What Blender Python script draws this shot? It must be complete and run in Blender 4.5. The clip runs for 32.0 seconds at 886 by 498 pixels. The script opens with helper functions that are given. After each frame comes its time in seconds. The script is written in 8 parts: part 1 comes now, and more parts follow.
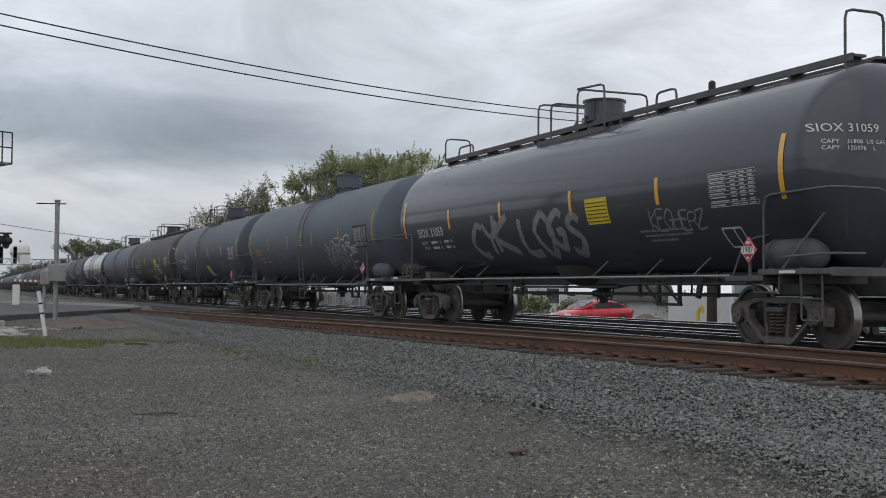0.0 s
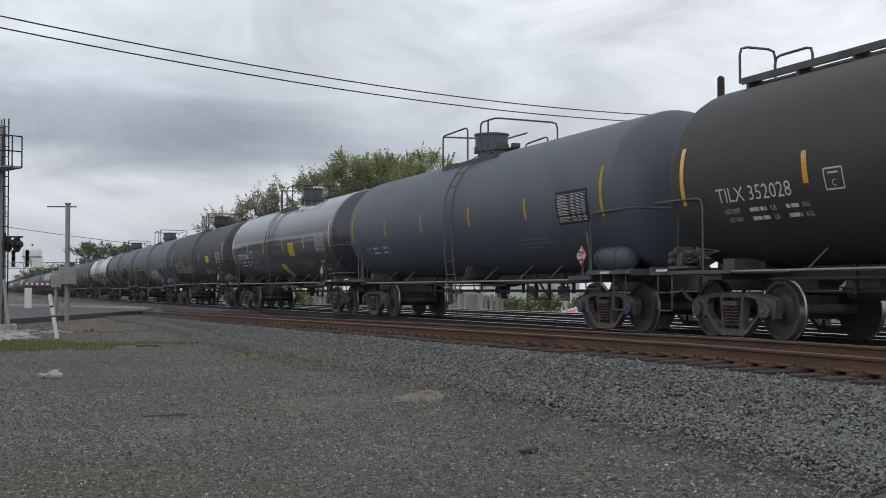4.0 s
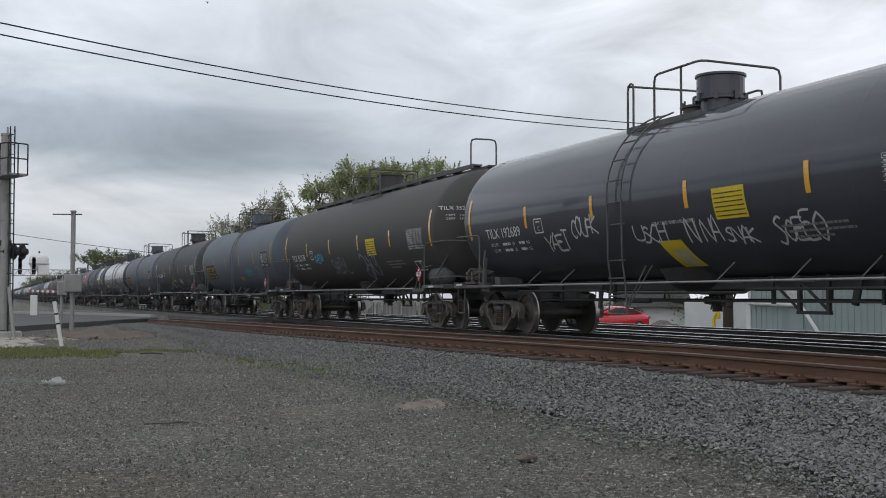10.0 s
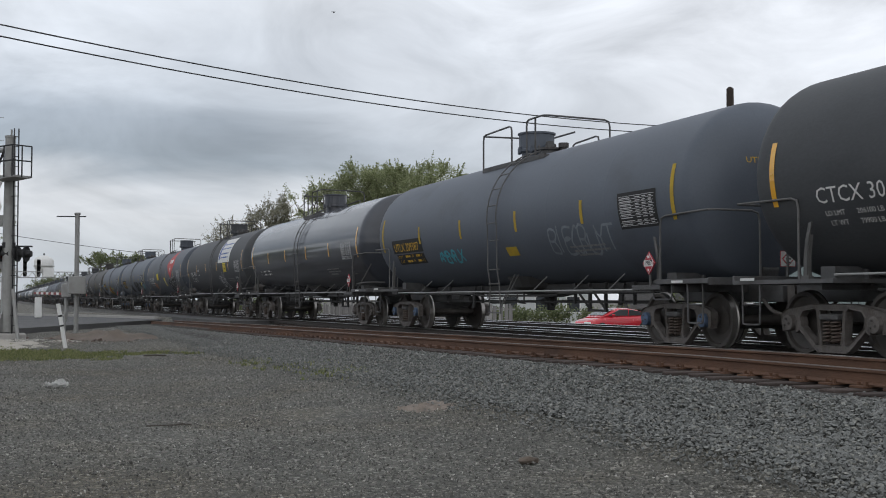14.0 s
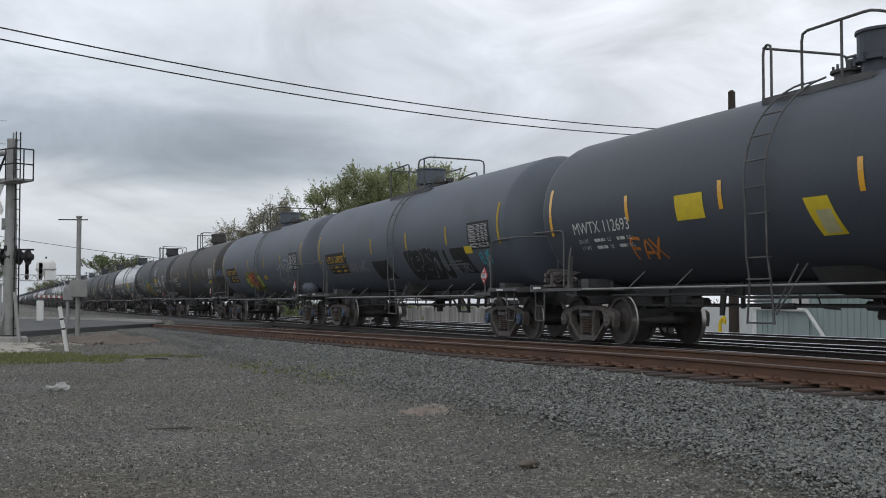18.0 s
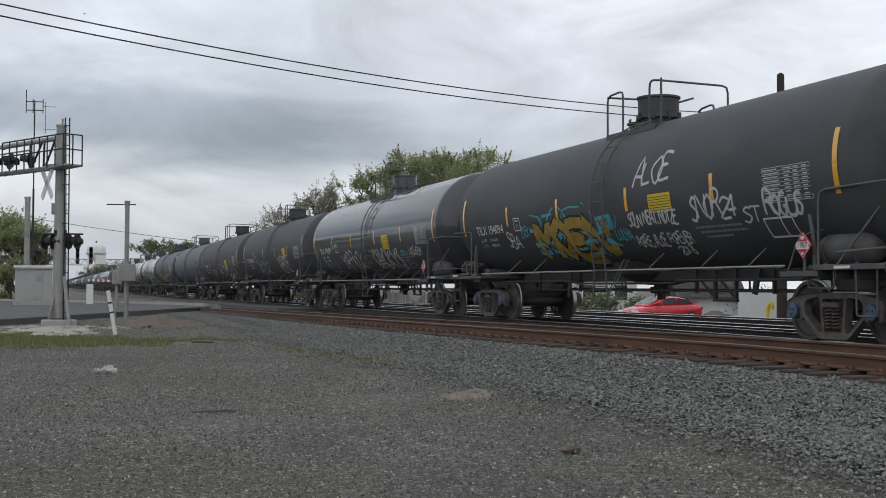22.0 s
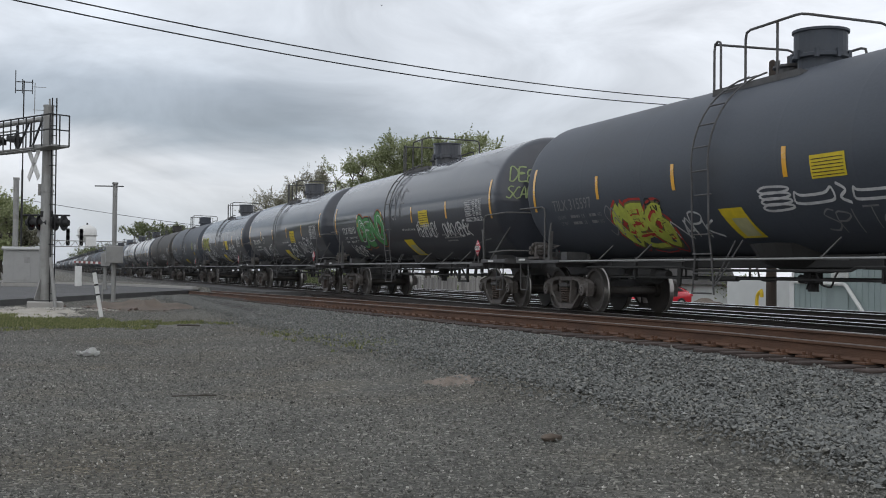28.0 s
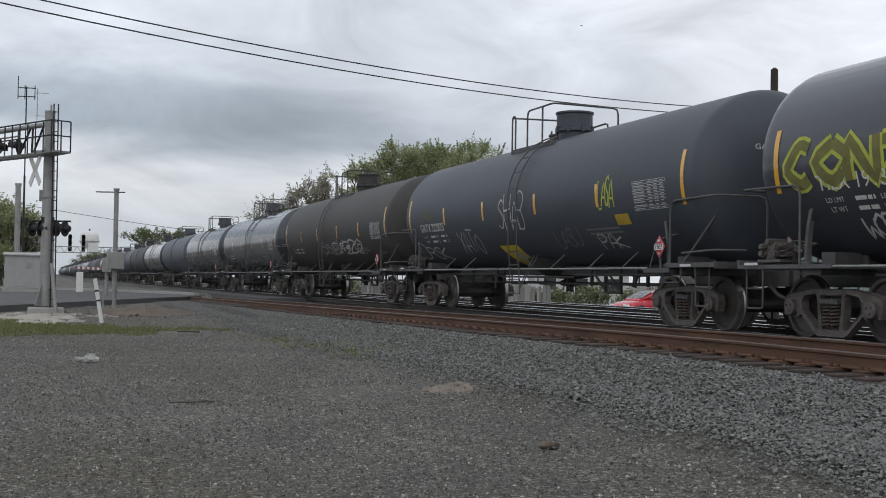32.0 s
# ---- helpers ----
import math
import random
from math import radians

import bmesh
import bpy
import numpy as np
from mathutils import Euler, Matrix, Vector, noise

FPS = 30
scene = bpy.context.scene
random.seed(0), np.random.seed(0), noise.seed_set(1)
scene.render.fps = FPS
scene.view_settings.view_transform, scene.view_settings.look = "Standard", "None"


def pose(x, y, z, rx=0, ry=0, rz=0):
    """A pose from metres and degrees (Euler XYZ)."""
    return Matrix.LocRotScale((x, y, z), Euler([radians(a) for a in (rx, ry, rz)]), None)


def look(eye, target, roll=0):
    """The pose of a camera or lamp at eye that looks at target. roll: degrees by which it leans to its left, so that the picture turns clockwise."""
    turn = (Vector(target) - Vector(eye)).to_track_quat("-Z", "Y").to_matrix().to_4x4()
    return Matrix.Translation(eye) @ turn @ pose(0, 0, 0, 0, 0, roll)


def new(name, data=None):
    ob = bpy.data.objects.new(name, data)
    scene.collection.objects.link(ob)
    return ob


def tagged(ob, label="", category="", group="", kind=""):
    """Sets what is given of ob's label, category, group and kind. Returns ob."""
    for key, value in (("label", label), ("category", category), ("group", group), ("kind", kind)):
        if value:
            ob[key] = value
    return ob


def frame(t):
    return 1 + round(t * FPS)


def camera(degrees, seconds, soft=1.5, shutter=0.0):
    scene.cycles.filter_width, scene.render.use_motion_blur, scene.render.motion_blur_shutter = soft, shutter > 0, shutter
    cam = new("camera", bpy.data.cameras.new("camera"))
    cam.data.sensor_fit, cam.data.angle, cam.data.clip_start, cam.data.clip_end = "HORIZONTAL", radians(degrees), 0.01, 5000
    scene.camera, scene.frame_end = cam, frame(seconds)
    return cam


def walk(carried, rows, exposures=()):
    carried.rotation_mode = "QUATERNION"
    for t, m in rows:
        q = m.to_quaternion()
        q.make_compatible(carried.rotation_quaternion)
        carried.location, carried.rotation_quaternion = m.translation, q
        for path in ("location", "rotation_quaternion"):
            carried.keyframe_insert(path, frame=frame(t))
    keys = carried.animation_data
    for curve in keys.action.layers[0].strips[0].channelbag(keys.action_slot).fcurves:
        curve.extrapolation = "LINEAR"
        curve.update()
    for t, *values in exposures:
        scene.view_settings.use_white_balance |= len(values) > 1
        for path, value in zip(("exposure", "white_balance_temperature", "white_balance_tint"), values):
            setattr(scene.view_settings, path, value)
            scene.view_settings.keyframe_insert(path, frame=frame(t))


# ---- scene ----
# World: x runs along the tracks (the train rolls towards +x), y across them, z up, metres.
cam = camera(41.86, 32.0, soft=1.0)
# seconds, eye x, y, z, yaw to the left of +y, pitch up, lean
PATH = [
    (0, -0.033, -0.113, 1.505, 67.62, 2.00, 0.50),
    (0.5, -0.032, -0.100, 1.505, 67.67, 1.99, 0.56),
    (1, -0.031, -0.088, 1.505, 67.64, 2.09, 0.68),
    (1.5, -0.029, -0.077, 1.505, 67.64, 2.05, 0.64),
    (2, -0.028, -0.069, 1.505, 67.68, 2.07, 0.67),
    (2.5, -0.028, -0.066, 1.505, 67.84, 1.92, 0.42),
    (3, -0.030, -0.067, 1.505, 68.14, 1.80, -0.02),
    (3.5, -0.033, -0.071, 1.505, 68.13, 1.89, -0.09),
    (5.5, -0.045, -0.091, 1.505, 68.36, 2.17, -0.17),
    (6, -0.047, -0.095, 1.505, 68.43, 2.24, -0.07),
    (6.5, -0.046, -0.094, 1.505, 68.35, 2.27, -0.07),
    (7, -0.043, -0.088, 1.505, 68.39, 2.30, -0.10),
    (7.5, -0.037, -0.078, 1.505, 68.38, 2.16, -0.14),
    (8, -0.030, -0.067, 1.505, 68.32, 2.29, 0.08),
    (8.5, -0.025, -0.055, 1.505, 68.34, 2.38, 0.10),
    (9, -0.020, -0.044, 1.505, 68.38, 2.38, 0.05),
    (9.5, -0.015, -0.034, 1.505, 68.42, 2.38, 0.03),
    (10, -0.012, -0.026, 1.505, 68.46, 2.37, 0.08),
    (10.5, -0.009, -0.019, 1.505, 68.49, 2.34, 0.06),
    (11, -0.007, -0.013, 1.505, 68.51, 2.37, 0.09),
    (11.5, -0.006, -0.009, 1.505, 68.52, 2.38, 0.07),
    (12, -0.006, -0.005, 1.505, 68.54, 2.37, 0.08),
    (12.5, -0.006, -0.002, 1.505, 68.58, 2.45, 0.05),
    (13, -0.007, 0.000, 1.505, 68.60, 2.46, 0.05),
    (13.5, -0.008, 0.002, 1.505, 68.64, 2.47, 0.03),
    (14, -0.008, 0.004, 1.505, 68.68, 2.46, 0.04),
    (14.5, -0.009, 0.005, 1.505, 68.68, 2.49, -0.01),
    (16.5, -0.009, 0.012, 1.505, 68.77, 2.53, 0.07),
    (17, -0.009, 0.013, 1.505, 68.78, 2.55, 0.11),
    (17.5, -0.010, 0.014, 1.505, 68.76, 2.57, 0.09),
    (18, -0.011, 0.016, 1.505, 68.77, 2.62, 0.05),
    (18.5, -0.013, 0.017, 1.505, 68.98, 2.51, 0.05),
    (19, -0.014, 0.020, 1.505, 69.55, 2.08, 0.47),
    (19.5, -0.016, 0.024, 1.505, 69.84, 1.78, 0.52),
    (20, -0.017, 0.030, 1.505, 70.95, 1.69, 0.21),
    (20.5, -0.018, 0.038, 1.505, 71.11, 1.85, 0.15),
    (21, -0.020, 0.046, 1.505, 71.02, 1.85, 0.17),
    (21.5, -0.022, 0.056, 1.505, 71.04, 1.84, 0.25),
    (22, -0.027, 0.065, 1.505, 71.03, 1.86, 0.18),
    (22.5, -0.035, 0.075, 1.505, 70.82, 1.88, 0.25),
    (23, -0.046, 0.085, 1.505, 70.18, 1.75, 0.48),
    (23.5, -0.060, 0.095, 1.505, 70.45, 1.65, 0.56),
    (24, -0.076, 0.106, 1.505, 70.52, 1.71, 0.43),
    (24.5, -0.091, 0.118, 1.505, 70.61, 1.53, 0.30),
    (25, -0.103, 0.131, 1.505, 70.63, 1.51, 0.46),
    (25.5, -0.112, 0.144, 1.505, 70.64, 1.62, 0.47),
    (27.5, -0.138, 0.192, 1.505, 70.62, 1.09, 0.72),
    (28, -0.142, 0.202, 1.505, 70.62, 1.12, 0.68),
    (28.5, -0.146, 0.211, 1.505, 70.63, 1.30, 0.76),
    (29, -0.149, 0.217, 1.505, 70.66, 1.40, 0.89),
    (29.5, -0.150, 0.222, 1.505, 70.67, 1.46, 0.94),
    (30, -0.151, 0.226, 1.505, 70.68, 1.46, 0.93),
    (30.5, -0.152, 0.231, 1.505, 70.66, 1.44, 0.89),
    (31, -0.152, 0.235, 1.505, 70.76, 1.44, 0.92),
    (31.5, -0.152, 0.240, 1.505, 70.76, 1.45, 0.89),
    (32, -0.153, 0.246, 1.505, 70.73, 1.46, 0.84),
]


def aim(x, y, z, yaw, pitch, lean):
    way = Vector((-math.sin(radians(yaw)) * math.cos(radians(pitch)), math.cos(radians(yaw)) * math.cos(radians(pitch)), math.sin(radians(pitch))))
    eye = Vector((x, y, z))
    return look(eye, eye + way * 10, lean)


walk(cam, [(row[0], aim(*row[1:])) for row in PATH], exposures=[(0, -0.05), (3, 0.04), (6, 0.0), (9, 0.03), (14, 0.06), (18, 0.06), (20, 0.05), (22, 0.06), (25, 0.16), (27.5, 0.15), (28.3, 0.13), (29.5, 0.06), (32, 0.08)])

# ---- world and light ----
SUN_UP, SUN_TURN = radians(42), radians(128)
world = bpy.data.worlds.new("overcast_sky")
scene.world = world
world.use_nodes = True
wn, wl = world.node_tree.nodes, world.node_tree.links
wn.clear()
w_out, w_bg, w_sky = wn.new("ShaderNodeOutputWorld"), wn.new("ShaderNodeBackground"), wn.new("ShaderNodeTexSky")
w_sky.sky_type, w_sky.sun_disc, w_sky.sun_elevation, w_sky.sun_rotation = "NISHITA", False, SUN_UP, SUN_TURN
w_co, w_sep = wn.new("ShaderNodeTexCoord"), wn.new("ShaderNodeSeparateXYZ")
w_map, w_map2 = wn.new("ShaderNodeMapping"), wn.new("ShaderNodeMapping")
w_n1, w_n2 = wn.new("ShaderNodeTexNoise"), wn.new("ShaderNodeTexNoise")
w_ramp, w_mix, w_lift, w_side, w_open = wn.new("ShaderNodeValToRGB"), wn.new("ShaderNodeMix"), wn.new("ShaderNodeMath"), wn.new("ShaderNodeMapRange"), wn.new("ShaderNodeMix")
w_dot, w_tone, w_soft = wn.new("ShaderNodeVectorMath"), wn.new("ShaderNodeMapRange"), wn.new("ShaderNodeVectorMath")
# grey banks of cloud drawn out along the horizon, rolling and torn, brighter where the cover thins
w_map.inputs["Scale"].default_value = (2.2, 2.2, 7.0)
w_map.inputs["Location"].default_value = (0.3, 0.2, 0.1)
w_map2.inputs["Scale"].default_value = (5.5, 5.5, 13.0)
for node, detail in ((w_n1, 6.0), (w_n2, 6.0)):
    node.inputs["Scale"].default_value, node.inputs["Detail"].default_value, node.inputs["Roughness"].default_value = 1.0, detail, 0.5
w_n1.inputs["Distortion"].default_value = 0.5
w_n2.inputs["Distortion"].default_value = 0.7
w_n2.inputs["Roughness"].default_value = 0.58
for a, b in ((w_co.outputs["Generated"], w_map.inputs["Vector"]), (w_co.outputs["Generated"], w_map2.inputs["Vector"]), (w_co.outputs["Generated"], w_sep.inputs[0]),
             (w_co.outputs["Generated"], w_dot.inputs[0]), (w_map.outputs["Vector"], w_n1.inputs["Vector"]), (w_map2.outputs["Vector"], w_n2.inputs["Vector"])):
    wl.new(a, b)
w_lift.operation = "MULTIPLY_ADD"
wl.new(w_n1.outputs["Fac"], w_lift.inputs[0])
w_lift.inputs[1].default_value = 0.16
w_add = wn.new("ShaderNodeMath")
w_add.operation = "ADD"
wl.new(w_sep.outputs["Z"], w_add.inputs[0])
w_add.inputs[1].default_value = -0.08
wl.new(w_add.outputs[0], w_lift.inputs[2])
wl.new(w_lift.outputs[0], w_ramp.inputs["Fac"])
cover = w_ramp.color_ramp.elements
cover[0].position, cover[0].color = 0.0, (5.0, 5.4, 6.05, 1)
cover[1].position, cover[1].color = 1.0, (7.23, 7.70, 8.50, 1)
for at, c in ((0.045, (5.35, 5.75, 6.30)), (0.068, (6.05, 6.40, 6.90)), (0.09, (7.35, 7.60, 8.05)), (0.115, (3.56, 4.05, 4.63)), (0.145, (4.06, 4.55, 5.20)), (0.170, (5.74, 6.25, 6.95)), (0.20, (7.13, 7.60, 8.29)), (0.27, (8.15, 8.55, 9.15)), (0.4, (7.33, 7.80, 8.55))):
    el = cover.new(at)
    el.color = (*c, 1)
w_dot.operation = "DOT_PRODUCT"
w_dot.inputs[1].default_value = (0.36, 0.93, 0.0)
w_side.inputs["From Min"].default_value, w_side.inputs["From Max"].default_value = -0.16, 0.22
wl.new(w_dot.outputs["Value"], w_side.inputs["Value"])
w_open.data_type = "RGBA"
w_open.inputs["B"].default_value = (8.2, 8.45, 8.95, 1)
w_half = wn.new("ShaderNodeMath")
w_half.operation = "MULTIPLY"
w_half.inputs[1].default_value = 0.8
wl.new(w_side.outputs["Result"], w_half.inputs[0])
wl.new(w_half.outputs[0], w_open.inputs["Factor"])
wl.new(w_ramp.outputs["Color"], w_open.inputs["A"])
w_tone.inputs["From Min"].default_value, w_tone.inputs["From Max"].default_value = 0.3, 0.7
w_tone.inputs["To Min"].default_value, w_tone.inputs["To Max"].default_value = 0.78, 1.20
wl.new(w_n2.outputs["Fac"], w_tone.inputs["Value"])
w_soft.operation = "SCALE"
wl.new(w_open.outputs["Result"], w_soft.inputs[0])
wl.new(w_tone.outputs["Result"], w_soft.inputs["Scale"])
w_mix.data_type = "RGBA"
w_mix.inputs["Factor"].default_value = 0.93
wl.new(w_sky.outputs["Color"], w_mix.inputs["A"])
wl.new(w_soft.outputs["Vector"], w_mix.inputs["B"])
wl.new(w_mix.outputs["Result"], w_bg.inputs["Color"])
w_bg.inputs["Strength"].default_value = 0.097
wl.new(w_bg.outputs["Background"], w_out.inputs["Surface"])
sun_data = bpy.data.lights.new("sun", "SUN")
sun_data.energy, sun_data.angle, sun_data.color = 0.5, radians(90), (1.0, 0.96, 0.9)
sun = new("sun", sun_data)
sun.matrix_world = look((0, 0, 60), Vector((0, 0, 60)) - Vector((math.sin(SUN_TURN) * math.cos(SUN_UP), math.cos(SUN_TURN) * math.cos(SUN_UP), math.sin(SUN_UP))))


# ---- materials ----
def material(name, color, rough=0.7, metal=0.0, spread=0.25, scale=8.0, bump=0.0, fine=60.0, stain=None, stain_at=(0.55, 0.75), stain_scale=1.5, stretch=(1, 1, 1), coat=0.0, rand=0.0, spec=0.5):
    """A surface with variation at two scales, stains of a second colour, a bump and, for repeats, a shift from object to object."""
    m = bpy.data.materials.new(name)
    m.use_nodes = True
    n, l = m.node_tree.nodes, m.node_tree.links
    b = n["Principled BSDF"]
    b.inputs["Metallic"].default_value = metal
    b.inputs["Coat Weight"].default_value = coat
    b.inputs["Coat Roughness"].default_value = 0.06
    b.inputs["Specular IOR Level"].default_value = spec
    co, mp = n.new("ShaderNodeTexCoord"), n.new("ShaderNodeMapping")
    mp.inputs["Scale"].default_value = stretch
    l.new(co.outputs["Object"], mp.inputs["Vector"])
    big, small = n.new("ShaderNodeTexNoise"), n.new("ShaderNodeTexNoise")
    for node, s in ((big, scale), (small, fine)):
        node.inputs["Scale"].default_value, node.inputs["Detail"].default_value = s, 5.0
        l.new(mp.outputs["Vector"], node.inputs["Vector"])
    tone = n.new("ShaderNodeMath")
    tone.operation = "MULTIPLY_ADD"
    l.new(big.outputs["Fac"], tone.inputs[0])
    tone.inputs[1].default_value = 2.4 * spread
    tone.inputs[2].default_value = 1 - 1.2 * spread - 0.4 * spread
    tone2 = n.new("ShaderNodeMath")
    tone2.operation = "MULTIPLY_ADD"
    l.new(small.outputs["Fac"], tone2.inputs[0])
    tone2.inputs[1].default_value = 0.8 * spread
    l.new(tone.outputs[0], tone2.inputs[2])
    last = tone2.outputs[0]
    if rand:
        info, r = n.new("ShaderNodeObjectInfo"), n.new("ShaderNodeMath")
        r.operation = "MULTIPLY_ADD"
        l.new(info.outputs["Random"], r.inputs[0])
        r.inputs[1].default_value, r.inputs[2].default_value = 2 * rand, 1 - rand
        mul = n.new("ShaderNodeMath")
        mul.operation = "MULTIPLY"
        l.new(last, mul.inputs[0])
        l.new(r.outputs[0], mul.inputs[1])
        last = mul.outputs[0]
    vec = n.new("ShaderNodeVectorMath")
    vec.operation = "SCALE"
    vec.inputs[0].default_value = color
    l.new(last, vec.inputs["Scale"])
    out = vec.outputs["Vector"]
    if stain:
        sn, ramp, mix = n.new("ShaderNodeTexNoise"), n.new("ShaderNodeMapRange"), n.new("ShaderNodeMix")
        sn.inputs["Scale"].default_value, sn.inputs["Detail"].default_value, sn.inputs["Roughness"].default_value = stain_scale, 7.0, 0.62
        l.new(mp.outputs["Vector"], sn.inputs["Vector"])
        ramp.inputs["From Min"].default_value, ramp.inputs["From Max"].default_value = stain_at
        l.new(sn.outputs["Fac"], ramp.inputs["Value"])
        mix.data_type = "RGBA"
        l.new(ramp.outputs["Result"], mix.inputs["Factor"])
        l.new(out, mix.inputs["A"])
        mix.inputs["B"].default_value = (*stain, 1)
        out = mix.outputs["Result"]
    l.new(out, b.inputs["Base Color"])
    rg = n.new("ShaderNodeMapRange")
    rg.inputs["To Min"].default_value, rg.inputs["To Max"].default_value = max(0.02, rough - 0.1), min(1, rough + 0.1)
    l.new(big.outputs["Fac"], rg.inputs["Value"])
    l.new(rg.outputs["Result"], b.inputs["Roughness"])
    if bump:
        bp = n.new("ShaderNodeBump")
        bp.inputs["Strength"].default_value, bp.inputs["Distance"].default_value = bump, 0.02
        l.new(small.outputs["Fac"], bp.inputs["Height"])
        l.new(bp.outputs["Normal"], b.inputs["Normal"])
    return m


def stone_material(name, tones, rough=0.9, bump=0.4):
    """Broken stone: each loose piece takes its own tone."""
    m = bpy.data.materials.new(name)
    m.use_nodes = True
    n, l = m.node_tree.nodes, m.node_tree.links
    b = n["Principled BSDF"]
    b.inputs["Roughness"].default_value = rough
    geo, ramp = n.new("ShaderNodeNewGeometry"), n.new("ShaderNodeValToRGB")
    l.new(geo.outputs["Random Per Island"], ramp.inputs["Fac"])
    e = ramp.color_ramp.elements
    for k, (at, c) in enumerate(tones):
        el = e[k] if k < 2 else e.new(at)
        el.position, el.color = at, (*c, 1)
    co, nz, bp, mul = n.new("ShaderNodeTexCoord"), n.new("ShaderNodeTexNoise"), n.new("ShaderNodeBump"), n.new("ShaderNodeMix")
    nz.inputs["Scale"].default_value, nz.inputs["Detail"].default_value = 45.0, 4.0
    l.new(co.outputs["Object"], nz.inputs["Vector"])
    bp.inputs["Strength"].default_value, bp.inputs["Distance"].default_value = bump, 0.01
    l.new(nz.outputs["Fac"], bp.inputs["Height"])
    l.new(bp.outputs["Normal"], b.inputs["Normal"])
    mul.data_type, mul.blend_type = "RGBA", "MULTIPLY"
    mul.inputs["Factor"].default_value = 0.6
    l.new(ramp.outputs["Color"], mul.inputs["A"])
    l.new(nz.outputs["Fac"], mul.inputs["B"])
    l.new(mul.outputs["Result"], b.inputs["Base Color"])
    return m


def leaf_material(name, tones):
    """Thin leaves: each its own tone, half of the light comes through."""
    m = stone_material(name, tones, 0.7, 0.0)
    n, l = m.node_tree.nodes, m.node_tree.links
    b = n["Principled BSDF"]
    through_leaf, mix = n.new("ShaderNodeBsdfTranslucent"), n.new("ShaderNodeMixShader")
    l.new(b.inputs["Base Color"].links[0].from_socket, through_leaf.inputs["Color"])
    mix.inputs["Fac"].default_value = 0.45
    l.new(b.outputs["BSDF"], mix.inputs[1])
    l.new(through_leaf.outputs["BSDF"], mix.inputs[2])
    l.new(mix.outputs["Shader"], n["Material Output"].inputs["Surface"])
    return m


GROUND = material("gravel_ground", (0.139, 0.136, 0.121), 0.95, 0, 0.5, 0.5, 1.0, 30.0, (0.115, 0.098, 0.070), (0.48, 0.72), 0.25)


def pack_pebbles(m, size, dark, light, depth):
    """Packed small stones over a base material: each cell has its own tone, with a relief between them."""
    n, l = m.node_tree.nodes, m.node_tree.links
    b = n["Principled BSDF"]
    co = n.new("ShaderNodeTexCoord")
    cells, edge, sep, tone, mix, bump = (n.new("ShaderNode" + k) for k in ("TexVoronoi", "TexVoronoi", "SeparateColor", "ValToRGB", "Mix", "Bump"))
    edge.feature = "DISTANCE_TO_EDGE"
    for node in (cells, edge):
        node.inputs["Scale"].default_value = 1 / size
        l.new(co.outputs["Object"], node.inputs["Vector"])
    l.new(cells.outputs["Color"], sep.inputs[0])
    l.new(sep.outputs["Red"], tone.inputs["Fac"])
    e = tone.color_ramp.elements
    e[0].color, e[1].color = (dark, dark, dark * 0.98, 1), (light, light, light * 0.97, 1)
    mid = e.new(0.8)
    mid.color = (1.1, 1.1, 1.08, 1)
    mix.data_type, mix.blend_type = "RGBA", "MULTIPLY"
    mix.inputs["Factor"].default_value = 1.0
    l.new(b.inputs["Base Color"].links[0].from_socket, mix.inputs["A"])
    l.new(tone.outputs["Color"], mix.inputs["B"])
    l.new(mix.outputs["Result"], b.inputs["Base Color"])
    bump.inputs["Strength"].default_value, bump.inputs["Distance"].default_value = 1.0, depth
    l.new(edge.outputs["Distance"], bump.inputs["Height"])
    if b.inputs["Normal"].links:
        l.new(b.inputs["Normal"].links[0].from_socket, bump.inputs["Normal"])
    l.new(bump.outputs["Normal"], b.inputs["Normal"])


pack_pebbles(GROUND, 0.032, 0.55, 2.3, 0.03)
BALLAST_BED = material("ballast_bed", (0.10, 0.098, 0.092), 0.95, 0, 0.6, 1.2, 1.0, 18.0, (0.05, 0.035, 0.028), (0.5, 0.7), 0.6)
# low cell tones put the shade between loose stones into the bed's colour
pack_pebbles(BALLAST_BED, 0.04, 0.3, 2.2, 0.06)
STONE = stone_material("crushed_stone", [(0.0, (0.14, 0.144, 0.136)), (1.0, (0.40, 0.406, 0.382)), (0.35, (0.205, 0.211, 0.200)), (0.75, (0.278, 0.284, 0.270)), (0.93, (0.305, 0.298, 0.26))])
PEBBLE = stone_material("gravel_stone", [(0.0, (0.116, 0.114, 0.102)), (1.0, (0.70, 0.68, 0.62)), (0.45, (0.185, 0.182, 0.164)), (0.80, (0.285, 0.275, 0.247)), (0.94, (0.42, 0.40, 0.355))])
ASPHALT = material("worn_asphalt", (0.088, 0.088, 0.088), 0.9, 0, 0.3, 0.8, 0.5, 50.0, (0.07, 0.068, 0.066), (0.5, 0.7), 0.5)
# rail sides: oil, plus the shade under the train put into the colour
DARK_RAIL = material("oily_shaded_rail_steel", (0.035, 0.028, 0.024), 0.8, 0.1, 0.4, 3.0, 0.3, 40.0, None, (0.5, 0.7), 1, (0.3, 1, 1))
RUST = material("rusted_rail_steel", (0.115, 0.060, 0.036), 0.85, 0.1, 0.5, 3.0, 0.5, 40.0, (0.055, 0.030, 0.022), (0.45, 0.7), 2.0, (0.3, 1, 1))
RAILTOP = material("dull_rail_head", (0.13, 0.105, 0.09), 0.5, 0.5, 0.35, 4.0, 0.2, 50.0, None, (0.5, 0.7), 1, (0.2, 1, 1))
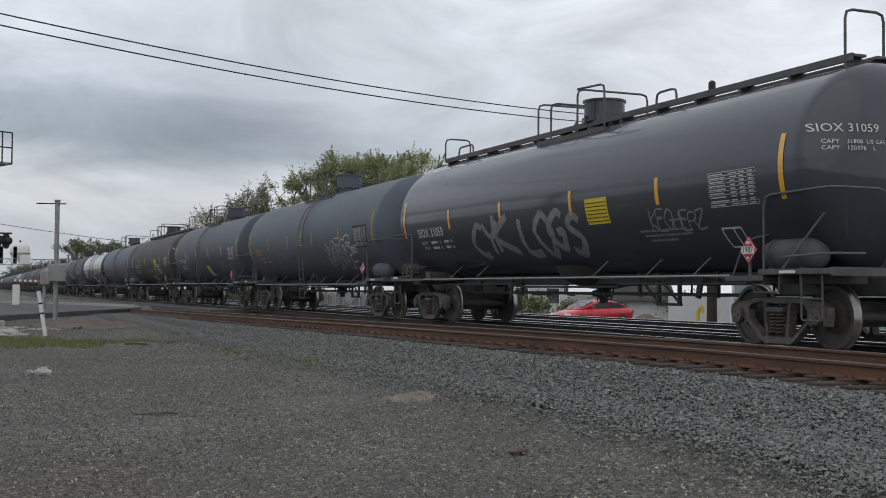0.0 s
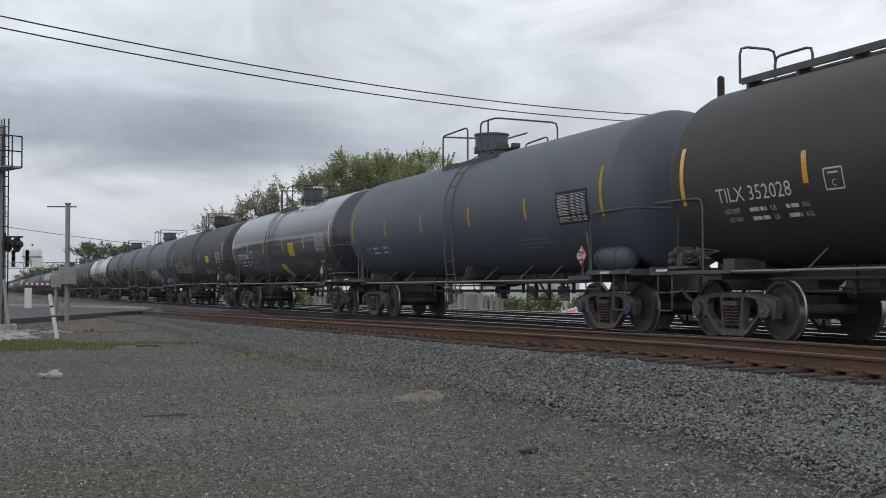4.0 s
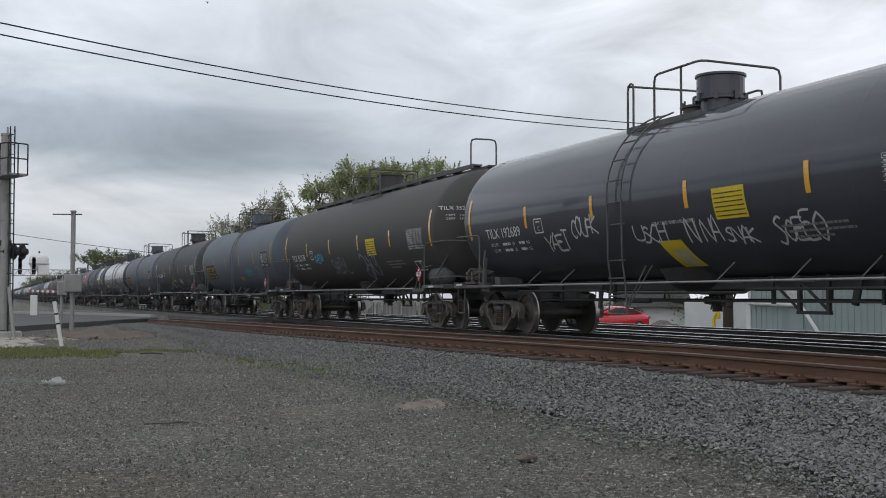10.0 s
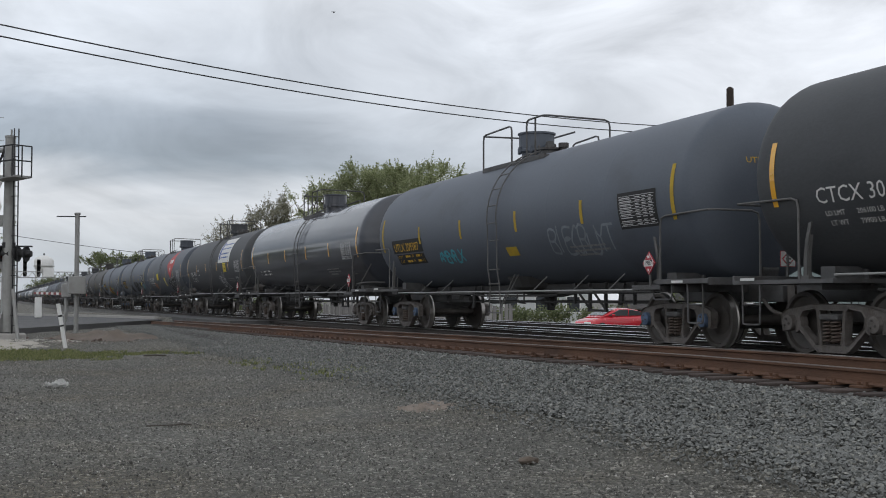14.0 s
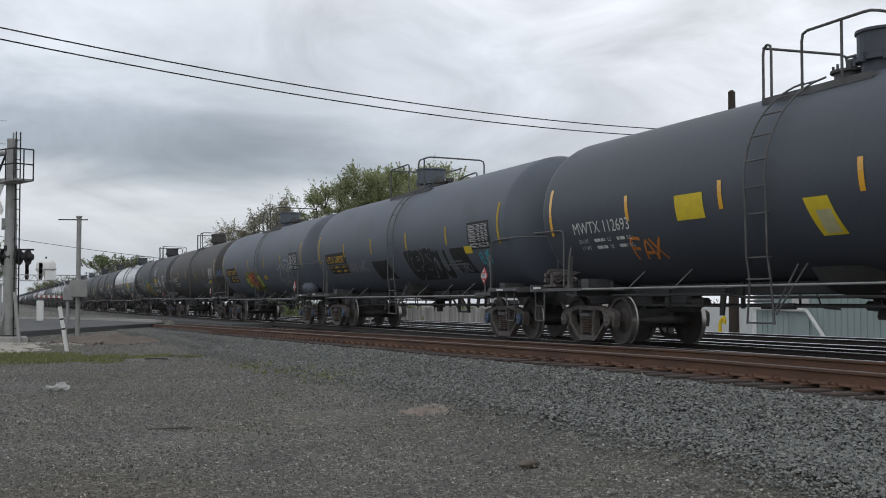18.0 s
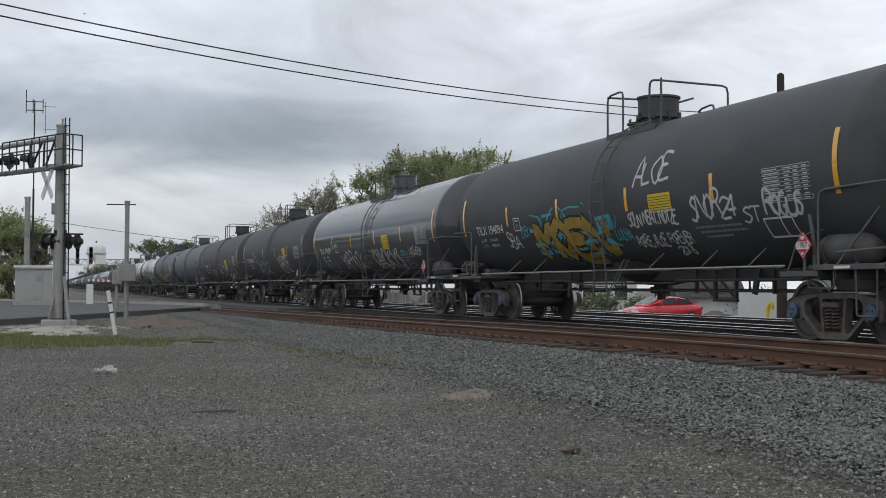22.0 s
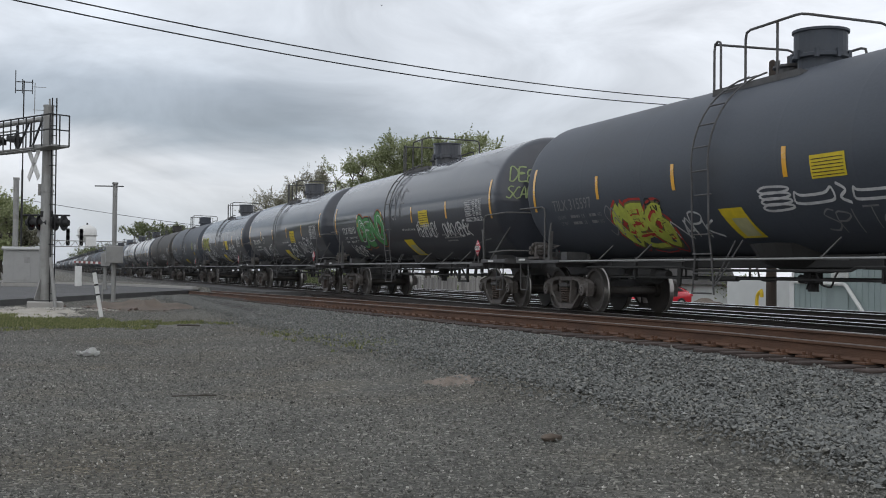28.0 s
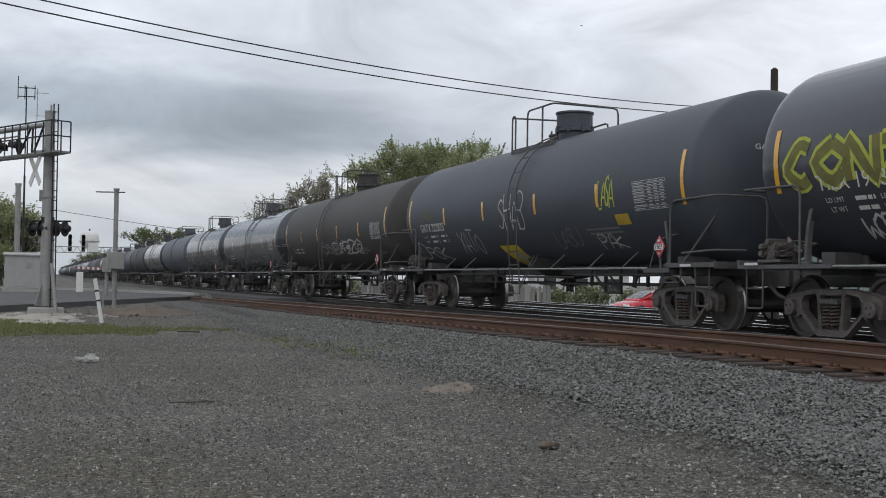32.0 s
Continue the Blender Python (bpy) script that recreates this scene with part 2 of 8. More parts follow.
POLISHED = material("polished_rail_head", (0.75, 0.75, 0.76), 0.3, 1.0, 0.15, 3.0, 0.0, 50.0, None, (0.5, 0.7), 1, (0.1, 1, 1))
TIE = material("creosoted_tie", (0.048, 0.036, 0.031), 0.95, 0, 0.5, 2.0, 0.8, 25.0, (0.062, 0.038, 0.029), (0.5, 0.7), 2.0, (1, 0.15, 1), 0, 0.3)
GLOSS_BLACK = material("glossy_black_paint", (0.043, 0.047, 0.058), 0.5, 0, 0.3, 1.2, 0.02, 30.0, (0.046, 0.049, 0.056), (0.6, 0.85), 1.1, (0.6, 1, 1), 0.75, 0.0, 0.2)
MATTE_BLACK = material("weathered_black_paint", (0.063, 0.066, 0.070), 0.56, 0, 0.45, 0.9, 0.05, 30.0, (0.074, 0.073, 0.072), (0.5, 0.8), 0.9, (0.5, 1, 1), 0.0, 0.0, 0.2)
BROWN_BLACK = material("dusty_brown_black_paint", (0.057, 0.055, 0.053), 0.58, 0, 0.4, 0.9, 0.05, 30.0, (0.056, 0.050, 0.043), (0.45, 0.8), 0.8, (0.5, 1, 1), 0.0, 0.0, 0.3)
BLUE_GREY = material("faded_blue_grey_paint", (0.094, 0.108, 0.131), 0.54, 0, 0.25, 0.7, 0.05, 30.0, (0.062, 0.067, 0.074), (0.55, 0.8), 0.6, (0.5, 1, 1), 0.0, 0.0, 0.35)
SLATE = material("faded_slate_black_paint", (0.065, 0.074, 0.090), 0.5, 0, 0.3, 0.8, 0.05, 30.0, (0.066, 0.069, 0.075), (0.5, 0.8), 0.8, (0.5, 1, 1), 0.0, 0.0, 0.3)
FINISH = {"gloss": GLOSS_BLACK, "matte": MATTE_BLACK, "brown": BROWN_BLACK, "grey": BLUE_GREY, "slate": SLATE}
# the bright highlight along the pipe is put into its pale base colour
SIDE_PIPE = material("highlight_grey_side_pipe", (0.27, 0.27, 0.265), 0.5, 0.2, 0.35, 3.0, 0.1, 40.0)
# a darker black for the sill, outlet and rigging under the tank
UNDER_BLACK = material("black_underside_steel", (0.033, 0.032, 0.031), 0.8, 0, 0.4, 3.0, 0.2, 40.0)
FRAME_BLACK = material("grimy_black_underframe", (0.090, 0.089, 0.090), 0.7, 0, 0.5, 3.0, 0.3, 40.0, (0.05, 0.042, 0.035), (0.5, 0.75), 2.0)
RAIL_GREY = material("worn_grey_handrail", (0.115, 0.113, 0.11), 0.7, 0.2, 0.4, 4.0, 0.1, 40.0)
CAST = material("grimy_cast_steel", (0.118, 0.106, 0.098), 0.75, 0.05, 0.6, 5.0, 0.7, 30.0, (0.070, 0.056, 0.045), (0.5, 0.75), 4.0)
WHEEL = material("rolled_wheel_steel", (0.072, 0.064, 0.058), 0.65, 0.15, 0.4, 5.0, 0.2, 30.0)
TREAD = material("bright_wheel_tread", (0.36, 0.34, 0.32), 0.35, 0.9, 0.2, 6.0)
SPRING = material("coil_spring_steel", (0.105, 0.078, 0.064), 0.7, 0.2, 0.4, 8.0, 0.2, 40.0)
CAP_BLUE = material("blue_bearing_cap", (0.065, 0.10, 0.165), 0.7, 0, 0.5, 12.0)
STRIPE = material("amber_reflective_tape", (0.72, 0.36, 0.015), 0.3, 0, 0.2, 5.0, coat=0.8)
YELLOW = material("yellow_notice_paint", (0.62, 0.47, 0.02), 0.6, 0, 0.2, 6.0)
WHITE_INK = material("white_stencil_paint", (0.62, 0.62, 0.60), 0.7, 0, 0.25, 14.0)
TABLE_INK = material("thin_white_stencil_print", (0.5, 0.5, 0.5), 0.7, 0, 0.3, 14.0)
GREY_INK = material("faded_grey_stencil_paint", (0.20, 0.20, 0.20), 0.8, 0, 0.3, 14.0)
AMBER_INK = material("amber_stencil_paint", (0.60, 0.36, 0.03), 0.7, 0, 0.25, 14.0)
BLACK_INK = material("black_paint_patch", (0.012, 0.012, 0.012), 0.7, 0, 0.4, 2.0)
RED_INK = material("red_sign_paint", (0.40, 0.014, 0.030), 0.55, 0, 0.15, 8.0)


# ---- building helpers ----
def mesh_of(name, bm, mats, smooth=False):
    me = bpy.data.meshes.new(name)
    bm.to_mesh(me)
    bm.free()
    for m in mats if isinstance(mats, (list, tuple)) else [mats]:
        me.materials.append(m)
    if smooth:
        me.shade_smooth()
        me.set_sharp_from_angle(angle=0.6)
    return me


def part(name, bm, mats, parent, label="", smooth=False, m=None):
    me = bm if isinstance(bm, bpy.types.Mesh) else mesh_of(name, bm, mats, smooth)
    ob = new(name, me)
    ob.parent = parent
    if m is not None:
        ob.matrix_basis = m
    return tagged(ob, label)


def box(bm, x0, x1, y0, y1, z0, z1, bevel=0.0, m=None, mat=0):
    at = pose((x0 + x1) / 2, (y0 + y1) / 2, (z0 + z1) / 2) @ Matrix.Diagonal((x1 - x0, y1 - y0, z1 - z0, 1))
    vs = bmesh.ops.create_cube(bm, size=1.0, matrix=(m @ at) if m is not None else at)["verts"]
    faces = {f for v in vs for f in v.link_faces}
    for f in faces:
        f.material_index = mat
    if bevel:
        bmesh.ops.bevel(bm, geom=list({e for v in vs for e in v.link_edges}), offset=bevel, segments=1, affect="EDGES")


def rod(bm, a, b, r, n=8, r2=None, mat=0):
    a, b = Vector(a), Vector(b)
    turn = (b - a).to_track_quat("Z", "Y").to_matrix().to_4x4()
    vs = bmesh.ops.create_cone(bm, cap_ends=True, segments=n, radius1=r, radius2=r if r2 is None else r2, depth=(b - a).length,
                               matrix=Matrix.Translation((a + b) / 2) @ turn)["verts"]
    for f in {f for v in vs for f in v.link_faces}:
        f.material_index = mat


def pipe(bm, points, r, n=6, round_at=0.0):
    """A bent pipe through points; corners are rounded."""
    pts = [Vector(p) for p in points]
    if round_at:
        out = [pts[0]]
        for a, b, c in zip(pts, pts[1:], pts[2:]):
            p, q = b + (a - b).normalized() * min(round_at, (a - b).length * 0.45), b + (c - b).normalized() * min(round_at, (c - b).length * 0.45)
            out += [p, p.lerp(b, 0.55).lerp(b.lerp(q, 0.45), 0.5), q]
        pts = out + [pts[-1]]
    rings = []
    for k, p in enumerate(pts):
        way = (pts[min(k + 1, len(pts) - 1)] - pts[max(k - 1, 0)]).normalized()
        u = way.orthogonal().normalized() if k == 0 else (rings_u - way * rings_u.dot(way)).normalized()
        rings_u = u
        v = way.cross(u)
        rings.append([bm.verts.new(p + r * (u * math.cos(2 * math.pi * j / n) + v * math.sin(2 * math.pi * j / n))) for j in range(n)])
    for a, b in zip(rings, rings[1:]):
        for j in range(n):
            bm.faces.new((a[j], a[(j + 1) % n], b[(j + 1) % n], b[j]))
    bm.faces.new(rings[0][::-1])
    bm.faces.new(rings[-1])


def lathe(bm, profile, n=32, m=None, mat=0):
    """Turns (along, radius) pairs about the x axis."""
    rings = []
    for x, r in profile:
        rings.append([bm.verts.new((m or Matrix()) @ Vector((x, -r * math.cos(2 * math.pi * j / n), r * math.sin(2 * math.pi * j / n)))) for j in range(n)] if r > 1e-6
                     else [bm.verts.new((m or Matrix()) @ Vector((x, 0, 0)))])
    for a, b in zip(rings, rings[1:]):
        for j in range(n):
            k = (j + 1) % n
            loop = [a[j % len(a)], a[k % len(a)], b[k % len(b)], b[j % len(b)]]
            seen = []
            for v in loop:
                if v not in seen:
                    seen.append(v)
            if len(seen) > 2:
                bm.faces.new(seen).material_index = mat


def prism(bm, outline, y0, y1, m=None, mat=0):
    """A plate: an (x, z) outline between two y."""
    m = m or Matrix()
    a = [bm.verts.new(m @ Vector((x, y0, z))) for x, z in outline]
    b = [bm.verts.new(m @ Vector((x, y1, z))) for x, z in outline]
    bm.faces.new(a).material_index = mat
    bm.faces.new(b[::-1]).material_index = mat
    for k in range(len(a)):
        j = (k + 1) % len(a)
        bm.faces.new((a[j], a[k], b[k], b[j])).material_index = mat


def smooth01(v):
    v = min(1.0, max(0.0, v))
    return v * v * (3 - 2 * v)


# ---- the ground ----
TRACK_Y, TRACK_Z = 12.03, 0.703   # the train's track
SIDING_Y, SIDING_Z = 8.62, 0.835  # the rusty near track
FAR_TRACKS = ((16.95, 0.56), (21.2, 0.56))
PROFILE = ((-400, 0.0), (2.5, 0.0), (5.0, 0.12), (6.3, 0.31), (7.05, 0.56), (7.3, 0.60), (9.85, 0.60), (10.25, 0.53), (14.2, 0.51), (14.8, 0.37), (23.2, 0.36), (24.5, 0.2), (28.0, -0.45), (900, -0.45))


def main_fall(x):
    """How far the main line and the yard lie lower, away from the lot."""
    return 0.0018 * min(600.0, max(0.0, -20.0 - x))


def siding_fall(x):
    """The siding runs downhill to the road."""
    return 0.0098 * min(52.0, max(0.0, -12.5 - x))


def road_near(y):
    """The road's edge towards the lot."""
    return float(np.interp(y, (-12.0, 0.3, 1.9, 3.9, 7.2, 9.0), (-16.0, -45.0, -48.9, -53.7, -60.9, -64.6)))


def road_far(y):
    """The road's kerbed edge on the other side."""
    return float(np.interp(y, (-30.0, 0.6, 4.6, 6.6, 9.0), (-136.0, -84.7, -77.9, -72.5, -65.0)))


def ground_z(x, y):
    for (a, za), (b, zb) in zip(PROFILE, PROFILE[1:]):
        if y <= b:
            z = za + (zb - za) * (y - a) / (b - a)
            break
    else:
        z = PROFILE[-1][1]
    if y < 11.5:
        low = 0.16 * smooth01((-30.0 - x) / 7.0) 
        side = smooth01((y - 4.0) / 2.6) * (1 - smooth01((y - 9.9) / 1.6))
        z = max(z - siding_fall(x) * side, low if y < 8.5 else z - siding_fall(x) * side)
        # beyond the kerb the ground lies higher than the road
        z = z + (0.46 - z) * smooth01((road_far(y) - 0.1 - x) / 0.6) * (1 - smooth01((y - 9.9) / 1.2))
    return z - main_fall(x) * smooth01((y - 10.0) / 1.5)


def steps(*runs):
    out = []
    for a, b, d in runs:
        out += list(np.arange(a, b, d))
    return out + [runs[-1][1]]


def sheet(bm, xs, ys, height):
    grid = [[bm.verts.new((x, y, height(x, y))) for y in ys] for x in xs]
    for a, b in zip(grid, grid[1:]):
        for k in range(len(ys) - 1):
            bm.faces.new((a[k], b[k], b[k + 1], a[k + 1]))


def lumpy(x, y):
    z = ground_z(x, y)
    if -60 < x < 4 and y < 9:
        z += 0.018 * noise.noise((x * 0.9, y * 0.9, 0)) + 0.03 * noise.noise((x * 0.25, y * 0.25, 3)) * (y < 5)
    return z - 0.012


bm = bmesh.new()
sheet(bm, steps((-2400, -200, 200), (-200, -90, 10), (-90, -45, 1), (-45, 0, 0.5), (0, 40, 8), (40, 1000, 240)),
      steps((-1200, -40, 116), (-40, -4, 6), (-4, 4.5, 0.5), (4.5, 10.5, 0.25), (10.5, 14, 1.17), (14, 15, 0.4), (15, 23, 2), (23, 29, 0.75), (29, 69, 10), (69, 1600, 150)), lumpy)
tagged(part("ground", bm, GROUND, None, smooth=True), "grey gravel lot and railway ground with worn dirt", "ground", "", "structure")

# the ballast beds under the tracks
bm = bmesh.new()
sheet(bm, steps((-700, -100, 40), (-100, -66, 34), (-66, 30, 1)), (5.75, 6.3, 7.05, 7.3, 9.85, 10.25, 11.5, 14.2, 14.8, 23.2, 24.0), lambda x, y: ground_z(x, y) + 0.006 + (0.02 if y > 7 else 0))
tagged(part("ballast_bed", bm, BALLAST_BED, None), "dark crushed stone bed under the railway tracks", "ballast", "", "structure")


# ---- the tracks ----
RAIL_SHAPE = ((-0.066, 0.0), (0.066, 0.0), (0.066, 0.012), (0.012, 0.032), (0.009, 0.112), (0.033, 0.125), (0.035, 0.150), (0.028, 0.157), (-0.028, 0.157), (-0.035, 0.150), (-0.033, 0.125), (-0.009, 0.112), (-0.012, 0.032), (-0.066, 0.012))


def rail_mesh(top, side, fall, x0=-700.0, x1=40.0):
    bm = bmesh.new()
    xs = steps((x0, -60, 64), (-60, -20, 10), (-20, x1, 2.5)) if x0 < -100 else steps((x0, x1, 2.5))
    rings = [[bm.verts.new((x, y, z - 0.157 - fall(x))) for y, z in RAIL_SHAPE] for x in xs]
    n = len(RAIL_SHAPE)
    for a, b in zip(rings, rings[1:]):
        for j in range(n):
            f = bm.faces.new((a[j], b[j], b[(j + 1) % n], a[(j + 1) % n]))
            f.material_index = 1 if j in (6, 7, 8) else 0
    return mesh_of("rail", bm, [side, top])


def track(name, y, z, top, tie_from, tie_to, gap, label, fall, plates=False, start=-700.0):
    t = tagged(new(name), label, "railway track", "railway tracks", "structure")
    t.location = (0, y, z)
    rail = rail_mesh(top, RUST if plates else DARK_RAIL, fall, start)
    for side in (-0.752, 0.752):
        part("rail", rail, None, t, m=pose(0, side, 0))
    bm = bmesh.new()
    box(bm, -0.115, 0.115, -1.3, 1.3, -0.35, -0.172, 0.012)
    tie = mesh_of("tie", bm, TIE)
    k, x = 0, tie_from
    r = random.Random(int(y * 10))
    while x < tie_to:
        part("tie", tie, None, t, m=pose(x + r.uniform(-0.03, 0.03), r.uniform(-0.07, 0.07), r.uniform(-0.012, 0.004) - fall(x), 0, 0, r.uniform(-1.5, 1.5)))
        x += gap
    if plates:
        bm = bmesh.new()
        x = tie_from
        while x < tie_to:
            for side in (-0.752, 0.752):
                d = fall(x)
                box(bm, x - 0.09, x + 0.09, side - 0.17, side + 0.17, -0.176 - d, -0.156 - d)
                for sx, sy in ((-0.05, -0.09), (0.05, 0.09), (0.05, -0.09)):
                    box(bm, x + sx - 0.012, x + sx + 0.012, side + sy - 0.016, side + sy + 0.016, -0.165 - d, -0.118 - d)
            x += gap
        tagged(part("tie_plates", bm, RUST, t, "rusty tie plates with spikes"), kind="stuff")
    return t


track("siding_track", SIDING_Y, SIDING_Z, RAILTOP, -44, -2, 0.45, "rusty disused railway track on wooden ties", siding_fall, True, -64.4)
track("main_track", TRACK_Y, TRACK_Z, POLISHED, -46, -6, 0.52, "main railway track with polished rail heads", main_fall)
for y, z in FAR_TRACKS:
    track("yard_track", y, z, POLISHED, -58, -12, 0.55, "yard railway track with polished rail heads", main_fall)


# ---- crushed stone ----
def stones(name, places, sizes, mat, label, category, seed, plain=False):
    """Many angular stones in one mesh."""
    rs = np.random.RandomState(seed)
    n = len(places)
    base = np.array([(1, 0, 0), (-1, 0, 0), (0, 1, 0), (0, -1, 0), (0, 0, 1), (0, 0, -1), (0.62, 0.62, 0.55), (-0.62, -0.6, 0.5)], float)
    tri = np.array([(0, 6, 4), (6, 2, 4), (2, 1, 4), (1, 7, 4), (7, 3, 4), (3, 0, 4), (6, 0, 2), (7, 1, 3), (2, 0, 5), (1, 2, 5), (3, 1, 5), (0, 3, 5)])
    if plain:
        base, tri = base[:6], np.array([(0, 2, 4), (2, 1, 4), (1, 3, 4), (3, 0, 4), (2, 0, 5), (1, 2, 5), (3, 1, 5), (0, 3, 5)])
    nv = len(base)
    v = base[None] * (1 + rs.uniform(-0.35, 0.35, (n, nv, 1))) * (np.array(sizes)[:, None, None] * rs.uniform((0.7, 0.55, 0.4), (1.25, 0.95, 0.8), (n, 1, 3)))
    ax = rs.normal(size=(n, 3, 3))
    q, _ = np.linalg.qr(ax)
    flat = rs.rand(n) < 0.45
    c, s = np.cos(rs.rand(n) * 6.28), np.sin(rs.rand(n) * 6.28)
    c, s = c / np.hypot(c, s), s / np.hypot(c, s)
    spin = np.zeros((n, 3, 3))
    spin[:, 0, 0], spin[:, 0, 1], spin[:, 1, 0], spin[:, 1, 1], spin[:, 2, 2] = c, -s, s, c, 1
    turn = np.where(flat[:, None, None], spin, q)
    v = np.einsum("nij,nkj->nki", turn, v) + np.array(places)[:, None]
    f = (tri[None] + nv * np.arange(n)[:, None, None]).reshape(-1, 3)
    me = bpy.data.meshes.new(name)
    me.from_pydata(v.reshape(-1, 3).tolist(), [], f.tolist())
    me.materials.append(mat)
    return tagged(new(name, me), label, category, "", "stuff")


def scatter(count, x0, x1, y0, y1, size, seed, near=1.0, keep=lambda x, y: True, lift=0.0):
    """Places on the ground, thicker towards x1."""
    rs = np.random.RandomState(seed)
    places, sizes = [], []
    for a, b, c, d in zip(rs.rand(count), rs.rand(count), rs.rand(count), rs.rand(count)):
        x, y = x1 + (x0 - x1) * a ** near, y0 + (y1 - y0) * b
        if not keep(x, y):
            continue
        s = size[0] + (size[1] - size[0]) * c * c
        places.append((x, y, ground_z(x, y) + s * (0.15 + 0.35 * d) + lift * (0.4 + 0.9 * d)))
        sizes.append(s)
    return places, sizes


pl, sz = scatter(98000, -58, -6.0, 5.2, 7.24, (0.0150, 0.031), 11, 1.75, lambda x, y: random.random() < 0.1 + 0.9 * smooth01((y - 5.3) / 0.9), 0.024)
stones("ballast_shoulder", pl, sz, STONE, "grey crushed stone ballast sloping from the track", "ballast", 12)
pl, sz = scatter(22000, -46, -6.5, 7.32, 10.4, (0.016, 0.033), 13, 1.3, lambda x, y: True, 0.012)
stones("ballast_crib", pl, sz, STONE, "grey crushed stone between the ties", "ballast", 14, True)
pl, sz = scatter(100000, -52, -6.0, -1.5, 6.0, (0.006, 0.0185), 15, 1.75, lambda x, y: x > road_near(y) + 0.3)
pl2, sz2 = scatter(700, -48, -6.0, -1.5, 6.0, (0.016, 0.03), 16, 1.3, lambda x, y: x > road_near(y) + 0.3)
stones("lot_gravel", pl + pl2, sz + sz2, PEBBLE, "loose mixed gravel strewn over the lot", "gravel", 17, True)



# ---- the tank cars ----
TANK_R, TANK_Z, TANK_HALF, HEAD = 1.52, 2.61, 7.88, 0.58  # radius, axis height over the rail, half the barrel, depth of a head
TRUCK_AT, SIDE_Y, BOARD_Z = 6.93, 1.47, 1.05
CACHE = {}


def cached(key, make):
    if key not in CACHE:
        CACHE[key] = make()
    return CACHE[key]


def tank_mesh(finish):
    bm = bmesh.new()
    prof = [(-TANK_HALF - HEAD * math.sin(a), TANK_R * math.cos(a)) for a in np.linspace(math.pi / 2, 0, 11)]
    prof[0] = (prof[0][0], 0)
    prof += [(-TANK_HALF + 0.1, TANK_R)]
    seams = (-5.3, -2.9, -1.1, 1.2, 2.9, 5.3)
    for s in seams:
        prof += [(s - 0.08, TANK_R), (s - 0.012, TANK_R), (s, TANK_R + 0.0007), (s + 0.012, TANK_R), (s + 0.08, TANK_R)]
    right = [(TANK_HALF - 0.1, TANK_R)] + [(TANK_HALF + HEAD * math.sin(a), TANK_R * math.cos(a)) for a in np.linspace(0, math.pi / 2, 11)]
    right[-1] = (right[-1][0], 0)
    lathe(bm, prof + right, 48, pose(0, 0, TANK_Z))
    bmesh.ops.recalc_face_normals(bm, faces=bm.faces)
    return mesh_of("tank", bm, finish, True)


def on_tank(x, z, lift=0.006, far=1):
    """The point on the tank's near side (y < 0) at height z over the rail."""
    s = max(-0.995, min(0.995, (z - TANK_Z) / TANK_R))
    r = TANK_R + lift
    return Vector((x, -far * r * math.sqrt(1 - s * s), TANK_Z + r * s))


def arc_z(a):
    return TANK_Z + TANK_R * math.sin(radians(a))


def patch_mesh(name, x0, x1, z0, z1, mat, lift=0.005, slant=0.0):
    """A painted or glued patch that follows the tank's curve."""
    bm = bmesh.new()
    nx, nz = max(1, int(abs(x1 - x0) / 0.5)), max(2, int(abs(z1 - z0) / 0.09))
    grid = [[bm.verts.new(on_tank(x0 + (x1 - x0) * i / nx + slant * (k / nz - 0.5), z0 + (z1 - z0) * k / nz, lift)) for k in range(nz + 1)] for i in range(nx + 1)]
    for a, b in zip(grid, grid[1:]):
        for k in range(nz):
            bm.faces.new((a[k], b[k], b[k + 1], a[k + 1]))
    return mesh_of(name, bm, mat)


def ribbon(bm, pts, w, lift, mat=0):
    """A brush stroke of width w on the tank through (x, z) points."""
    left, right = [], []
    for k, (x, z) in enumerate(pts):
        a, b = pts[max(0, k - 1)], pts[min(len(pts) - 1, k + 1)]
        dx, dz = b[0] - a[0], b[1] - a[1]
        d = math.hypot(dx, dz) or 1
        left.append(bm.verts.new(on_tank(x - dz / d * w / 2, z + dx / d * w / 2, lift)))
        right.append(bm.verts.new(on_tank(x + dz / d * w / 2, z - dx / d * w / 2, lift)))
    for k in range(len(pts) - 1):
        bm.faces.new((right[k], right[k + 1], left[k + 1], left[k])).material_index = mat


def spline(ctrl, closed=False, per=5):
    out, n = [], len(ctrl)
    for k in range(n if closed else n - 1):
        p = [ctrl[(k + j) % n] if closed else ctrl[max(0, min(n - 1, k + j))] for j in (-1, 0, 1, 2)]
        for i in range(per):
            t = i / per
            out.append(tuple(0.5 * (2 * p[1][c] + (p[2][c] - p[0][c]) * t + (2 * p[0][c] - 5 * p[1][c] + 4 * p[2][c] - p[3][c]) * t * t + (3 * p[1][c] - p[0][c] - 3 * p[2][c] + p[3][c]) * t ** 3) for c in (0, 1)))
    out.append(ctrl[0] if closed else ctrl[-1])
    return out


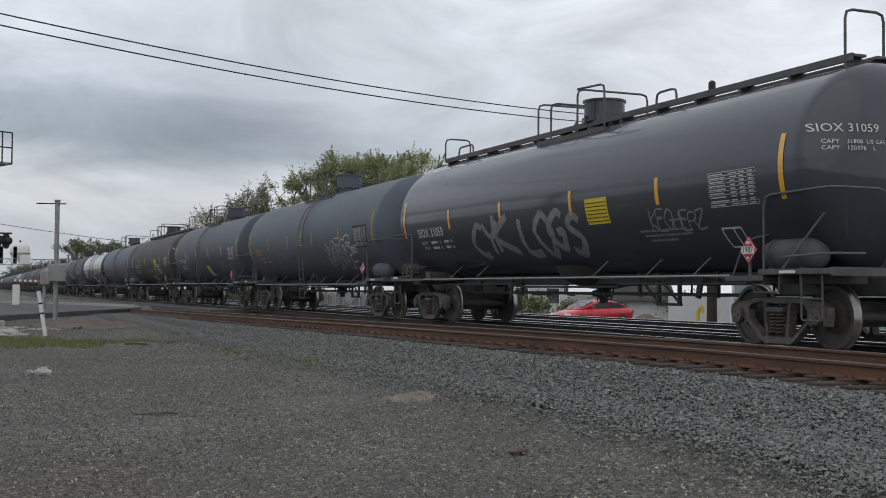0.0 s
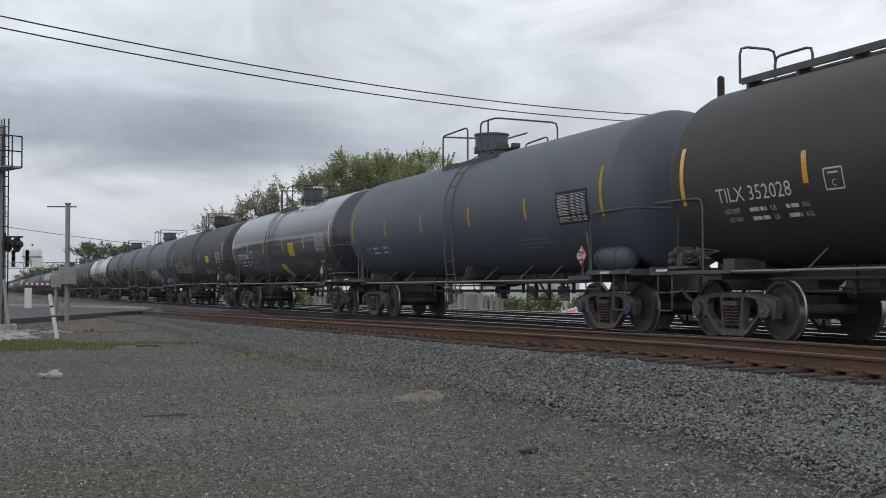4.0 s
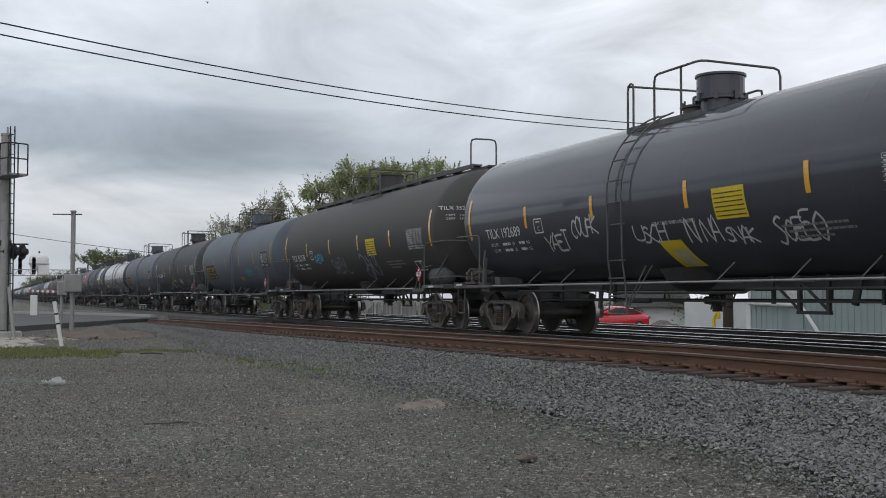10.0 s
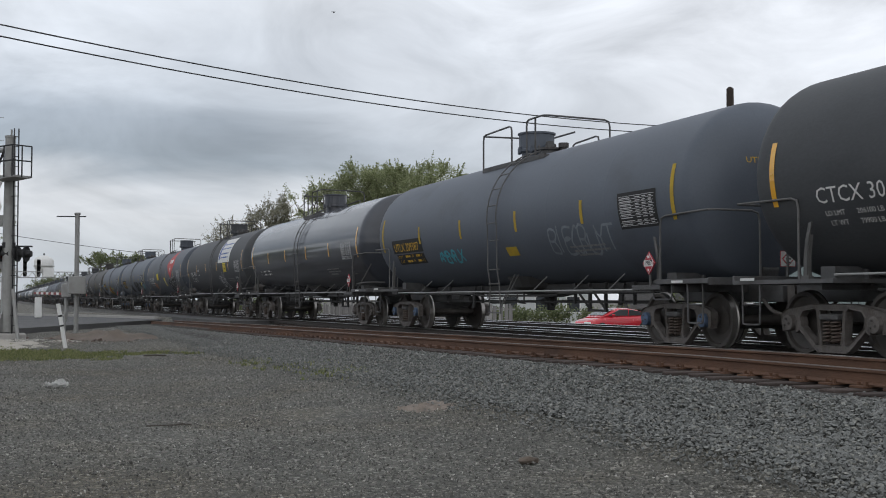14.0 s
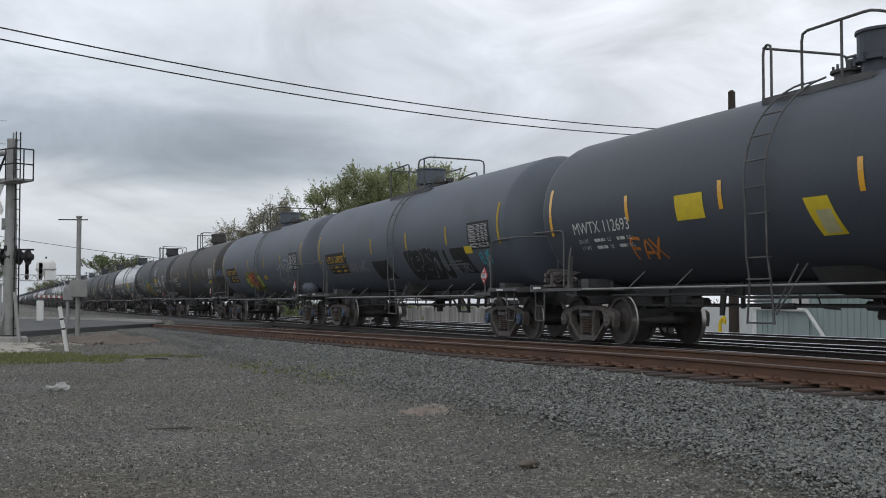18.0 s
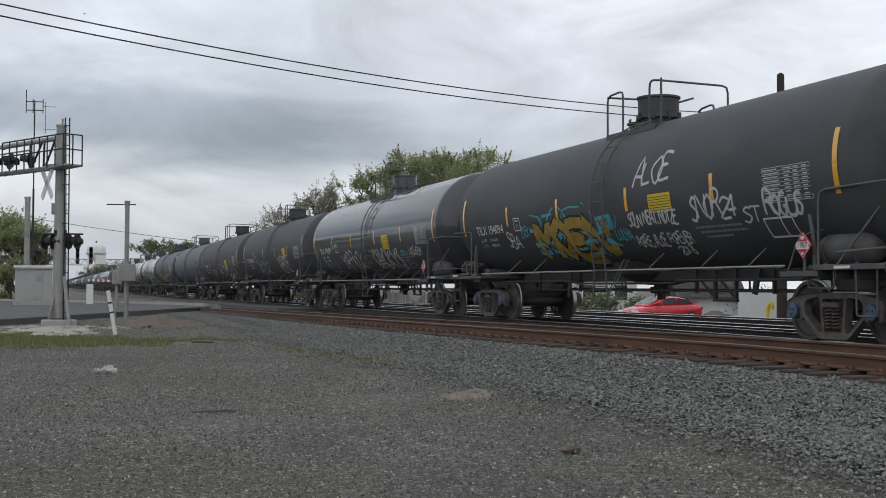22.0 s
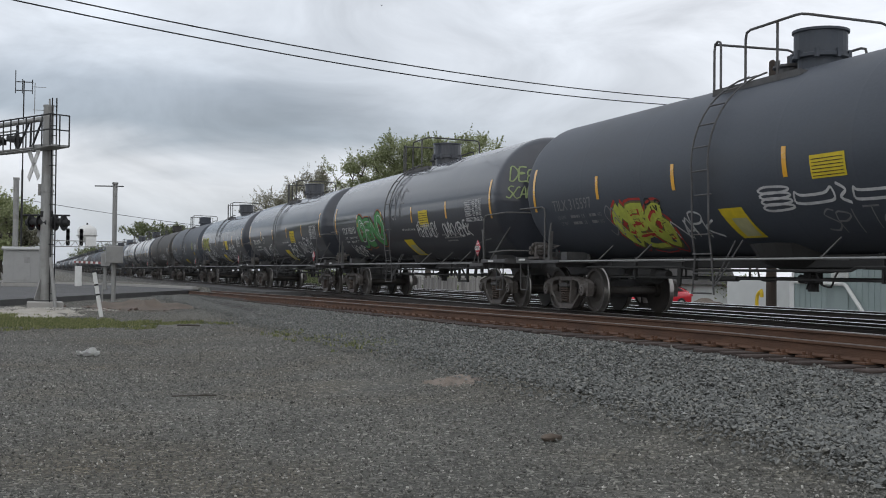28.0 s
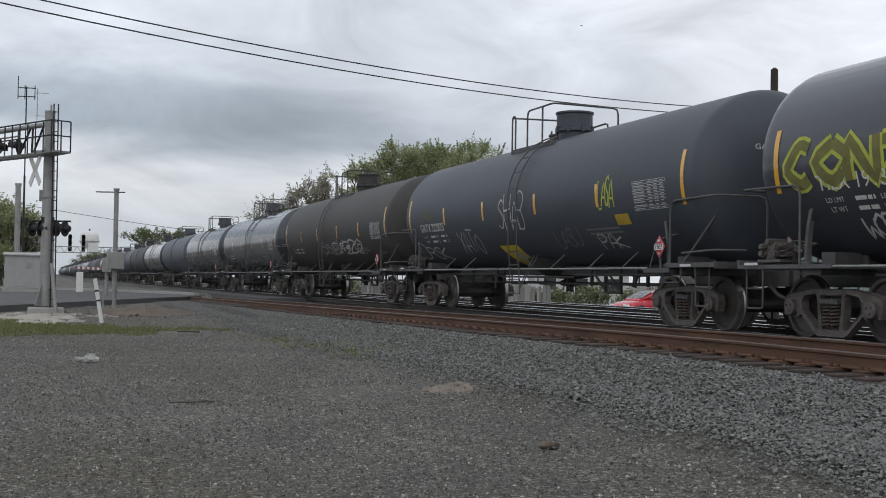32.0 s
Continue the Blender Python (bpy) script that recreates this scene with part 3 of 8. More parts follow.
STROKES = (((0.9, 0.85), (0.45, 1.0), (0.1, 0.72), (0.55, 0.5), (0.85, 0.22), (0.4, 0.0), (0.0, 0.15)), ((0.95, 0.8), (0.5, 1.0), (0.08, 0.55), (0.35, 0.02), (0.95, 0.2)),
           ((0.05, 0.0), (0.2, 0.95), (0.5, 0.25), (0.75, 1.0), (0.95, 0.02)), ((0.1, 1.0), (0.15, 0.0), (0.2, 0.55), (0.8, 0.98), (0.3, 0.52), (0.95, 0.0)),
           ((0.1, 0.0), (0.45, 1.0), (0.85, 0.0), (0.7, 0.4), (0.2, 0.38)), ((0.5, 0.98), (0.08, 0.6), (0.4, 0.02), (0.9, 0.4), (0.5, 0.98)), ((0.05, 0.95), (0.95, 0.9), (0.5, 0.85), (0.5, 0.0), (0.75, -0.15)),
           ((0.0, 0.3), (0.5, 0.75), (0.85, 0.5), (0.5, 0.2), (0.2, 0.5), (0.6, 1.1), (1.1, 0.9)), ((0.9, 0.95), (0.15, 0.9), (0.15, 0.5), (0.7, 0.52), (0.15, 0.48), (0.1, 0.02), (0.95, 0.05)))


# sprayed capitals: strokes of points on a grid six wide and nine high
CAPITALS = {"A": "00 39 60|13 53", "B": "00 09 49 57 35 05|35 52 40 00", "C": "58 39 16 03 30 51", "D": "00 09 39 65 30 00", "E": "59 09 05 45 05 00 60", "F": "59 09 00|05 45",
            "G": "58 39 06 03 30 53 54 34", "H": "00 09|05 55|59 50", "I": "39 30", "J": "59 52 30 02", "K": "09 00|58 04 60", "L": "09 00 50", "M": "00 09 35 69 60", "N": "00 09 60 69",
            "O": "39 05 30 65 39", "P": "00 09 49 57 35 05", "Q": "39 05 30 65 39|32 60", "R": "00 09 49 57 35 05|35 60", "S": "58 39 17 35 53 30 01", "T": "09 69|39 30", "U": "09 02 30 62 69",
            "V": "09 30 69", "W": "09 10 35 50 69", "X": "09 60|00 69", "Y": "09 35 69|35 30", "Z": "09 69 00 60", "0": "39 05 30 65 39", "1": "17 39 30", "2": "07 39 67 00 60", "4": "49 03 63|49 40",
            "6": "58 16 02 30 52 34 13", "8": "35 08 39 58 35 02 30 62 35", ".": "21 31 30", "-": "14 44", "!": "39 33|31 30"}


def capitals(bm, text, x0, x1, z0, z1, seed, w, lift, mat=0, lean=0.15, wild=1.0, broad=1.0):
    """Sprayed writing between two places and heights: letters that jump, lean and touch."""
    r = random.Random(seed)
    h, step = z1 - z0, (x1 - x0) / max(1, len(text))
    for k, c in enumerate(text):
        a, up, big, wide = x0 + step * k, r.uniform(-0.07, 0.07) * wild, 1 + r.uniform(-0.10, 0.12) * wild, r.uniform(0.92, 1.12) * (0.5 if c in ".!-I1" else broad)
        for stroke in CAPITALS.get(c, "").split("|"):
            pts = [(int(p[0]) / 6, int(p[1]) / 9) for p in stroke.split()]
            if len(pts) > 1:
                pts = [(a + step * (0.04 + 0.92 * wide * u + r.uniform(-0.035, 0.035) * wild) + lean * h * (v - 0.5), z0 + h * (up + big * v + r.uniform(-0.025, 0.025) * wild)) for u, v in pts]
                ribbon(bm, spline(pts, per=3), w * r.uniform(0.9, 1.1), lift + 0.0004 * (k % 3), mat)


def scrawl(x0, x1, z0, z1, mat, seed, w=0.035, letters=None, lift=0.007):
    """An illegible sprayed tag: a run of hooked and looped strokes that lean and touch."""
    r, bm = random.Random(seed), bmesh.new()
    h, n = z1 - z0, letters or max(2, int((x1 - x0) / ((z1 - z0) * 0.55)))
    step, lean = (x1 - x0) / n, r.uniform(-0.1, 0.3)
    for k in range(n):
        a, big, up = x0 + k * step, r.uniform(0.8, 1.05), r.uniform(-0.08, 0.12)
        over, down, wide = r.random() < 0.5, r.random() < 0.5, r.uniform(1.1, 1.5)
        form = [(1 - u if over else u, 1 - v if down else v) for u, v in r.choice(STROKES)]
        pts = [(a + step * (wide * (u - 0.5) + 0.5 + r.uniform(-0.1, 0.1)) + lean * h * (v - 0.5) * 0.5, z0 + h * (up + big * v + r.uniform(-0.09, 0.09))) for u, v in form]
        ribbon(bm, spline(pts), w * r.uniform(0.85, 1.1), lift + r.uniform(0, 0.003))
        if r.random() < 0.55:
            cx, cz = a + step * r.uniform(0.3, 0.9), z0 + h * r.uniform(0.3, 0.7)
            ribbon(bm, spline([(cx + step * 0.45 * math.cos(2.1 * j) * r.uniform(0.6, 1.2), cz + h * 0.3 * math.sin(2.1 * j + 0.5) * r.uniform(0.6, 1.3)) for j in range(4)]), w * 0.8, lift + 0.004)
    if r.random() < 0.4:
        ribbon(bm, spline([(x0, z0 - 0.06 * h), ((x0 + x1) / 2, z0 - 0.16 * h), (x1, z0 + 0.05 * h)]), w * 0.7, lift)
    return mesh_of("graffiti_tag", bm, mat)


def bubble(x0, x1, z0, z1, line, fill, seed, w=0.04, letters=4, lift=0.0065):
    """A sprayed bubble piece: bulging outlined forms, filled where a second colour is given."""
    r, bm = random.Random(seed), bmesh.new()
    h, step = z1 - z0, (x1 - x0) / letters
    for k in range(letters):
        cx, cz = x0 + (k + 0.5) * step, z0 + h * (0.5 + r.uniform(-0.06, 0.06))
        ctrl = []
        for j in range(9):
            a = 2 * math.pi * j / 9
            rr = r.uniform(0.8, 1.12)
            ctrl.append((cx + step * 0.58 * rr * math.cos(a), cz + h * 0.5 * rr * math.sin(a)))
        loop = spline(ctrl, True, 4)
        if fill:
            c = bm.verts.new(on_tank(cx, cz, lift))
            mid = [bm.verts.new(on_tank(cx + (x - cx) * 0.5, cz + (z - cz) * 0.5, lift)) for x, z in loop[:-1]]
            rim = [bm.verts.new(on_tank(x, z, lift)) for x, z in loop[:-1]]
            for j in range(len(rim)):
                i = (j + 1) % len(rim)
                bm.faces.new((c, mid[j], mid[i])).material_index = 1
                bm.faces.new((mid[j], rim[j], rim[i], mid[i])).material_index = 1
        ribbon(bm, loop, w, lift + 0.003)
        ribbon(bm, spline([(cx - step * 0.2, cz + h * r.uniform(0, 0.3)), (cx, cz - h * 0.1), (cx + step * r.uniform(0, 0.25), cz + h * 0.25), (cx + step * 0.1, cz - h * r.uniform(0.1, 0.3))]), w * 0.8, lift + 0.004)
    bmesh.ops.recalc_face_normals(bm, faces=bm.faces)
    return mesh_of("graffiti_piece", bm, [line, fill or line])


def text_mesh(text, x, z, height, mat, lift=0.008, wide=1.0, head=0):
    """Stencilled writing; x, z its lower left corner on the tank, or on its head (head=1)."""
    cu = bpy.data.curves.new("lettering", "FONT")
    cu.body, cu.size, cu.resolution_u = text, height * 1.38, 2
    tmp = bpy.data.objects.new("lettering", cu)
    scene.collection.objects.link(tmp)
    me = bpy.data.meshes.new_from_object(tmp.evaluated_get(bpy.context.evaluated_depsgraph_get()))
    bpy.data.objects.remove(tmp)
    bpy.data.curves.remove(cu)
    for v in me.vertices:
        px, pz = x + v.co.x * wide, z + v.co.y
        v.co = on_head(px, pz, lift) if head else on_tank(px, pz, lift)
    me.materials.clear()
    me.materials.append(mat)
    return me


def on_head(y, z, lift=0.01):
    """A point on the right head at sideways place y and height z."""
    rr = min(0.999, math.hypot(y, z - TANK_Z) / TANK_R)
    return Vector((TANK_HALF + (HEAD + lift) * math.sqrt(1 - rr * rr) + lift, y, z))


def bars_mesh(rows, mat, lift=0.008, name="small_print"):
    """Small print that cannot be read: rows of (x0, x1, z, height)."""
    bm, r = bmesh.new(), random.Random(len(rows) * 7 + int(abs(rows[0][0]) * 100))
    for x0, x1, z, h in rows:
        x = x0
        while x < x1:
            e = min(x1, x + h * r.uniform(1.2, 4.5))
            a, b, c, d = (bm.verts.new(on_tank(px, pz, lift)) for px, pz in ((x, z), (e, z), (e, z + h), (x, z + h)))
            bm.faces.new((a, b, c, d))
            x = e + h * 0.5
    return mesh_of(name, bm, mat)


def head_bars(mat):
    me = bars_mesh(((-0.18, 0.2, 2.87, 0.05), (-0.15, 0.2, 2.78, 0.05)), mat)
    for v in me.vertices:
        v.co = on_head(v.co.x, v.co.z, 0.012)
    return me


def table_mesh(x0, z0, w, h, mat):
    """A stencilled test table: ruled lines with print in the cells."""
    bm, r = bmesh.new(), random.Random(int(x0 * 10))

    def bar(a, b, c, d):
        vs = [bm.verts.new(on_tank(px, pz, 0.008)) for px, pz in ((a, c), (b, c), (b, d), (a, d))]
        bm.faces.new(vs)
    n = 9
    for k in range(n + 1):
        if k in (2,):
            continue
        z = z0 + h * k / n
        bar(x0, x0 + w, z - 0.004, z + 0.004)
    for f in (0, 0.45, 0.64, 0.82, 1.0):
        bar(x0 + w * f - 0.004, x0 + w * f + 0.004, z0, z0 + h)
    for k in range(n):
        z = z0 + h * (k + 0.28) / n
        for a, b in ((0.03, 0.42), (0.48, 0.62), (0.67, 0.8), (0.85, 0.97)):
            if r.random() < 0.92:
                bar(x0 + w * a, x0 + w * (a + (b - a) * r.uniform(0.7, 1)), z, z + h / n * 0.30)
    return mesh_of("test_table", bm, mat)


def sideframe_mesh():
    """A cast side frame: one plate with a spring opening and two triangular windows, jaws over the bearings."""
    bm = bmesh.new()
    half = ((0.0, 0.735), (0.42, 0.735), (0.72, 0.70), (0.98, 0.655), (1.09, 0.60), (1.10, 0.50), (1.07, 0.33), (1.00, 0.33), (1.01, 0.50), (0.96, 0.565), (0.82, 0.565), (0.77, 0.50), (0.77, 0.31), (0.72, 0.33), (0.69, 0.36), (0.37, 0.09), (0.29, 0.05), (0.0, 0.05))
    outer = list(half) + [(-x, z) for x, z in half[-2:0:-1]]
    spring_gap = ((-0.185, 0.165), (0.185, 0.165), (0.225, 0.40), (0.24, 0.64), (-0.24, 0.64), (-0.225, 0.40))
    window = ((0.265, 0.22), (0.285, 0.165), (0.34, 0.165), (0.645, 0.41), (0.665, 0.55), (0.60, 0.63), (0.35, 0.665), (0.31, 0.63))
    edges = []
    for loop in (outer, spring_gap, window, [(-x, z) for x, z in window]):
        vs = [bm.verts.new((x, -1.06, z)) for x, z in loop]
        edges += [bm.edges.new((p, q)) for p, q in zip(vs, vs[1:] + vs[:1])]
    bmesh.ops.triangle_fill(bm, use_beauty=True, edges=edges)
    front = list(bm.faces)
    bmesh.ops.recalc_face_normals(bm, faces=front)
    ret = bmesh.ops.extrude_face_region(bm, geom=front)
    for v in [g for g in ret["geom"] if isinstance(g, bmesh.types.BMVert)]:
        v.co.y += 0.13
    bmesh.ops.recalc_face_normals(bm, faces=bm.faces)
    # the webs lie back behind raised flanges
    face = [f for f in bm.faces if all(abs(v.co.y + 1.06) < 1e-4 for v in f.verts)]
    bmesh.ops.inset_region(bm, faces=face, thickness=0.013, depth=-0.02, use_even_offset=True)
    return mesh_of("sideframe", bm, CAST)


def spring_mesh():
    bm = bmesh.new()
    for x in (-0.085, 0.085):
        pts = [(x + 0.07 * math.cos(a), -1.03 + 0.07 * math.sin(a), 0.185 + 0.30 * a / (2 * math.pi * 6)) for a in np.linspace(0, 2 * math.pi * 6, 61)]
        pipe(bm, pts, 0.016, 5)
    return mesh_of("spring_nest", bm, SPRING, True)


def wheelset_mesh(n=28, cap=None):
    bm = bmesh.new()
    turn = pose(0, 0, 0, 0, 0, 90)
    for s in (-1, 1):
        prof = [(0.60, 0.0), (0.60, 0.13), (0.685, 0.14), (0.70, 0.30), (0.685, 0.39), (0.682, 0.485), (0.705, 0.485)]
        lathe(bm, [(s * x, r) for x, r in prof], n, turn)
        lathe(bm, [(s * 0.705, 0.485), (s * 0.722, 0.462), (s * 0.815, 0.455)], n, turn, 1)
        lathe(bm, [(s * x, r) for x, r in ((0.815, 0.455), (0.818, 0.40), (0.77, 0.38), (0.74, 0.24), (0.79, 0.14), (0.80, 0.09), (1.02, 0.085), (1.02, 0.0))], n, turn)
        lathe(bm, [(s * x, r) for x, r in ((1.0, 0.118), (1.115, 0.115), (1.125, 0.085), (1.125, 0.0))], n // 2, turn, 2)
        for k in range(3):
            a = 2 * math.pi * k / 3
            rod(bm, (0.055 * math.cos(a), s * 1.12, 0.055 * math.sin(a)), (0.055 * math.cos(a), s * 1.14, 0.055 * math.sin(a)), 0.018, 6)
    lathe(bm, [(-0.62, 0.085), (0.62, 0.085)], 16, turn)
    bmesh.ops.recalc_face_normals(bm, faces=bm.faces)
    return mesh_of("wheelset", bm, [WHEEL, TREAD, cap or CAST], True)


def bolster_mesh():
    bm = bmesh.new()
    box(bm, -0.2, 0.2, -0.9, 0.9, 0.47, 0.68, 0.02)
    for s in (-1, 1):
        box(bm, -0.19, 0.19, s * 1.0 - 0.12, s * 1.0 + 0.12, 0.505, 0.59, 0.02)
    lathe(bm, [(0.66, 0.0), (0.66, 0.24), (0.80, 0.24), (0.80, 0.0)], 16, pose(0, 0, 0, 0, -90, 0))
    for s in (-1, 1):
        box(bm, s * 0.42 - 0.035, s * 0.42 + 0.035, -0.8, 0.8, 0.3, 0.42, 0.01)
        for y in (-0.74, 0.74):
            box(bm, s * 0.40 - 0.04, s * 0.40 + 0.07 * 0 + 0.04, y - 0.05, y + 0.05, 0.28, 0.55, 0.01)
    return mesh_of("bolster", bm, FRAME_BLACK)


WHEELSETS = {-1: [], 1: []}


def add_truck(car, x, full=True, blue=False):
    t = new("truck")
    t.parent, t.location = car, (x, 0, 0)
    t["label"] = "four-wheel freight truck of grimy cast steel"
    frame_me = cached("sideframe", sideframe_mesh)
    part("sideframe", frame_me, None, t)
    part("sideframe", frame_me, None, t, m=pose(0, 0, 0, 0, 0, 180))
    part("bolster", cached("bolster", bolster_mesh), None, t)
    if full:
        me = cached("springs", spring_mesh)
        part("spring_nest", me, None, t)
    for s in (-1, 1):
        w = part("wheelset", cached(("wheelset", full, blue), lambda: wheelset_mesh(28 if full else 14, CAP_BLUE if blue else CAST)), None, t, m=pose(s * 0.89, 0, 0.457))
        WHEELSETS[s].append(w)
    return t


def sill_mesh():
    bm = bmesh.new()
    box(bm, 5.9, 8.75, -0.2, 0.2, 0.76, 1.04, 0.015)
    prism(bm, ((5.2, 1.2), (5.9, 0.80), (8.0, 0.80), (8.2, 1.3), (8.05, 1.9), (7.3, 1.35), (6.0, 1.2)), -0.16, 0.16)
    # the tank's cradle over the truck
    for y in (-0.6, 0.6):
        prism(bm, ((6.62, 1.0), (7.24, 1.0), (7.12, 1.4), (6.74, 1.4)), y - 0.02, y + 0.02)
    prism(bm, ((6.7, 0.93), (7.16, 0.93), (7.16, 1.06), (6.7, 1.06)), -1.40, 1.40)
    box(bm, 6.78, 7.08, -1.1, 1.1, 1.04, 1.26)
    return mesh_of("draft_sill", bm, FRAME_BLACK)


def saddle_plate_mesh(left):
    """A thin tapered strut from the platform to the tank's shoulder, with a bolted foot."""
    bm = bmesh.new()
    prism(bm, ((6.97, 1.12), (7.045, 1.12), (7.035, 1.40), (7.00, 1.62), (6.93, 1.86), (6.86, 1.88), (6.93, 1.62), (6.965, 1.40)), -1.43, -1.41)
    prism(bm, ((6.965, 1.12), (6.985, 1.12), (6.975, 1.40), (6.93, 1.70), (6.91, 1.70), (6.955, 1.40)), -1.41, -1.36)
    box(bm, 6.90, 7.12, -1.46, -1.36, 1.075, 1.125, 0.008)
    for x in (6.93, 7.09):
        rod(bm, (x, -1.43, 1.12), (x, -1.43, 1.145), 0.014, 6)
    if left:
        for v in bm.verts:
            v.co.x = -v.co.x
        bmesh.ops.reverse_faces(bm, faces=bm.faces)
    return mesh_of("saddle_plate", bm, RAIL_GREY)


def center_sill_mesh():
    """The reinforcing channel under the tank between the draft sills."""
    bm = bmesh.new()
    for y in (-0.40, 0.40):
        box(bm, -5.95, 5.95, y - 0.06, y + 0.06, 0.93, 1.13, 0.01)
    box(bm, -5.95, 5.95, -0.34, 0.34, 1.02, 1.12)
    return mesh_of("reinforcing_sill", bm, UNDER_BLACK)


def coupler_mesh():
    bm = bmesh.new()
    box(bm, 8.6, 8.86, -0.11, 0.11, 0.79, 0.99, 0.02)
    prism(bm, ((8.82, 0.72), (8.98, 0.72), (9.0, 0.78), (9.0, 1.0), (8.98, 1.06), (8.82, 1.06)), -0.16, 0.12)
    rod(bm, (8.93, -0.1, 0.70), (8.93, -0.1, 1.08), 0.06, 8)
    pipe(bm, ((8.45, -0.35, 0.8), (8.7, -0.38, 0.62), (8.9, -0.3, 0.55), (8.95, -0.24, 0.62)), 0.03, 6, 0.1)
    return mesh_of("coupler", bm, CAST)


def board_mesh():
    """The side pipe that runs between the end platforms."""
    bm = bmesh.new()
    pipe(bm, ((-6.35, -SIDE_Y, BOARD_Z), (6.35, -SIDE_Y, BOARD_Z)), 0.018, 8)
    for x in (-5.6, -3.9, -2.2, 2.2, 3.9, 5.6):
        box(bm, x - 0.02, x + 0.02, -SIDE_Y + 0.02, -1.0, BOARD_Z - 0.02, BOARD_Z + 0.015)
    return mesh_of("side_rail", bm, SIDE_PIPE)


def brace_mesh():
    bm = bmesh.new()
    rod(bm, (0, -SIDE_Y, BOARD_Z + 0.01), (0.04, -1.16, BOARD_Z + 0.30), 0.013, 6)
    return mesh_of("brace", bm, RAIL_GREY)


def end_platform_mesh():
    """A low step beside the truck, then the raised end platform with its hanging steps."""
    bm = bmesh.new()
    box(bm, 6.3, 7.2, -1.5, -0.9, 0.985, 1.03)
    box(bm, 6.3, 7.2, -1.52, -1.48, 0.965, 1.045, 0.006)
    box(bm, 7.1, 8.6, -1.5, -0.55, 1.07, 1.12)
    box(bm, 7.1, 8.62, -1.53, -1.48, 1.055, 1.135, 0.006)
    box(bm, 8.57, 8.62, -1.5, 1.5, 1.03, 1.15, 0.006)
    box(bm, 6.35, 8.6, 0.55, 1.5, 1.02, 1.08)
    for x in (7.14, 7.5, 7.95):
        box(bm, x - 0.03, x + 0.03, -1.46, -0.3, 0.93, 1.07)
    for y in (-1.47, 1.47):
        pipe(bm, ((7.98, y, 1.06), (7.98, y, 0.42), (8.4, y, 0.42), (8.4, y, 1.06)), 0.015, 6, 0.05)
        rod(bm, (7.98, y, 0.72), (8.4, y, 0.72), 0.013, 6)
    pipe(bm, ((6.9, -1.45, 0.98), (6.9, -1.45, 0.80), (7.5, -1.47, 0.80), (7.5, -1.47, 1.06)), 0.014, 6, 0.05)
    return mesh_of("end_platform", bm, FRAME_BLACK)


def edge_label_mesh():
    bm = bmesh.new()
    box(bm, -0.17, 0.17, -1.537, -1.529, 1.072, 1.112)
    return mesh_of("edge_label", bm, WHITE_INK)


def end_rail_meshes(brace=True):
    """The bent handrails at the car's end, one mesh each."""
    runs = [((7.2, -1.5, 1.12), (7.2, -1.5, 2.20), (8.58, -1.49, 2.23), (8.58, -0.5, 2.23), (8.58, -0.5, 1.1)),
            ((8.58, 0.5, 1.1), (8.58, 0.5, 2.24), (8.58, 1.47, 2.24), (7.05, 1.5, 2.22), (7.05, 1.5, 1.06))]
    if brace:
        runs += [((7.55, -1.46, 1.12), (8.12, -1.18, 1.92)), ((6.42, -1.46, 1.04), (6.62, -1.40, 1.58), (7.0, -1.1, 1.68)), ((7.6, -1.5, 1.30), (8.5, -1.45, 1.34), (8.58, -0.9, 1.34))]
    out = []
    for k, run in enumerate(runs):
        bm = bmesh.new()
        pipe(bm, run, 0.0185 if k != 3 else 0.014, 7, 0.16)
        out.append(mesh_of("end_handrail", bm, RAIL_GREY, True))
    return out


def ladder_mesh(mat):
    """A side ladder that bends over the tank's shoulder and reaches below the side pipe."""
    bm = bmesh.new()
    for x in (0.02, 0.52):
        pts = [(x - 0.12 * (1.1 - z) * (x < 0.3) + 0.12 * (1.1 - z) * (x > 0.3), -SIDE_Y - 0.06, z) for z in (0.48, 1.1)] + [(x, -SIDE_Y - 0.12, 1.5)]
        pts += [on_tank(x, arc_z(a), 0.10) for a in range(-8, 80, 8)]
        pipe(bm, pts, 0.017, 6)
    for z in (0.5, 0.82, 1.14, 1.46):
        rod(bm, (-0.02, -SIDE_Y - 0.08, z), (0.56, -SIDE_Y - 0.08, z), 0.014, 6)
    for a in (-18, -4, 10, 24, 38, 52, 66):
        p = on_tank(0, arc_z(a), 0.10)
        rod(bm, (0.02, p.y, p.z), (0.52, p.y, p.z), 0.014, 6)
    rod(bm, (0.62, -SIDE_Y - 0.06, 0.62), (1.05, -1.3, 1.35), 0.014, 6)
    rod(bm, (0.55, -SIDE_Y - 0.06, 0.62), (0.85, -1.3, 1.35), 0.014, 6)
    return mesh_of("ladder", bm, mat)


# the top platform of a car: its left post, the end of the first rail, the start of the long rail, its right end, the bonnet's middle
TOPS = {"a": (-1.55, -1.35, -0.62, 0.85, 0.25), "b": (-1.90, -0.25, 0.55, 1.42, -0.62), "m": (-1.34, -0.34, 0.60, 0.95, -0.42), "c": (-1.30, -0.72, -0.1, 1.5, 0.1),
        "d": (-1.80, -1.22, -0.30, 1.37, 0.72), "e": (-1.78, -1.62, -0.72, 0.55, 0.62), "f": (-0.68, 0.0, 1.10, 1.30, 0.0), "g": (-1.5, -0.9, -0.3, 1.0, 0.0), "h": (-1.85, -1.0, -0.42, 1.3, -0.2)}


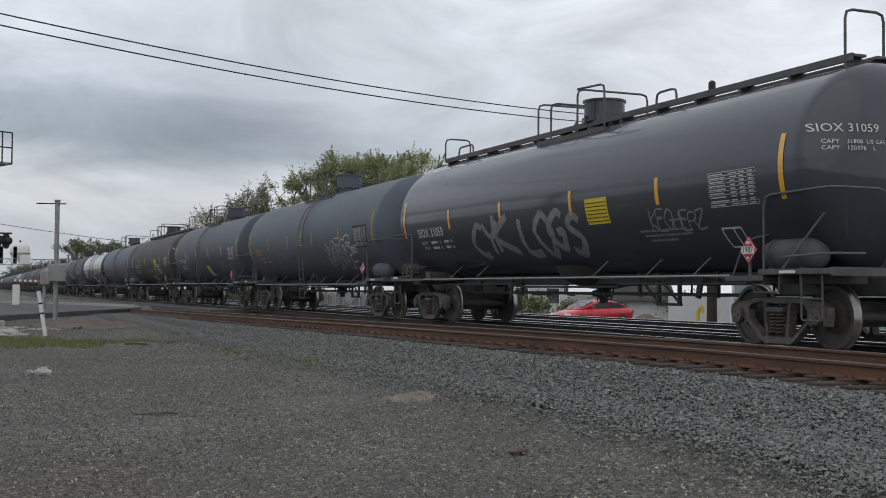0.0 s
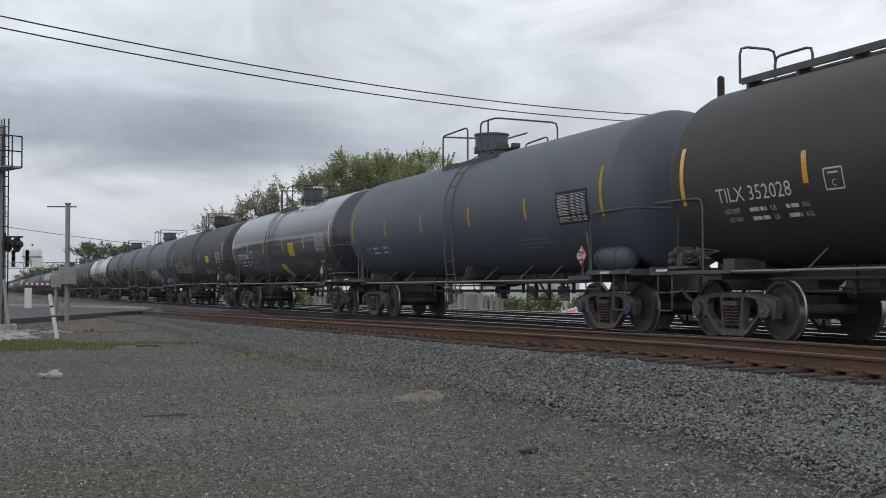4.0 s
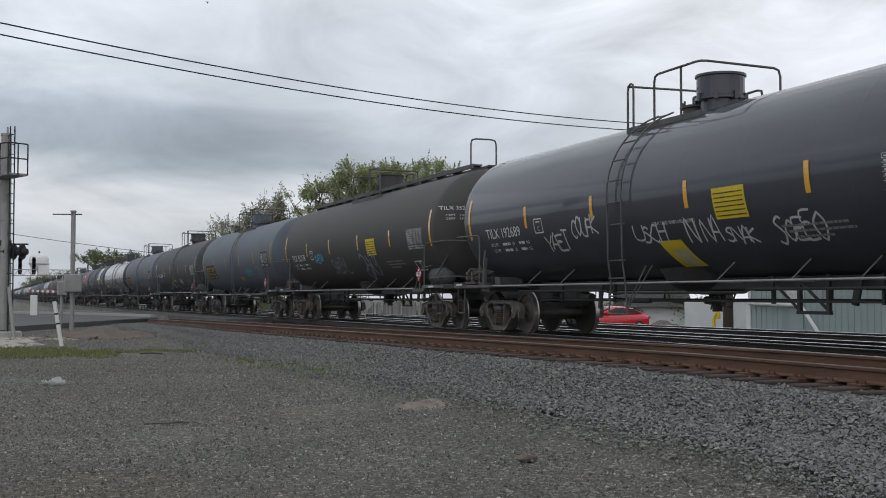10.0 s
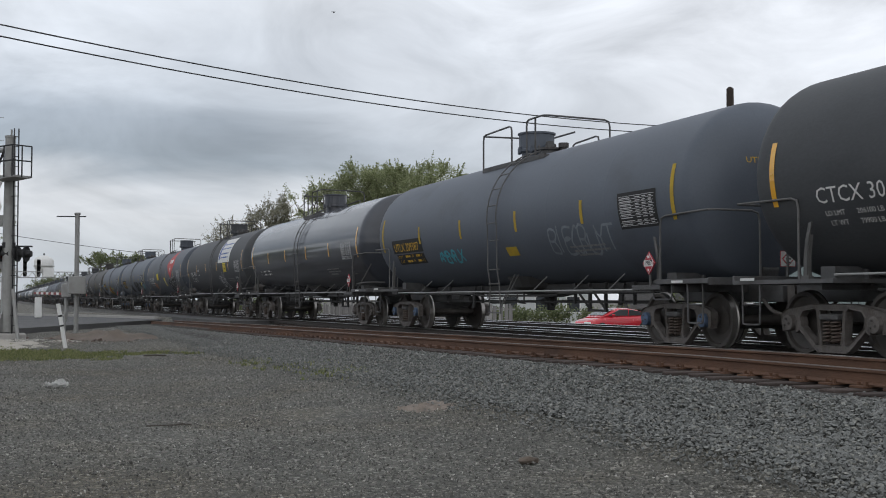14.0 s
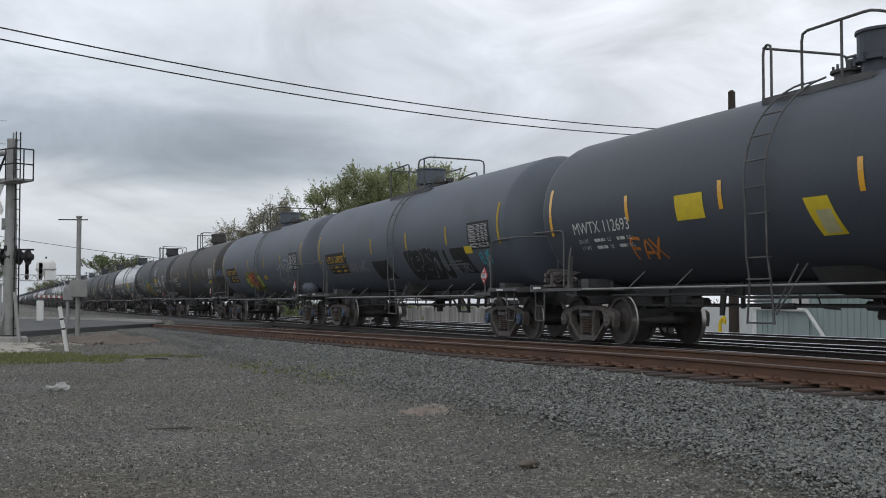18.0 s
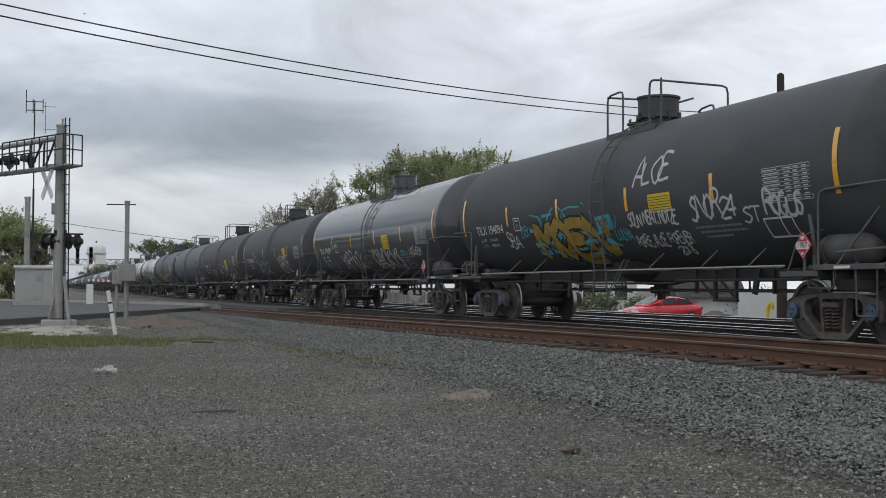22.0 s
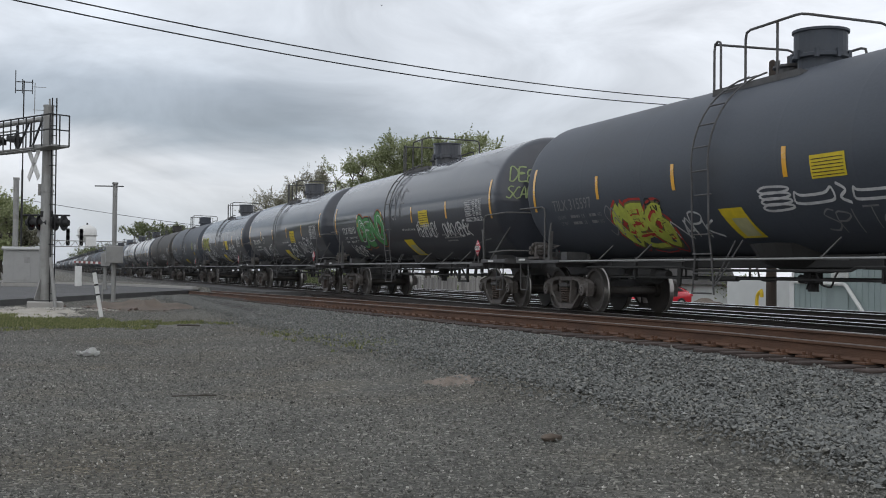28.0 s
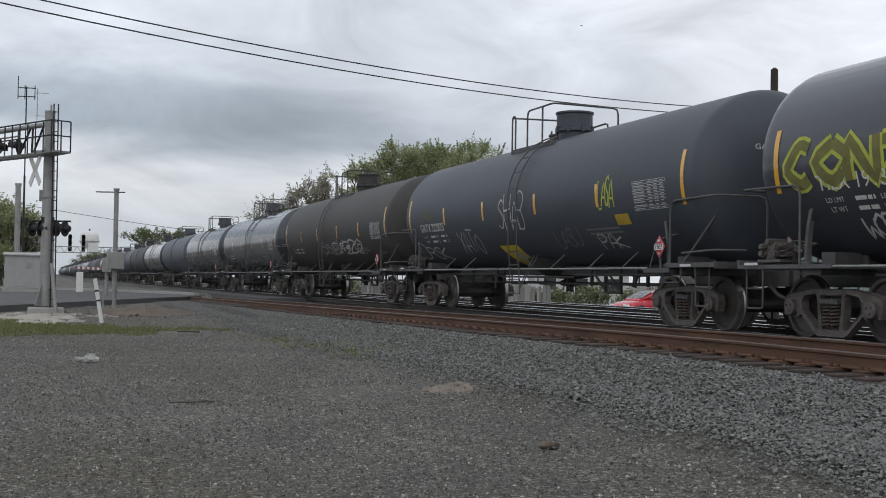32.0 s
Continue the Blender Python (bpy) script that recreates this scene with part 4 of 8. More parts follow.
def platform_mesh(kind):
    bm = bmesh.new()
    top = 3.97
    x0, x1 = TOPS[kind][0], TOPS[kind][3]
    for y0, y1 in ((-0.82, -0.56), (0.56, 0.82)):
        box(bm, x0, x1, y0, y1, top - 0.03, top)
    for y in (-0.84, 0.82):
        box(bm, x0 - 0.02, x1 + 0.02, y, y + 0.025, top - 0.09, top + 0.015)
    for k in range(5):
        x = x0 + (x1 - x0) * k / 4
        box(bm, x - 0.025, x + 0.025, -0.82, 0.82, top - 0.07, top - 0.02)
        for y in (-0.8, 0.8):
            rod(bm, (x, y, top - 0.02), (x, y * 1.02, 3.86), 0.02, 5)
    return mesh_of("top_platform", bm, FRAME_BLACK)


def guard_meshes(kind):
    """The guard rails round the top platform, one mesh a bent pipe."""
    b, t, n, f = 3.93, 4.80, -0.82, 0.82
    left, gap, arch, right, _ = TOPS[kind]
    if kind != "c":
        runs = [((left, n, b), (left, n, t), (gap, n, t + 0.02), (gap, n, b)), ((left, n, t - 0.02), (left, f, t), (left, f, b)),
                ((arch, n, b), (arch, n, t + 0.03), (right, n, t + 0.03), (right, f, t), (right, f, b)), ((max(arch + 0.45, right - 0.6), n, b), (max(arch + 0.45, right - 0.6), n, t + 0.03)),
                ((left, f, t - 0.04), (gap, f, t - 0.04)), ((arch - 0.9, f, b), (arch - 0.9, f, b + 0.55), (right - 0.5, f, b + 0.60), (right - 0.5, f, b))]
    else:
        runs = [((-1.28, n, b), (-1.28, n, t), (-1.28, f, t), (-1.28, f, b)), ((-0.7, n, b), (-0.7, n, t - 0.06), (-0.7, f, t - 0.06), (-0.7, f, b)), ((0.44, n, b), (0.44, n, t + 0.06), (0.44, f, t + 0.06), (0.44, f, b)),
                ((0.44, n, t + 0.06), (1.5, n, t), (1.5, n, b)), ((2.6, -0.35, 4.2), (2.6, -0.35, 4.48), (3.25, -0.35, 4.48), (3.25, -0.35, 4.2)), ((-6.7, -0.35, 4.2), (-6.7, -0.35, 4.48), (-5.8, -0.35, 4.48), (-5.8, -0.35, 4.2)),
                ((-7.6, -0.36, 4.2), (-7.6, -0.36, 4.82), (-7.6, 0.36, 4.82), (-7.6, 0.36, 4.2)), ((7.6, -0.36, 4.2), (7.6, -0.36, 4.95), (7.6, 0.36, 4.95), (7.6, 0.36, 4.2))]
    out = []
    for run in runs:
        bm = bmesh.new()
        pipe(bm, run, 0.022, 7, 0.14)
        out.append(mesh_of("guard_rail", bm, FRAME_BLACK, True))
    return out


def board_top_mesh():
    bm = bmesh.new()
    z = TANK_Z + TANK_R + 0.10
    box(bm, -7.55, 7.75, -0.36, -0.10, z, z + 0.04)
    box(bm, -7.55, 7.75, 0.10, 0.36, z, z + 0.04)
    for y in (-0.37, 0.34):
        box(bm, -7.55, 7.75, y, y + 0.03, z - 0.06, z + 0.05)
    for x in np.arange(-7.4, 7.8, 1.25):
        box(bm, x - 0.03, x + 0.03, -0.36, 0.36, z - 0.2, z)
    return mesh_of("running_board", bm, FRAME_BLACK)


def bonnet_mesh(kind, mat):
    bm = bmesh.new()
    z = TANK_Z + TANK_R
    at = TOPS[kind][4]
    up = pose(at, 0, 0, 0, -90, 0)
    r = 0.42
    lathe(bm, [(z - 0.05, 0.0), (z - 0.05, r * 0.85), (z + 0.14, r * 0.85), (z + 0.15, r * 1.05), (z + 0.20, r * 1.05), (z + 0.21, r), (z + 0.55, r), (z + 0.56, r * 1.07), (z + 0.60, r * 1.07), (z + 0.61, r * 0.9), (z + 0.63, 0.0)], 24, up)
    for k in range(8):
        a = 2 * math.pi * k / 8
        box(bm, at + r * 1.04 * math.cos(a) - 0.03, at + r * 1.04 * math.cos(a) + 0.03, r * 1.04 * math.sin(a) - 0.03, r * 1.04 * math.sin(a) + 0.03, z + 0.12, z + 0.26)
    bmesh.ops.recalc_face_normals(bm, faces=bm.faces)
    return mesh_of("manway_bonnet", bm, mat)


def valve_mesh():
    bm = bmesh.new()
    z = TANK_Z + TANK_R
    lathe(bm, [(z - 0.05, 0.0), (z - 0.05, 0.26), (z + 0.12, 0.26), (z + 0.13, 0.32), (z + 0.17, 0.32), (z + 0.18, 0.0)], 18, pose(0.95, 0.05, 0, 0, -90, 0))
    for k in range(8):
        a = 2 * math.pi * k / 8
        rod(bm, (0.95 + 0.27 * math.cos(a), 0.05 + 0.27 * math.sin(a), z + 0.15), (0.95 + 0.27 * math.cos(a), 0.05 + 0.27 * math.sin(a), z + 0.25), 0.022, 6)
    rod(bm, (0.95, 0.05, z + 0.1), (0.95, 0.05, z + 0.34), 0.09, 10)
    rod(bm, (1.35, 0.2, z - 0.05), (1.35, 0.2, z + 0.2), 0.08, 10)
    rod(bm, (1.35, 0.2, z + 0.16), (1.35, 0.2, z + 0.26), 0.12, 10)
    bmesh.ops.recalc_face_normals(bm, faces=bm.faces)
    return mesh_of("valve_cover", bm, FRAME_BLACK)


def reservoir_mesh(mat):
    bm = bmesh.new()
    prof = [(6.75, 0.0), (6.77, 0.12), (6.84, 0.2), (6.95, 0.23), (7.75, 0.23), (7.86, 0.2), (7.93, 0.12), (7.95, 0.0)]
    lathe(bm, prof, 20, pose(0, -1.05, 1.36))
    for x in (7.0, 7.65):
        lathe(bm, [(x - 0.025, 0.225), (x - 0.025, 0.243), (x + 0.025, 0.243), (x + 0.025, 0.225)], 20, pose(0, -1.05, 1.36))
        box(bm, x - 0.04, x + 0.04, -1.2, -0.9, 1.07, 1.2)
    bmesh.ops.recalc_face_normals(bm, faces=bm.faces)
    return mesh_of("air_reservoir", bm, mat, True)


def brake_valve_mesh():
    """The control valve on its bracket, with pipes, caps and bolts."""
    bm, r = bmesh.new(), random.Random(5)
    box(bm, -8.45, -7.7, -1.3, -0.85, 1.06, 1.13)
    box(bm, -8.32, -7.98, -1.22, -0.95, 1.12, 1.56, 0.03)
    for x, z, w in ((-8.36, 1.28, 0.10), (-8.36, 1.45, 0.085), (-7.94, 1.26, 0.09), (-7.94, 1.44, 0.10), (-8.15, 1.56, 0.09)):
        rod(bm, (x, -1.26, z), (x, -0.98, z), w, 12)
        rod(bm, (x, -1.30, z), (x, -1.25, z), w * 0.7, 10)
        for k in range(4):
            a = math.pi * (0.25 + 0.5 * k)
            rod(bm, (x + 0.8 * w * math.cos(a), -1.29, z + 0.8 * w * math.sin(a)), (x + 0.8 * w * math.cos(a), -1.24, z + 0.8 * w * math.sin(a)), 0.014, 5)
    for z, d in ((1.22, 0.5), (1.34, 0.62), (1.48, 0.75)):
        pipe(bm, ((-8.0, -1.18, z), (-7.85 + 0.1 * d, -1.24, z), (-7.7, -1.24, z - 0.02), (-7.6 + 0.2 * d, -1.2, z + 0.1), (-7.0, -1.05, 1.5)), 0.018, 6, 0.06)
    pipe(bm, ((-8.2, -1.1, 1.12), (-8.25, -1.3, 0.95), (-8.6, -1.2, 0.9)), 0.022, 6, 0.08)
    for v in bm.verts:
        v.co = Vector((-8.1 + (v.co.x + 8.1) * 0.78, v.co.y, 1.12 + (v.co.z - 1.06) * 0.62))
    return mesh_of("brake_valve", bm, CAST)


def outlet_mesh():
    bm = bmesh.new()
    z = TANK_Z - TANK_R
    lathe(bm, [(z + 0.3, 0.0), (z + 0.22, 1.0), (z - 0.02, 0.86), (z - 0.16, 0.62), (z - 0.24, 0.28), (z - 0.25, 0.0)], 22, pose(0.1, 0, 0, 0, -90, 0))
    rod(bm, (0.1, 0, z - 0.1), (0.1, 0, z - 0.42), 0.15, 12)
    rod(bm, (0.1, 0, z - 0.42), (0.1, 0, z - 0.54), 0.09, 10)
    rod(bm, (-0.1, -0.1, z - 0.34), (0.3, -0.1, z - 0.34), 0.07, 10)
    rod(bm, (0.1, -0.3, z - 0.2), (0.1, 0.3, z - 0.2), 0.03, 6)
    pipe(bm, ((0.25, -0.2, z - 0.05), (0.35, -0.25, z - 0.3), (0.22, -0.22, z - 0.5)), 0.014, 5, 0.05)
    bmesh.ops.recalc_face_normals(bm, faces=bm.faces)
    return mesh_of("bottom_outlet", bm, UNDER_BLACK)


def rigging_mesh():
    """Brake rods and train line under the tank, with their hangers, levers and straps."""
    bm = bmesh.new()
    for y, z in ((-0.62, 0.74), (0.5, 0.76)):
        pipe(bm, ((-6.0, y, z), (6.0, y, z)), 0.020, 6)
    pipe(bm, ((-6.1, -0.95, 0.93), (-2.4, -0.95, 0.93), (-2.1, -0.8, 0.88), (2.0, -0.8, 0.88), (2.3, -0.95, 0.93), (6.1, -0.95, 0.93)), 0.024, 6, 0.1)
    for x in (-4.6, -2.4, 2.5, 4.9):
        box(bm, x - 0.025, x + 0.025, -0.66, -0.60, 0.70, 1.14)
        box(bm, x - 0.025, x + 0.025, -0.98, -0.60, 0.90, 0.93)
        rod(bm, (x, 0.5, 0.74), (x, 0.5, 1.12), 0.022, 5)
    # strap hangers of the foundation brake
    for x in (3.1, 3.75):
        box(bm, x - 0.03, x + 0.03, -0.64, -0.58, 0.56, 1.14)
        rod(bm, (x - 0.75, -0.61, 1.12), (x, -0.61, 0.60), 0.026, 6)
    box(bm, 3.05, 3.8, -0.64, -0.58, 0.55, 0.60)
    prism(bm, ((4.2, 0.70), (4.32, 0.68), (4.45, 1.12), (4.30, 1.12)), -0.60, -0.56)
    # slack adjuster and lever at the other side of the outlet
    lathe(bm, [(-1.9, 0.0), (-1.9, 0.05), (-1.1, 0.05), (-1.1, 0.0)], 10, pose(0, -0.62, 0.74))
    prism(bm, ((-3.05, 0.58), (-2.95, 0.58), (-2.85, 1.12), (-3.0, 1.12)), -0.64, -0.60)
    # loose pipes and a hose loop round the outlet
    pipe(bm, ((0.5, -0.3, 0.95), (0.75, -0.35, 0.66), (1.0, -0.35, 0.62), (1.15, -0.4, 0.80), (1.35, -0.5, 0.88)), 0.016, 5, 0.08)
    pipe(bm, ((-0.9, -0.4, 1.0), (-0.7, -0.45, 0.72), (-0.3, -0.45, 0.70)), 0.016, 5, 0.08)
    lathe(bm, [(-5.0, 0.0), (-5.0, 0.19), (-4.3, 0.19), (-4.25, 0.1), (-3.9, 0.08), (-3.9, 0.0)], 14, pose(0, -0.3, 0.80))
    bmesh.ops.recalc_face_normals(bm, faces=bm.faces)
    return mesh_of("brake_rigging", bm, UNDER_BLACK)


def end_card_mesh():
    """A pale card with a small red diamond in a holder on a post, seen at the car's end."""
    bm = bmesh.new()
    y = -1.56
    box(bm, -0.15, 0.15, y - 0.012, y + 0.004, -0.13, 0.13, 0.01, None, 1)
    prism(bm, ((-0.12, 0), (0, -0.12), (0.12, 0), (0, 0.12)), y - 0.018, y - 0.012, None, 0)
    prism(bm, ((-0.095, 0), (0, -0.095), (0.095, 0), (0, 0.095)), y - 0.022, y - 0.016, None, 1)
    for z in (-0.06, 0.0, 0.06):
        box(bm, -0.05, 0.05, y - 0.027, y - 0.02, z - 0.012, z + 0.012, 0, None, 2)
    box(bm, -0.02, 0.02, y + 0.005, y + 0.03, -0.4, 0.3, 0, None, 2)
    for s in (-1, 1):
        rod(bm, (0, y + 0.016, 0.28), (s * 0.16, y + 0.016, 0.36), 0.016, 5, None, 2)
    return mesh_of("hazard_placard", bm, [RED_INK, WHITE_INK, RAIL_GREY])


def placard_mesh():
    """A red diamond hazard placard with its number panel, on a post."""
    bm = bmesh.new()
    y, s = -1.56, 0.20
    for half, lift, mat in ((s, 0, 0), (s * 0.9, 0.004, 1), (s * 0.84, 0.008, 0)):
        prism(bm, ((-half, 0), (0, -half), (half, 0), (0, half)), y - 0.012 - lift, y + 0.004, None, mat)
    box(bm, -0.14, 0.14, y - 0.026, y - 0.012, -0.055, 0.055, 0, None, 1)
    box(bm, -0.02, 0.02, y - 0.026, y - 0.012, -0.135, -0.095, 0, None, 1)
    box(bm, -0.035, 0.035, y - 0.026, y - 0.012, 0.085, 0.13, 0, None, 1)
    box(bm, -0.02, 0.02, y + 0.005, y + 0.03, -0.4, 0.1, 0, None, 2)
    return mesh_of("hazard_placard", bm, [RED_INK, WHITE_INK, RAIL_GREY])


def plate_mesh():
    bm = bmesh.new()
    x0, x1, z0, z1 = -4.22, -3.86, 2.13, 2.41
    for a, b in (((x0, z0), (x1, z0)), ((x1, z0), (x1, z1)), ((x1, z1), (x0, z1)), ((x0, z1), (x0, z0)), ((x0 + 0.08, z1 - 0.06), (x1 - 0.08, z1 - 0.06))):
        ribbon(bm, [(a[0] + (b[0] - a[0]) * k / 3, a[1] + (b[1] - a[1]) * k / 3) for k in range(4)], 0.022, 0.008)
    return mesh_of("plate_label", bm, WHITE_INK)


def number_mesh():
    cu = bpy.data.curves.new("lettering", "FONT")
    cu.body, cu.size, cu.align_x, cu.align_y, cu.extrude = "1987", 0.125, "CENTER", "CENTER", 0.001
    tmp = bpy.data.objects.new("lettering", cu)
    scene.collection.objects.link(tmp)
    me = bpy.data.meshes.new_from_object(tmp.evaluated_get(bpy.context.evaluated_depsgraph_get()))
    bpy.data.objects.remove(tmp)
    me.transform(pose(0, -1.5875, 0, 90, 0, 0))
    me.materials.clear()
    me.materials.append(BLACK_INK)
    return me


def stripe_mesh(long, mat):
    return patch_mesh("reflective_stripe", -0.055, 0.055, 2.13 if long else 2.25, 3.06 if long else 2.70, mat, 0.006)


CAR_LOOK = {
    "gloss": "glossy black tank car rolling on the main track",
    "matte": "weathered matte black tank car rolling on the main track",
    "brown": "dusty brown-black tank car rolling on the main track",
    "grey": "faded blue-grey tank car rolling on the main track",
    "slate": "faded slate-black tank car rolling on the main track",
}
CARS = []
LOADS = {"197030": ("197700LB  89700KG", "65300LB  29600KG"), "304066": ("195400LB  88600KG", "90600LB  41100KG"), "192131": ("207000 LB  93850 KG", "79000 LB  35850 KG"),
         "192174": ("207000LB  93 850KG", "79000LB  35 850KG"), "192093": ("206400 LB", "79600 LB"), "194094": ("205100 LB", "80900 LB"), "301691": ("206100 LB", "79900 LB")}
RESERVOIRS = ("31059", "191695", "210517", "352178", "301691", "364163", "194094", "192093")
CAPACITY = {"31059": ("31800  US GAL", "120376    L"), "352028": ("31770  US GAL", "120263   L"), "352178": ("31630  US GAL", "119733    L")}


def add_car(at, finish, style="a", mark="", number="", ink="white", full=True, top="", extra=""):
    """One tank car; at: its place along the track at the start. style: a, b ladder at the left or the middle; c: a long running board on top. top: its kind of platform."""
    top = top or style
    car = tagged(new("tank_car"), CAR_LOOK[finish] + extra, "tank car", "tank cars of the train")
    car.location = (at, TRACK_Y, TRACK_Z - main_fall(at))
    CARS.append((car, at))
    paint = FINISH[finish]
    part("tank", cached(("tank", finish), lambda: tank_mesh(paint)), None, car)
    flip = pose(0, 0, 0, 0, 0, 180)
    pipe_lift = -0.08 if finish == "grey" else 0.08 if finish == "matte" else 0.0
    for m in (Matrix(), flip):
        part("draft_sill", cached("sill", sill_mesh), None, car, m=m)
        part("coupler", cached("coupler", coupler_mesh), None, car, m=m)
        part("end_platform", cached("end_platform", end_platform_mesh), None, car, m=m)
        for me in cached(("end_rail", finish != "grey"), lambda: end_rail_meshes(finish != "grey"))[: 5 if full else 1]:
            part("end_handrail", me, None, car, m=m)
        part("side_rail", cached("side_rail", board_mesh), None, car, m=pose(0, 0, pipe_lift) @ m)
    for x in (-TRUCK_AT, TRUCK_AT):
        add_truck(car, x, full, finish == "grey" or number == "194094")
    part("top_platform", cached(("platform", top), lambda: platform_mesh(top)), None, car)
    for me in cached(("guard", top), lambda: guard_meshes(top)):
        part("guard_rail", me, None, car)
    part("manway_bonnet", cached(("bonnet", top, finish), lambda: bonnet_mesh(top, paint)), None, car)
    part("valve_cover", cached("valve", valve_mesh), None, car, m=pose(TOPS[top][4] - (0.35 if TOPS[top][4] < -0.1 else 1.75), 0, 0))
    if style == "c":
        part("running_board", cached("board_top", board_top_mesh), None, car)
    else:
        part("ladder", cached(("ladder", finish == "grey"), lambda: ladder_mesh(RAIL_GREY if finish == "grey" else FRAME_BLACK)), None, car, m=pose(-1.0 if style == "a" else 0.1, 0, 0))
    tape = AMBER_FADED if finish == "grey" else STRIPE
    for x in (-7.6, 7.6):
        part("reflective_stripe", cached(("long", finish == "grey"), lambda: stripe_mesh(True, tape)), None, car, m=pose(x, 0, 0))
    for x in (-4.6, -1.75, 1.4, 4.4):
        part("reflective_stripe", cached(("short", finish == "grey"), lambda: stripe_mesh(False, tape)), None, car, m=pose(x, 0, 0))
    if not full:
        return car
    part("bottom_outlet", cached("outlet", outlet_mesh), None, car)
    part("brake_rigging", cached("rigging", rigging_mesh), None, car)
    part("reinforcing_sill", cached("center_sill", center_sill_mesh), None, car)
    if style != "c":
        for left in (False, True):
            part("saddle_plate", cached(("saddle_plate", left), lambda: saddle_plate_mesh(left)), None, car)
    if number in RESERVOIRS or (finish == "grey" and not number):
        part("air_reservoir", cached(("reservoir", finish == "grey"), lambda: reservoir_mesh(BLUE_GREY if finish == "grey" else FRAME_BLACK)), None, car)
    if finish in ("gloss", "matte", "slate") and mark != "CTCX" or finish == "brown":
        part("brake_valve", cached("brake_valve", brake_valve_mesh), None, car)
    for x in (-4.6, -3.1, 2.2, 4.0, 5.4):
        part("brace", cached("brace", brace_mesh), None, car, m=pose(x, 0, pipe_lift))
    p = part("hazard_placard", cached("placard", placard_mesh), None, car, "red diamond hazard placard reading 1987", m=pose(6.9, 0.03, 1.42))
    part("lettering", cached("number", number_mesh), None, p)
    part("hazard_placard", cached("end_card", end_card_mesh), None, car, "pale placard card on a grey post", m=pose(7.04, 0.02, 1.46, 0, 0, 90))
    colour = {"white": WHITE_INK, "amber": AMBER_INK, "grey": GREY_INK}[ink]
    if ink == "amber" and number:
        part("paint_patch", cached("mark_patch", lambda: patch_mesh("paint_patch", -6.85, -4.5, 2.06, 2.42, BLACK_INK)), None, car)
    if mark:
        part("lettering", text_mesh((mark + " " + number).strip(), -6.72, 2.11, 0.225, colour, wide=1.08), None, car)
        part("lettering", text_mesh(mark + " " + number, -1.42 if style == "c" else -0.62, 3.03, 0.12 if mark == "SIOX" else 0.1, colour, wide=1.12, head=1), None, car)
        for z in (2.865, 2.775):
            part("lettering", cached(("capy", ink, z, number in CAPACITY), lambda: text_mesh("CAPY", -1.30 if number in CAPACITY else -0.44, z, 0.06, colour, wide=1.1, head=1)), None, car)
        if number in CAPACITY:
            for z, words in zip((2.865, 2.775), CAPACITY[number]):
                part("lettering", text_mesh(words, -0.98, z, 0.06, colour, wide=1.1, head=1), None, car)
        else:
            tagged(part("small_print", cached(("head_print", ink), lambda: head_bars(colour)), None, car), kind="stuff")
    loads = LOADS.get(number)
    for z, words in ((1.94, (("LD LMT", -6.62), ("LB", -5.5), ("KG", -4.8))), (1.81, (("LT WT", -6.58), ("LB", -5.5), ("KG", -4.8)))):
        if loads:
            words = (words[0], (loads[0] if z > 1.9 else loads[1], -6.0))
        for word, wx in words:
            part("lettering", cached((word, ink, z), lambda: text_mesh(word, wx, z, 0.07, colour, wide=1.2)), None, car)
    if not loads:
        tagged(part("small_print", cached(("print", ink), lambda: bars_mesh(((-6.0, -5.6, 1.945, 0.055), (-5.16, -4.88, 1.945, 0.055), (-6.0, -5.6, 1.815, 0.055), (-5.16, -4.88, 1.815, 0.055)), colour)), None, car), kind="stuff")
    if mark in ("TILX", "CTCX", "TCBX") and ink == "white":
        part("plate_label", cached("plate_label", plate_mesh), None, car, "white boxed plate letter")
        part("lettering", cached("plate_c", lambda: text_mesh("C", -4.09, 2.17, 0.095, colour)), None, car)
    if finish == "gloss" and mark == "TILX":
        part("lettering", cached("vent", lambda: text_mesh("VENT TANK WHEN UNLOADING", 0.28, 2.03, 0.06, colour)), None, car)
    if ink == "amber" and number:
        part("paint_patch", cached("load_patch", lambda: patch_mesh("paint_patch", -6.68, -4.55, 1.76, 2.03, BLACK_INK)), None, car)
    for x in (7.75, -8.2):
        part("edge_label", cached("edge_label", edge_label_mesh), None, car, "white stencilled label strip on the platform edge", m=pose(x, 0, 0))
    tagged(part("small_print", cached(("print2", ink), lambda: bars_mesh(((3.6, 5.0, 1.82, 0.035), (3.7, 5.1, 1.74, 0.035), (3.8, 4.6, 1.66, 0.035)), GREY_INK)), None, car), kind="stuff")
    if finish == "grey":
        part("paint_patch", cached("table_patch", lambda: patch_mesh("paint_patch", 5.80, 7.10, 2.06, 2.70, BLACK_INK)), None, car)
    part("test_table", cached(("table", 1), lambda: table_mesh(5.85, 2.11, 1.18, 0.52, TABLE_INK)), None, car)
    return car


AMBER_FADED = material("faded_yellow_tape", (0.42, 0.28, 0.02), 0.7, 0, 0.3, 5.0)


